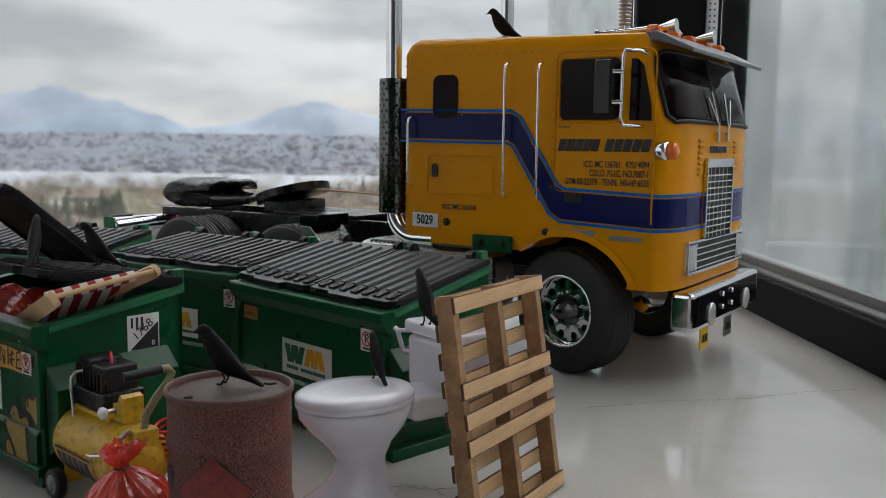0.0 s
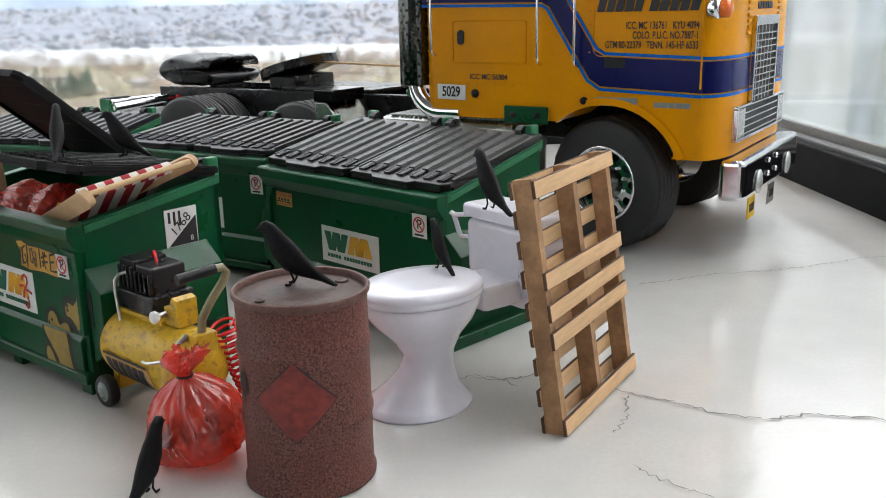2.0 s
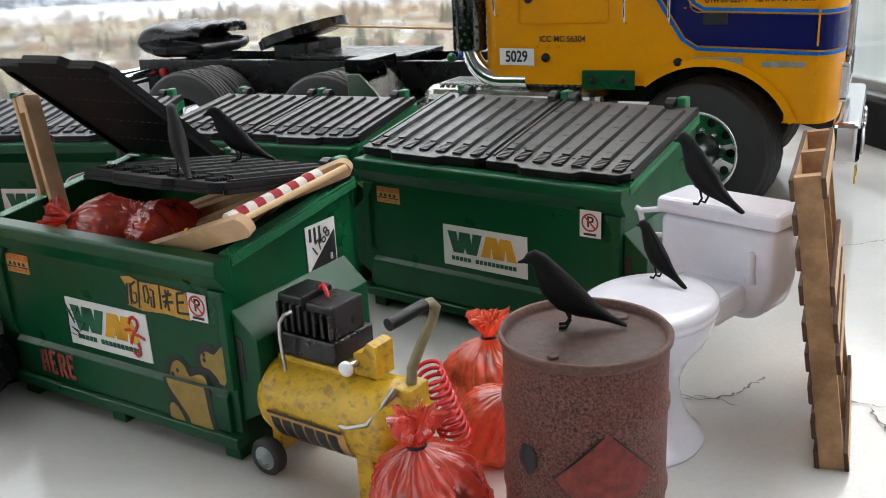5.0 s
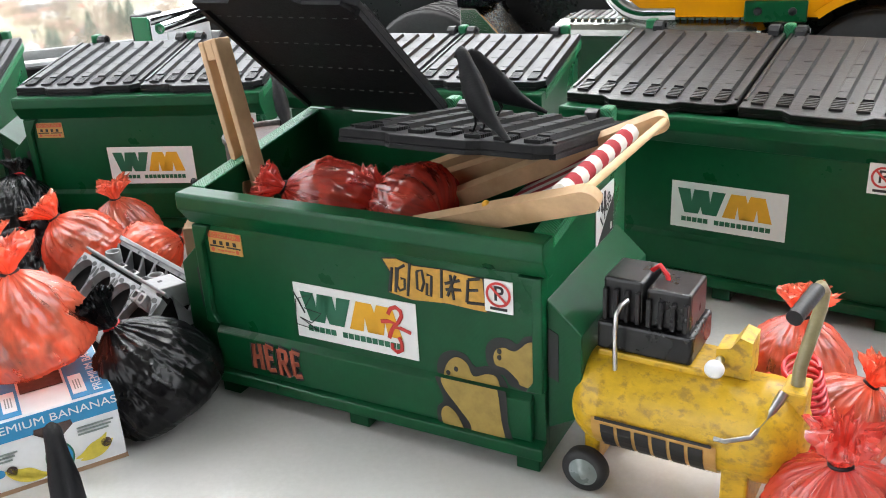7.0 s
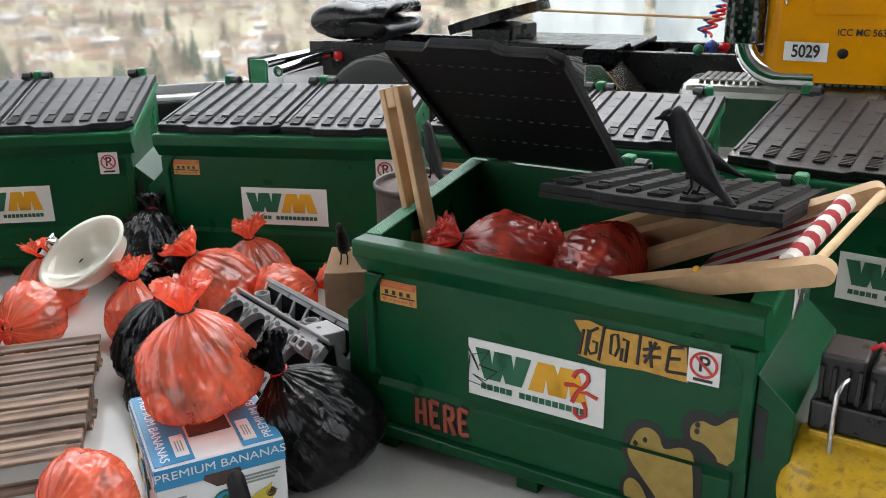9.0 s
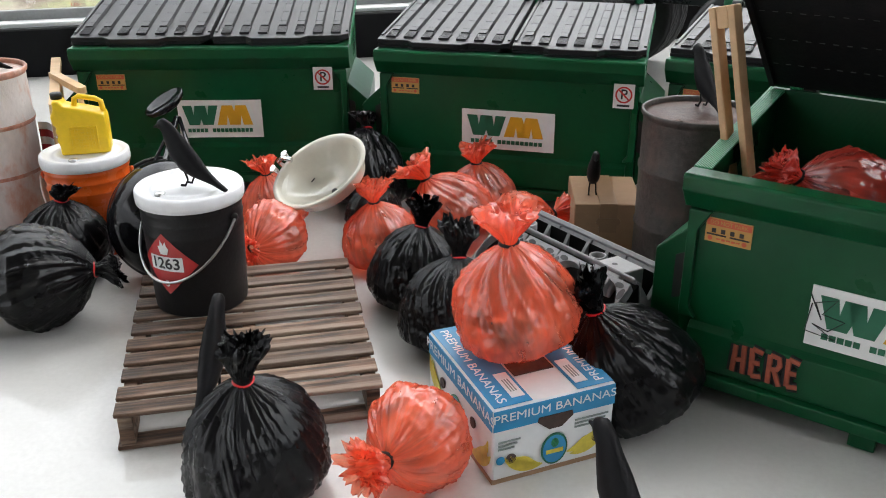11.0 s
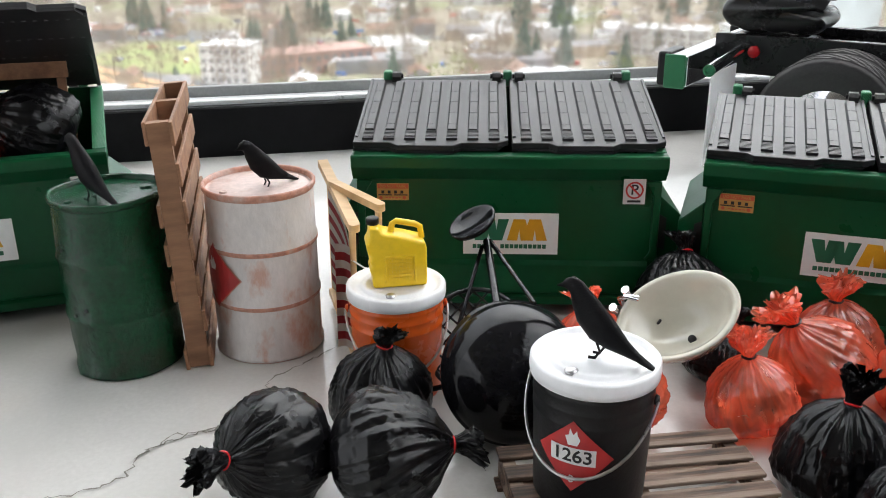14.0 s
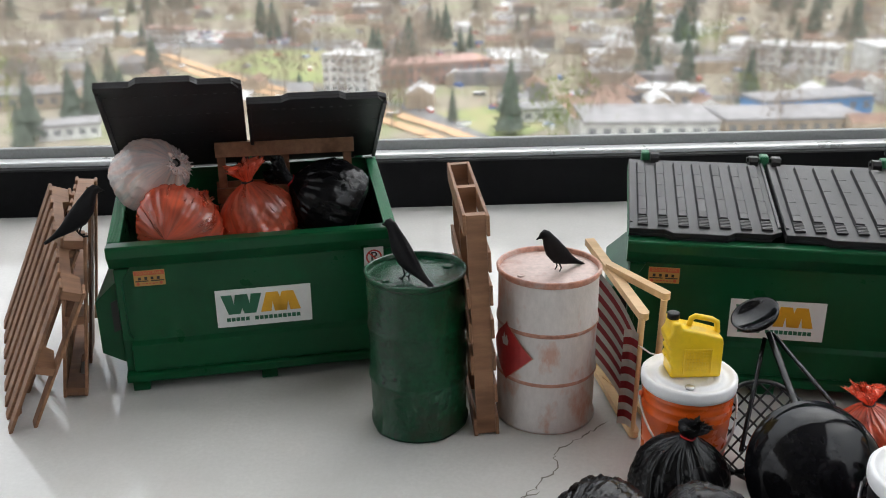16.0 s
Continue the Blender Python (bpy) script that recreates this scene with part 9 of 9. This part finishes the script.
plank = thing("folded_plank", at(0, 0, 0), "pale folded wooden plank standing in the dumpster", "plank")
bm = B()
a, b = Vector((-0.2000, 0.6020, 0.0110)), Vector((-0.2185, 0.6270, 0.1310))
x = (b - a).normalized()
y2 = Vector((0.8, -0.6, 0)).normalized()
y2 = (y2 - x * y2.dot(x)).normalized()
z2 = x.cross(y2)
m = Matrix((x, y2, z2)).transposed().to_4x4()
m.translation = (a + b) / 2
L = (b - a).length / 2
for off in (-0.0032, 0.0032):
    bm = B()
    box(bm, -L, L, off - 0.0012, off + 0.0012, -0.0042, 0.0042, 0.0005, m)
    part("rail", bm, TANWOOD, plank)
for x0, x1 in ((-L, -L * 0.05), (L * 0.88, L)):
    bm = B()
    box(bm, x0, x1, -0.0019, 0.0019, -0.0038, 0.0026, 0.0004, m)
    part("cross_bar", bm, TANWOOD, plank)


# ---- paint and stickers on the graffiti dumpster ----
def clip(pts, z, keep_above):
    out = []
    for p, q in zip(pts, pts[1:] + pts[:1]):
        ip, iq = (p[1] >= z) == keep_above, (q[1] >= z) == keep_above
        if ip:
            out.append(p)
        if ip != iq:
            t = (z - p[1]) / (q[1] - p[1])
            out.append((p[0] + (q[0] - p[0]) * t, z))
    return out


def painted(pts, mat, name, parent, lift=0.0):
    bm = B()
    for keep, yy in ((True, -0.0001), (False, -0.0023)):
        c = clip(pts, 0.0292, keep)
        if len(c) > 2:
            prism(bm, c, yy - 0.0001 - lift, yy - lift, "y")
    return part(name, bm, mat, parent)


def blob(cx, cz, pts, k):
    return [(cx + (x - cx) * k, cz + (z - cz) * k) for x, z in pts]


def soft(pts, n=5):
    """Rounds a closed outline."""
    out = []
    m = len(pts)
    for i in range(m):
        p0, p1, p2, p3 = pts[i - 1], pts[i], pts[(i + 1) % m], pts[(i + 2) % m]
        for j in range(n):
            t = j / n
            out.append(tuple(0.5 * (2 * b + (c - a) * t + (2 * a - 5 * b + 4 * c - d) * t * t + (3 * b - a - 3 * c + d) * t ** 3) for a, b, c, d in zip(p0, p1, p2, p3)))
    return out


def figure(outer, fill):
    painted(soft(outer), INKBLACK, "paint_outline", A)
    painted(soft(fill), GRAFTAN, "paint_fill", A, 0.0002)


figure([(0.0336, 0.0299), (0.0351, 0.0361), (0.0396, 0.0390), (0.0447, 0.0383), (0.0478, 0.0347), (0.0524, 0.0358), (0.0564, 0.0340), (0.0594, 0.0294), (0.0600, 0.0180), (0.0602, 0.0085), (0.0400, 0.0085), (0.0345, 0.0110), (0.0340, 0.0172), (0.0365, 0.0210)],
       [(0.0361, 0.0295), (0.0383, 0.0349), (0.0418, 0.0369), (0.0451, 0.0351), (0.0472, 0.0310), (0.0526, 0.0330), (0.0562, 0.0311), (0.0578, 0.0178), (0.0584, 0.0085), (0.0480, 0.0085), (0.0462, 0.0139), (0.0417, 0.0196), (0.0372, 0.0252)])
painted(soft([(0.0385, 0.0092), (0.0358, 0.0120), (0.0357, 0.0165), (0.0381, 0.0187), (0.0415, 0.0160), (0.0440, 0.0092)]), GRAFTAN, "paint_fill", A, 0.0002)
figure([(0.0521, 0.0376), (0.0522, 0.0432), (0.0553, 0.0467), (0.0601, 0.0473), (0.0630, 0.0461), (0.0656, 0.0491), (0.0695, 0.0489), (0.0708, 0.0400), (0.0700, 0.0300), (0.0621, 0.0300), (0.0597, 0.0310), (0.0583, 0.0334), (0.0543, 0.0344)],
       [(0.0547, 0.0395), (0.0556, 0.0425), (0.0584, 0.0439), (0.0623, 0.0434), (0.0667, 0.0473), (0.0691, 0.0469), (0.0698, 0.0400), (0.0692, 0.0318), (0.0640, 0.0314), (0.0629, 0.0332), (0.0590, 0.0364), (0.0556, 0.0370)])
for ex, ez in ((0.0379, 0.0304), (0.0409, 0.0324), (0.0569, 0.0424), (0.0568, 0.0401)):
    painted([(ex + 0.0008 * math.cos(j * 0.7), ez + 0.0010 * math.sin(j * 0.7)) for j in range(9)], INKBLACK, "paint_dot", A, 0.0004)
gold = [(0.0156, 0.0682), (0.0206, 0.0690), (0.0270, 0.0674), (0.0383, 0.0677), (0.0525, 0.0667), (0.0537, 0.0587), (0.0528, 0.0555), (0.0479, 0.0556), (0.0389, 0.0561), (0.0260, 0.0551), (0.0173, 0.0564), (0.0187, 0.0633)]
painted(blob(0.0350, 0.0620, gold, 1.05), INKBLACK, "paint_outline", A)
painted(gold, GRAFGOLD, "painted_block", A, 0.0002)


def brush(paths, r, mat, name, y):
    """Flat brush strokes on the front wall."""
    for pts in paths:
        bm = tube(B(), [(px, y, pz) for px, pz in pts], r, 6)
        for v in bm.verts:
            v.co.y = y + (v.co.y - y) * 0.05
        part(name, bm, mat, A)


def tag(u, f):
    """A place on the gold block: u along it, f down it, 0 to 1."""
    return 0.0156 + 0.0381 * u, 0.0686 - 0.0004 * u - 0.0126 * f


WORD = [[(0.09, 0.22), (0.055, 0.94)], [(0.135, 0.2), (0.11, 0.93)], [(0.22, 0.1), (0.15, 0.24), (0.125, 0.72), (0.155, 0.86), (0.205, 0.78), (0.21, 0.5), (0.17, 0.5)], [(0.27, 0.02), (0.23, 0.98)],
        [(0.335, 0.22), (0.385, 0.16), (0.40, 0.5), (0.37, 0.76), (0.33, 0.72), (0.335, 0.22)], [(0.43, 0.26), (0.475, 0.28), (0.46, 0.86), (0.42, 0.84), (0.43, 0.5)], [(0.575, 0.05), (0.56, 0.85)],
        [(0.60, 0.42), (0.745, 0.26)], [(0.62, 0.76), (0.705, 0.14)], [(0.655, 0.15), (0.68, 0.84)], [(0.605, 0.58), (0.755, 0.52)], [(0.82, 0.2), (0.80, 0.84)], [(0.82, 0.2), (0.93, 0.12)], [(0.81, 0.5), (0.91, 0.44)], [(0.80, 0.84), (0.965, 0.8)], [(0.965, 0.1), (0.985, 0.84)]]
brush([[tag(*p) for p in s] for s in WORD], 0.00055, INKBLACK, "paint_stroke", -0.0005)
LETTERS = {"H": [[(0, 0), (0.1, 1)], [(0.85, 0.0), (0.75, 1.05)], [(0.0, 0.45), (0.85, 0.55)]], "E": [[(0.1, 0), (0.0, 1)], [(0.0, 1), (0.85, 0.92)], [(0.05, 0.5), (0.7, 0.52)], [(0.1, 0.0), (0.9, 0.06)]],
           "R": [[(0.05, -0.05), (0.0, 1)], [(0.0, 1), (0.7, 0.95), (0.8, 0.7), (0.6, 0.52), (0.05, 0.48)], [(0.4, 0.5), (0.95, -0.05)]]}
word = [[(-0.0440 + 0.0060 * i + 0.0043 * px, 0.0152 + 0.0004 * (i % 2) + 0.0104 * pz) for px, pz in s] for i, ch in enumerate("HERE") for s in LETTERS[ch]]
brush(word, 0.0020, INKBLACK, "writing_outline", -0.0024)
brush(word, 0.0010, GRAFRUST, "writing", -0.0026)
no_parking(A, 0.0573, 0.0617, -0.0006, 0.0096, 0.0110)
bm = B()
zig = [(-0.0235, 0.0505), (-0.0190, 0.0420), (-0.0215, 0.0475), (-0.0150, 0.0500), (-0.0190, 0.0440), (-0.0120, 0.0430), (-0.0165, 0.0385), (-0.0215, 0.0400), (-0.0140, 0.0360), (-0.0235, 0.0370), (-0.0225, 0.0470)]
tube(bm, [(x, -0.0006, z) for x, z in zig], 0.00022, 4)
part("scribble", bm, INKBLACK, A)
bm = B()
for s in ([(0.0160, 0.0480), (0.0172, 0.0504), (0.0192, 0.0512), (0.0210, 0.0502), (0.0213, 0.0482), (0.0200, 0.0458), (0.0178, 0.0432), (0.0206, 0.0436), (0.0246, 0.0424)], [(0.0130, 0.0448), (0.0160, 0.0454), (0.0186, 0.0450), (0.0170, 0.0420), (0.0158, 0.0390)], [(0.0196, 0.0400), (0.0206, 0.0380), (0.0205, 0.0352), (0.0186, 0.0340), (0.0168, 0.0352), (0.0170, 0.0372)]):
    tube(bm, [(x, -0.0006, z) for x, z in s], 0.0008, 6)
for v in bm.verts:
    v.co.y = -0.0006 + (v.co.y + 0.0006) * 0.15
part("scribble", bm, INKRED, A)
# placard on the side wall
SD = Matrix.Translation((0.0724, 0.0560, 0.0715)) @ pose(0, 0, 0, 90, 0, 90)
bm = B()
box(bm, -0.0095, 0.0095, -0.0098, 0.0098, 0.0, 0.0003, 0, SD)
pc = part("side_placard", bm, PAPER, A, "black and white square placard")
bm = B()
sheet(bm, [(-0.0085, -0.0090, 0.0005), (0.0088, -0.0090, 0.0005), (0.0088, 0.0050, 0.0005)], SD)
for k in range(3):
    box(bm, -0.0075 + k * 0.003, -0.0062 + k * 0.003, 0.0030 - k * 0.001, 0.0085, 0.0003, 0.0005, 0, SD)
part("print", bm, INKBLACK, pc)
lettering("writing", "1768", 0.0050, INKBLACK, pc, SD @ Matrix.Translation((-0.0005, 0.0015, 0.0006)) @ pose(0, 0, 0, 0, 0, 38))
lettering("writing", "8", 0.0028, PAPER, pc, SD @ Matrix.Translation((0.0055, -0.0065, 0.0007)))
# rust-coloured word on the fork sleeve
lettering("writing", "LOVE", 0.0135, GRAFRUST, A, Matrix.Translation((0.0830, 0.0330, 0.0380)) @ pose(0, 0, 0, 90, 0, 90), stretch=0.85)
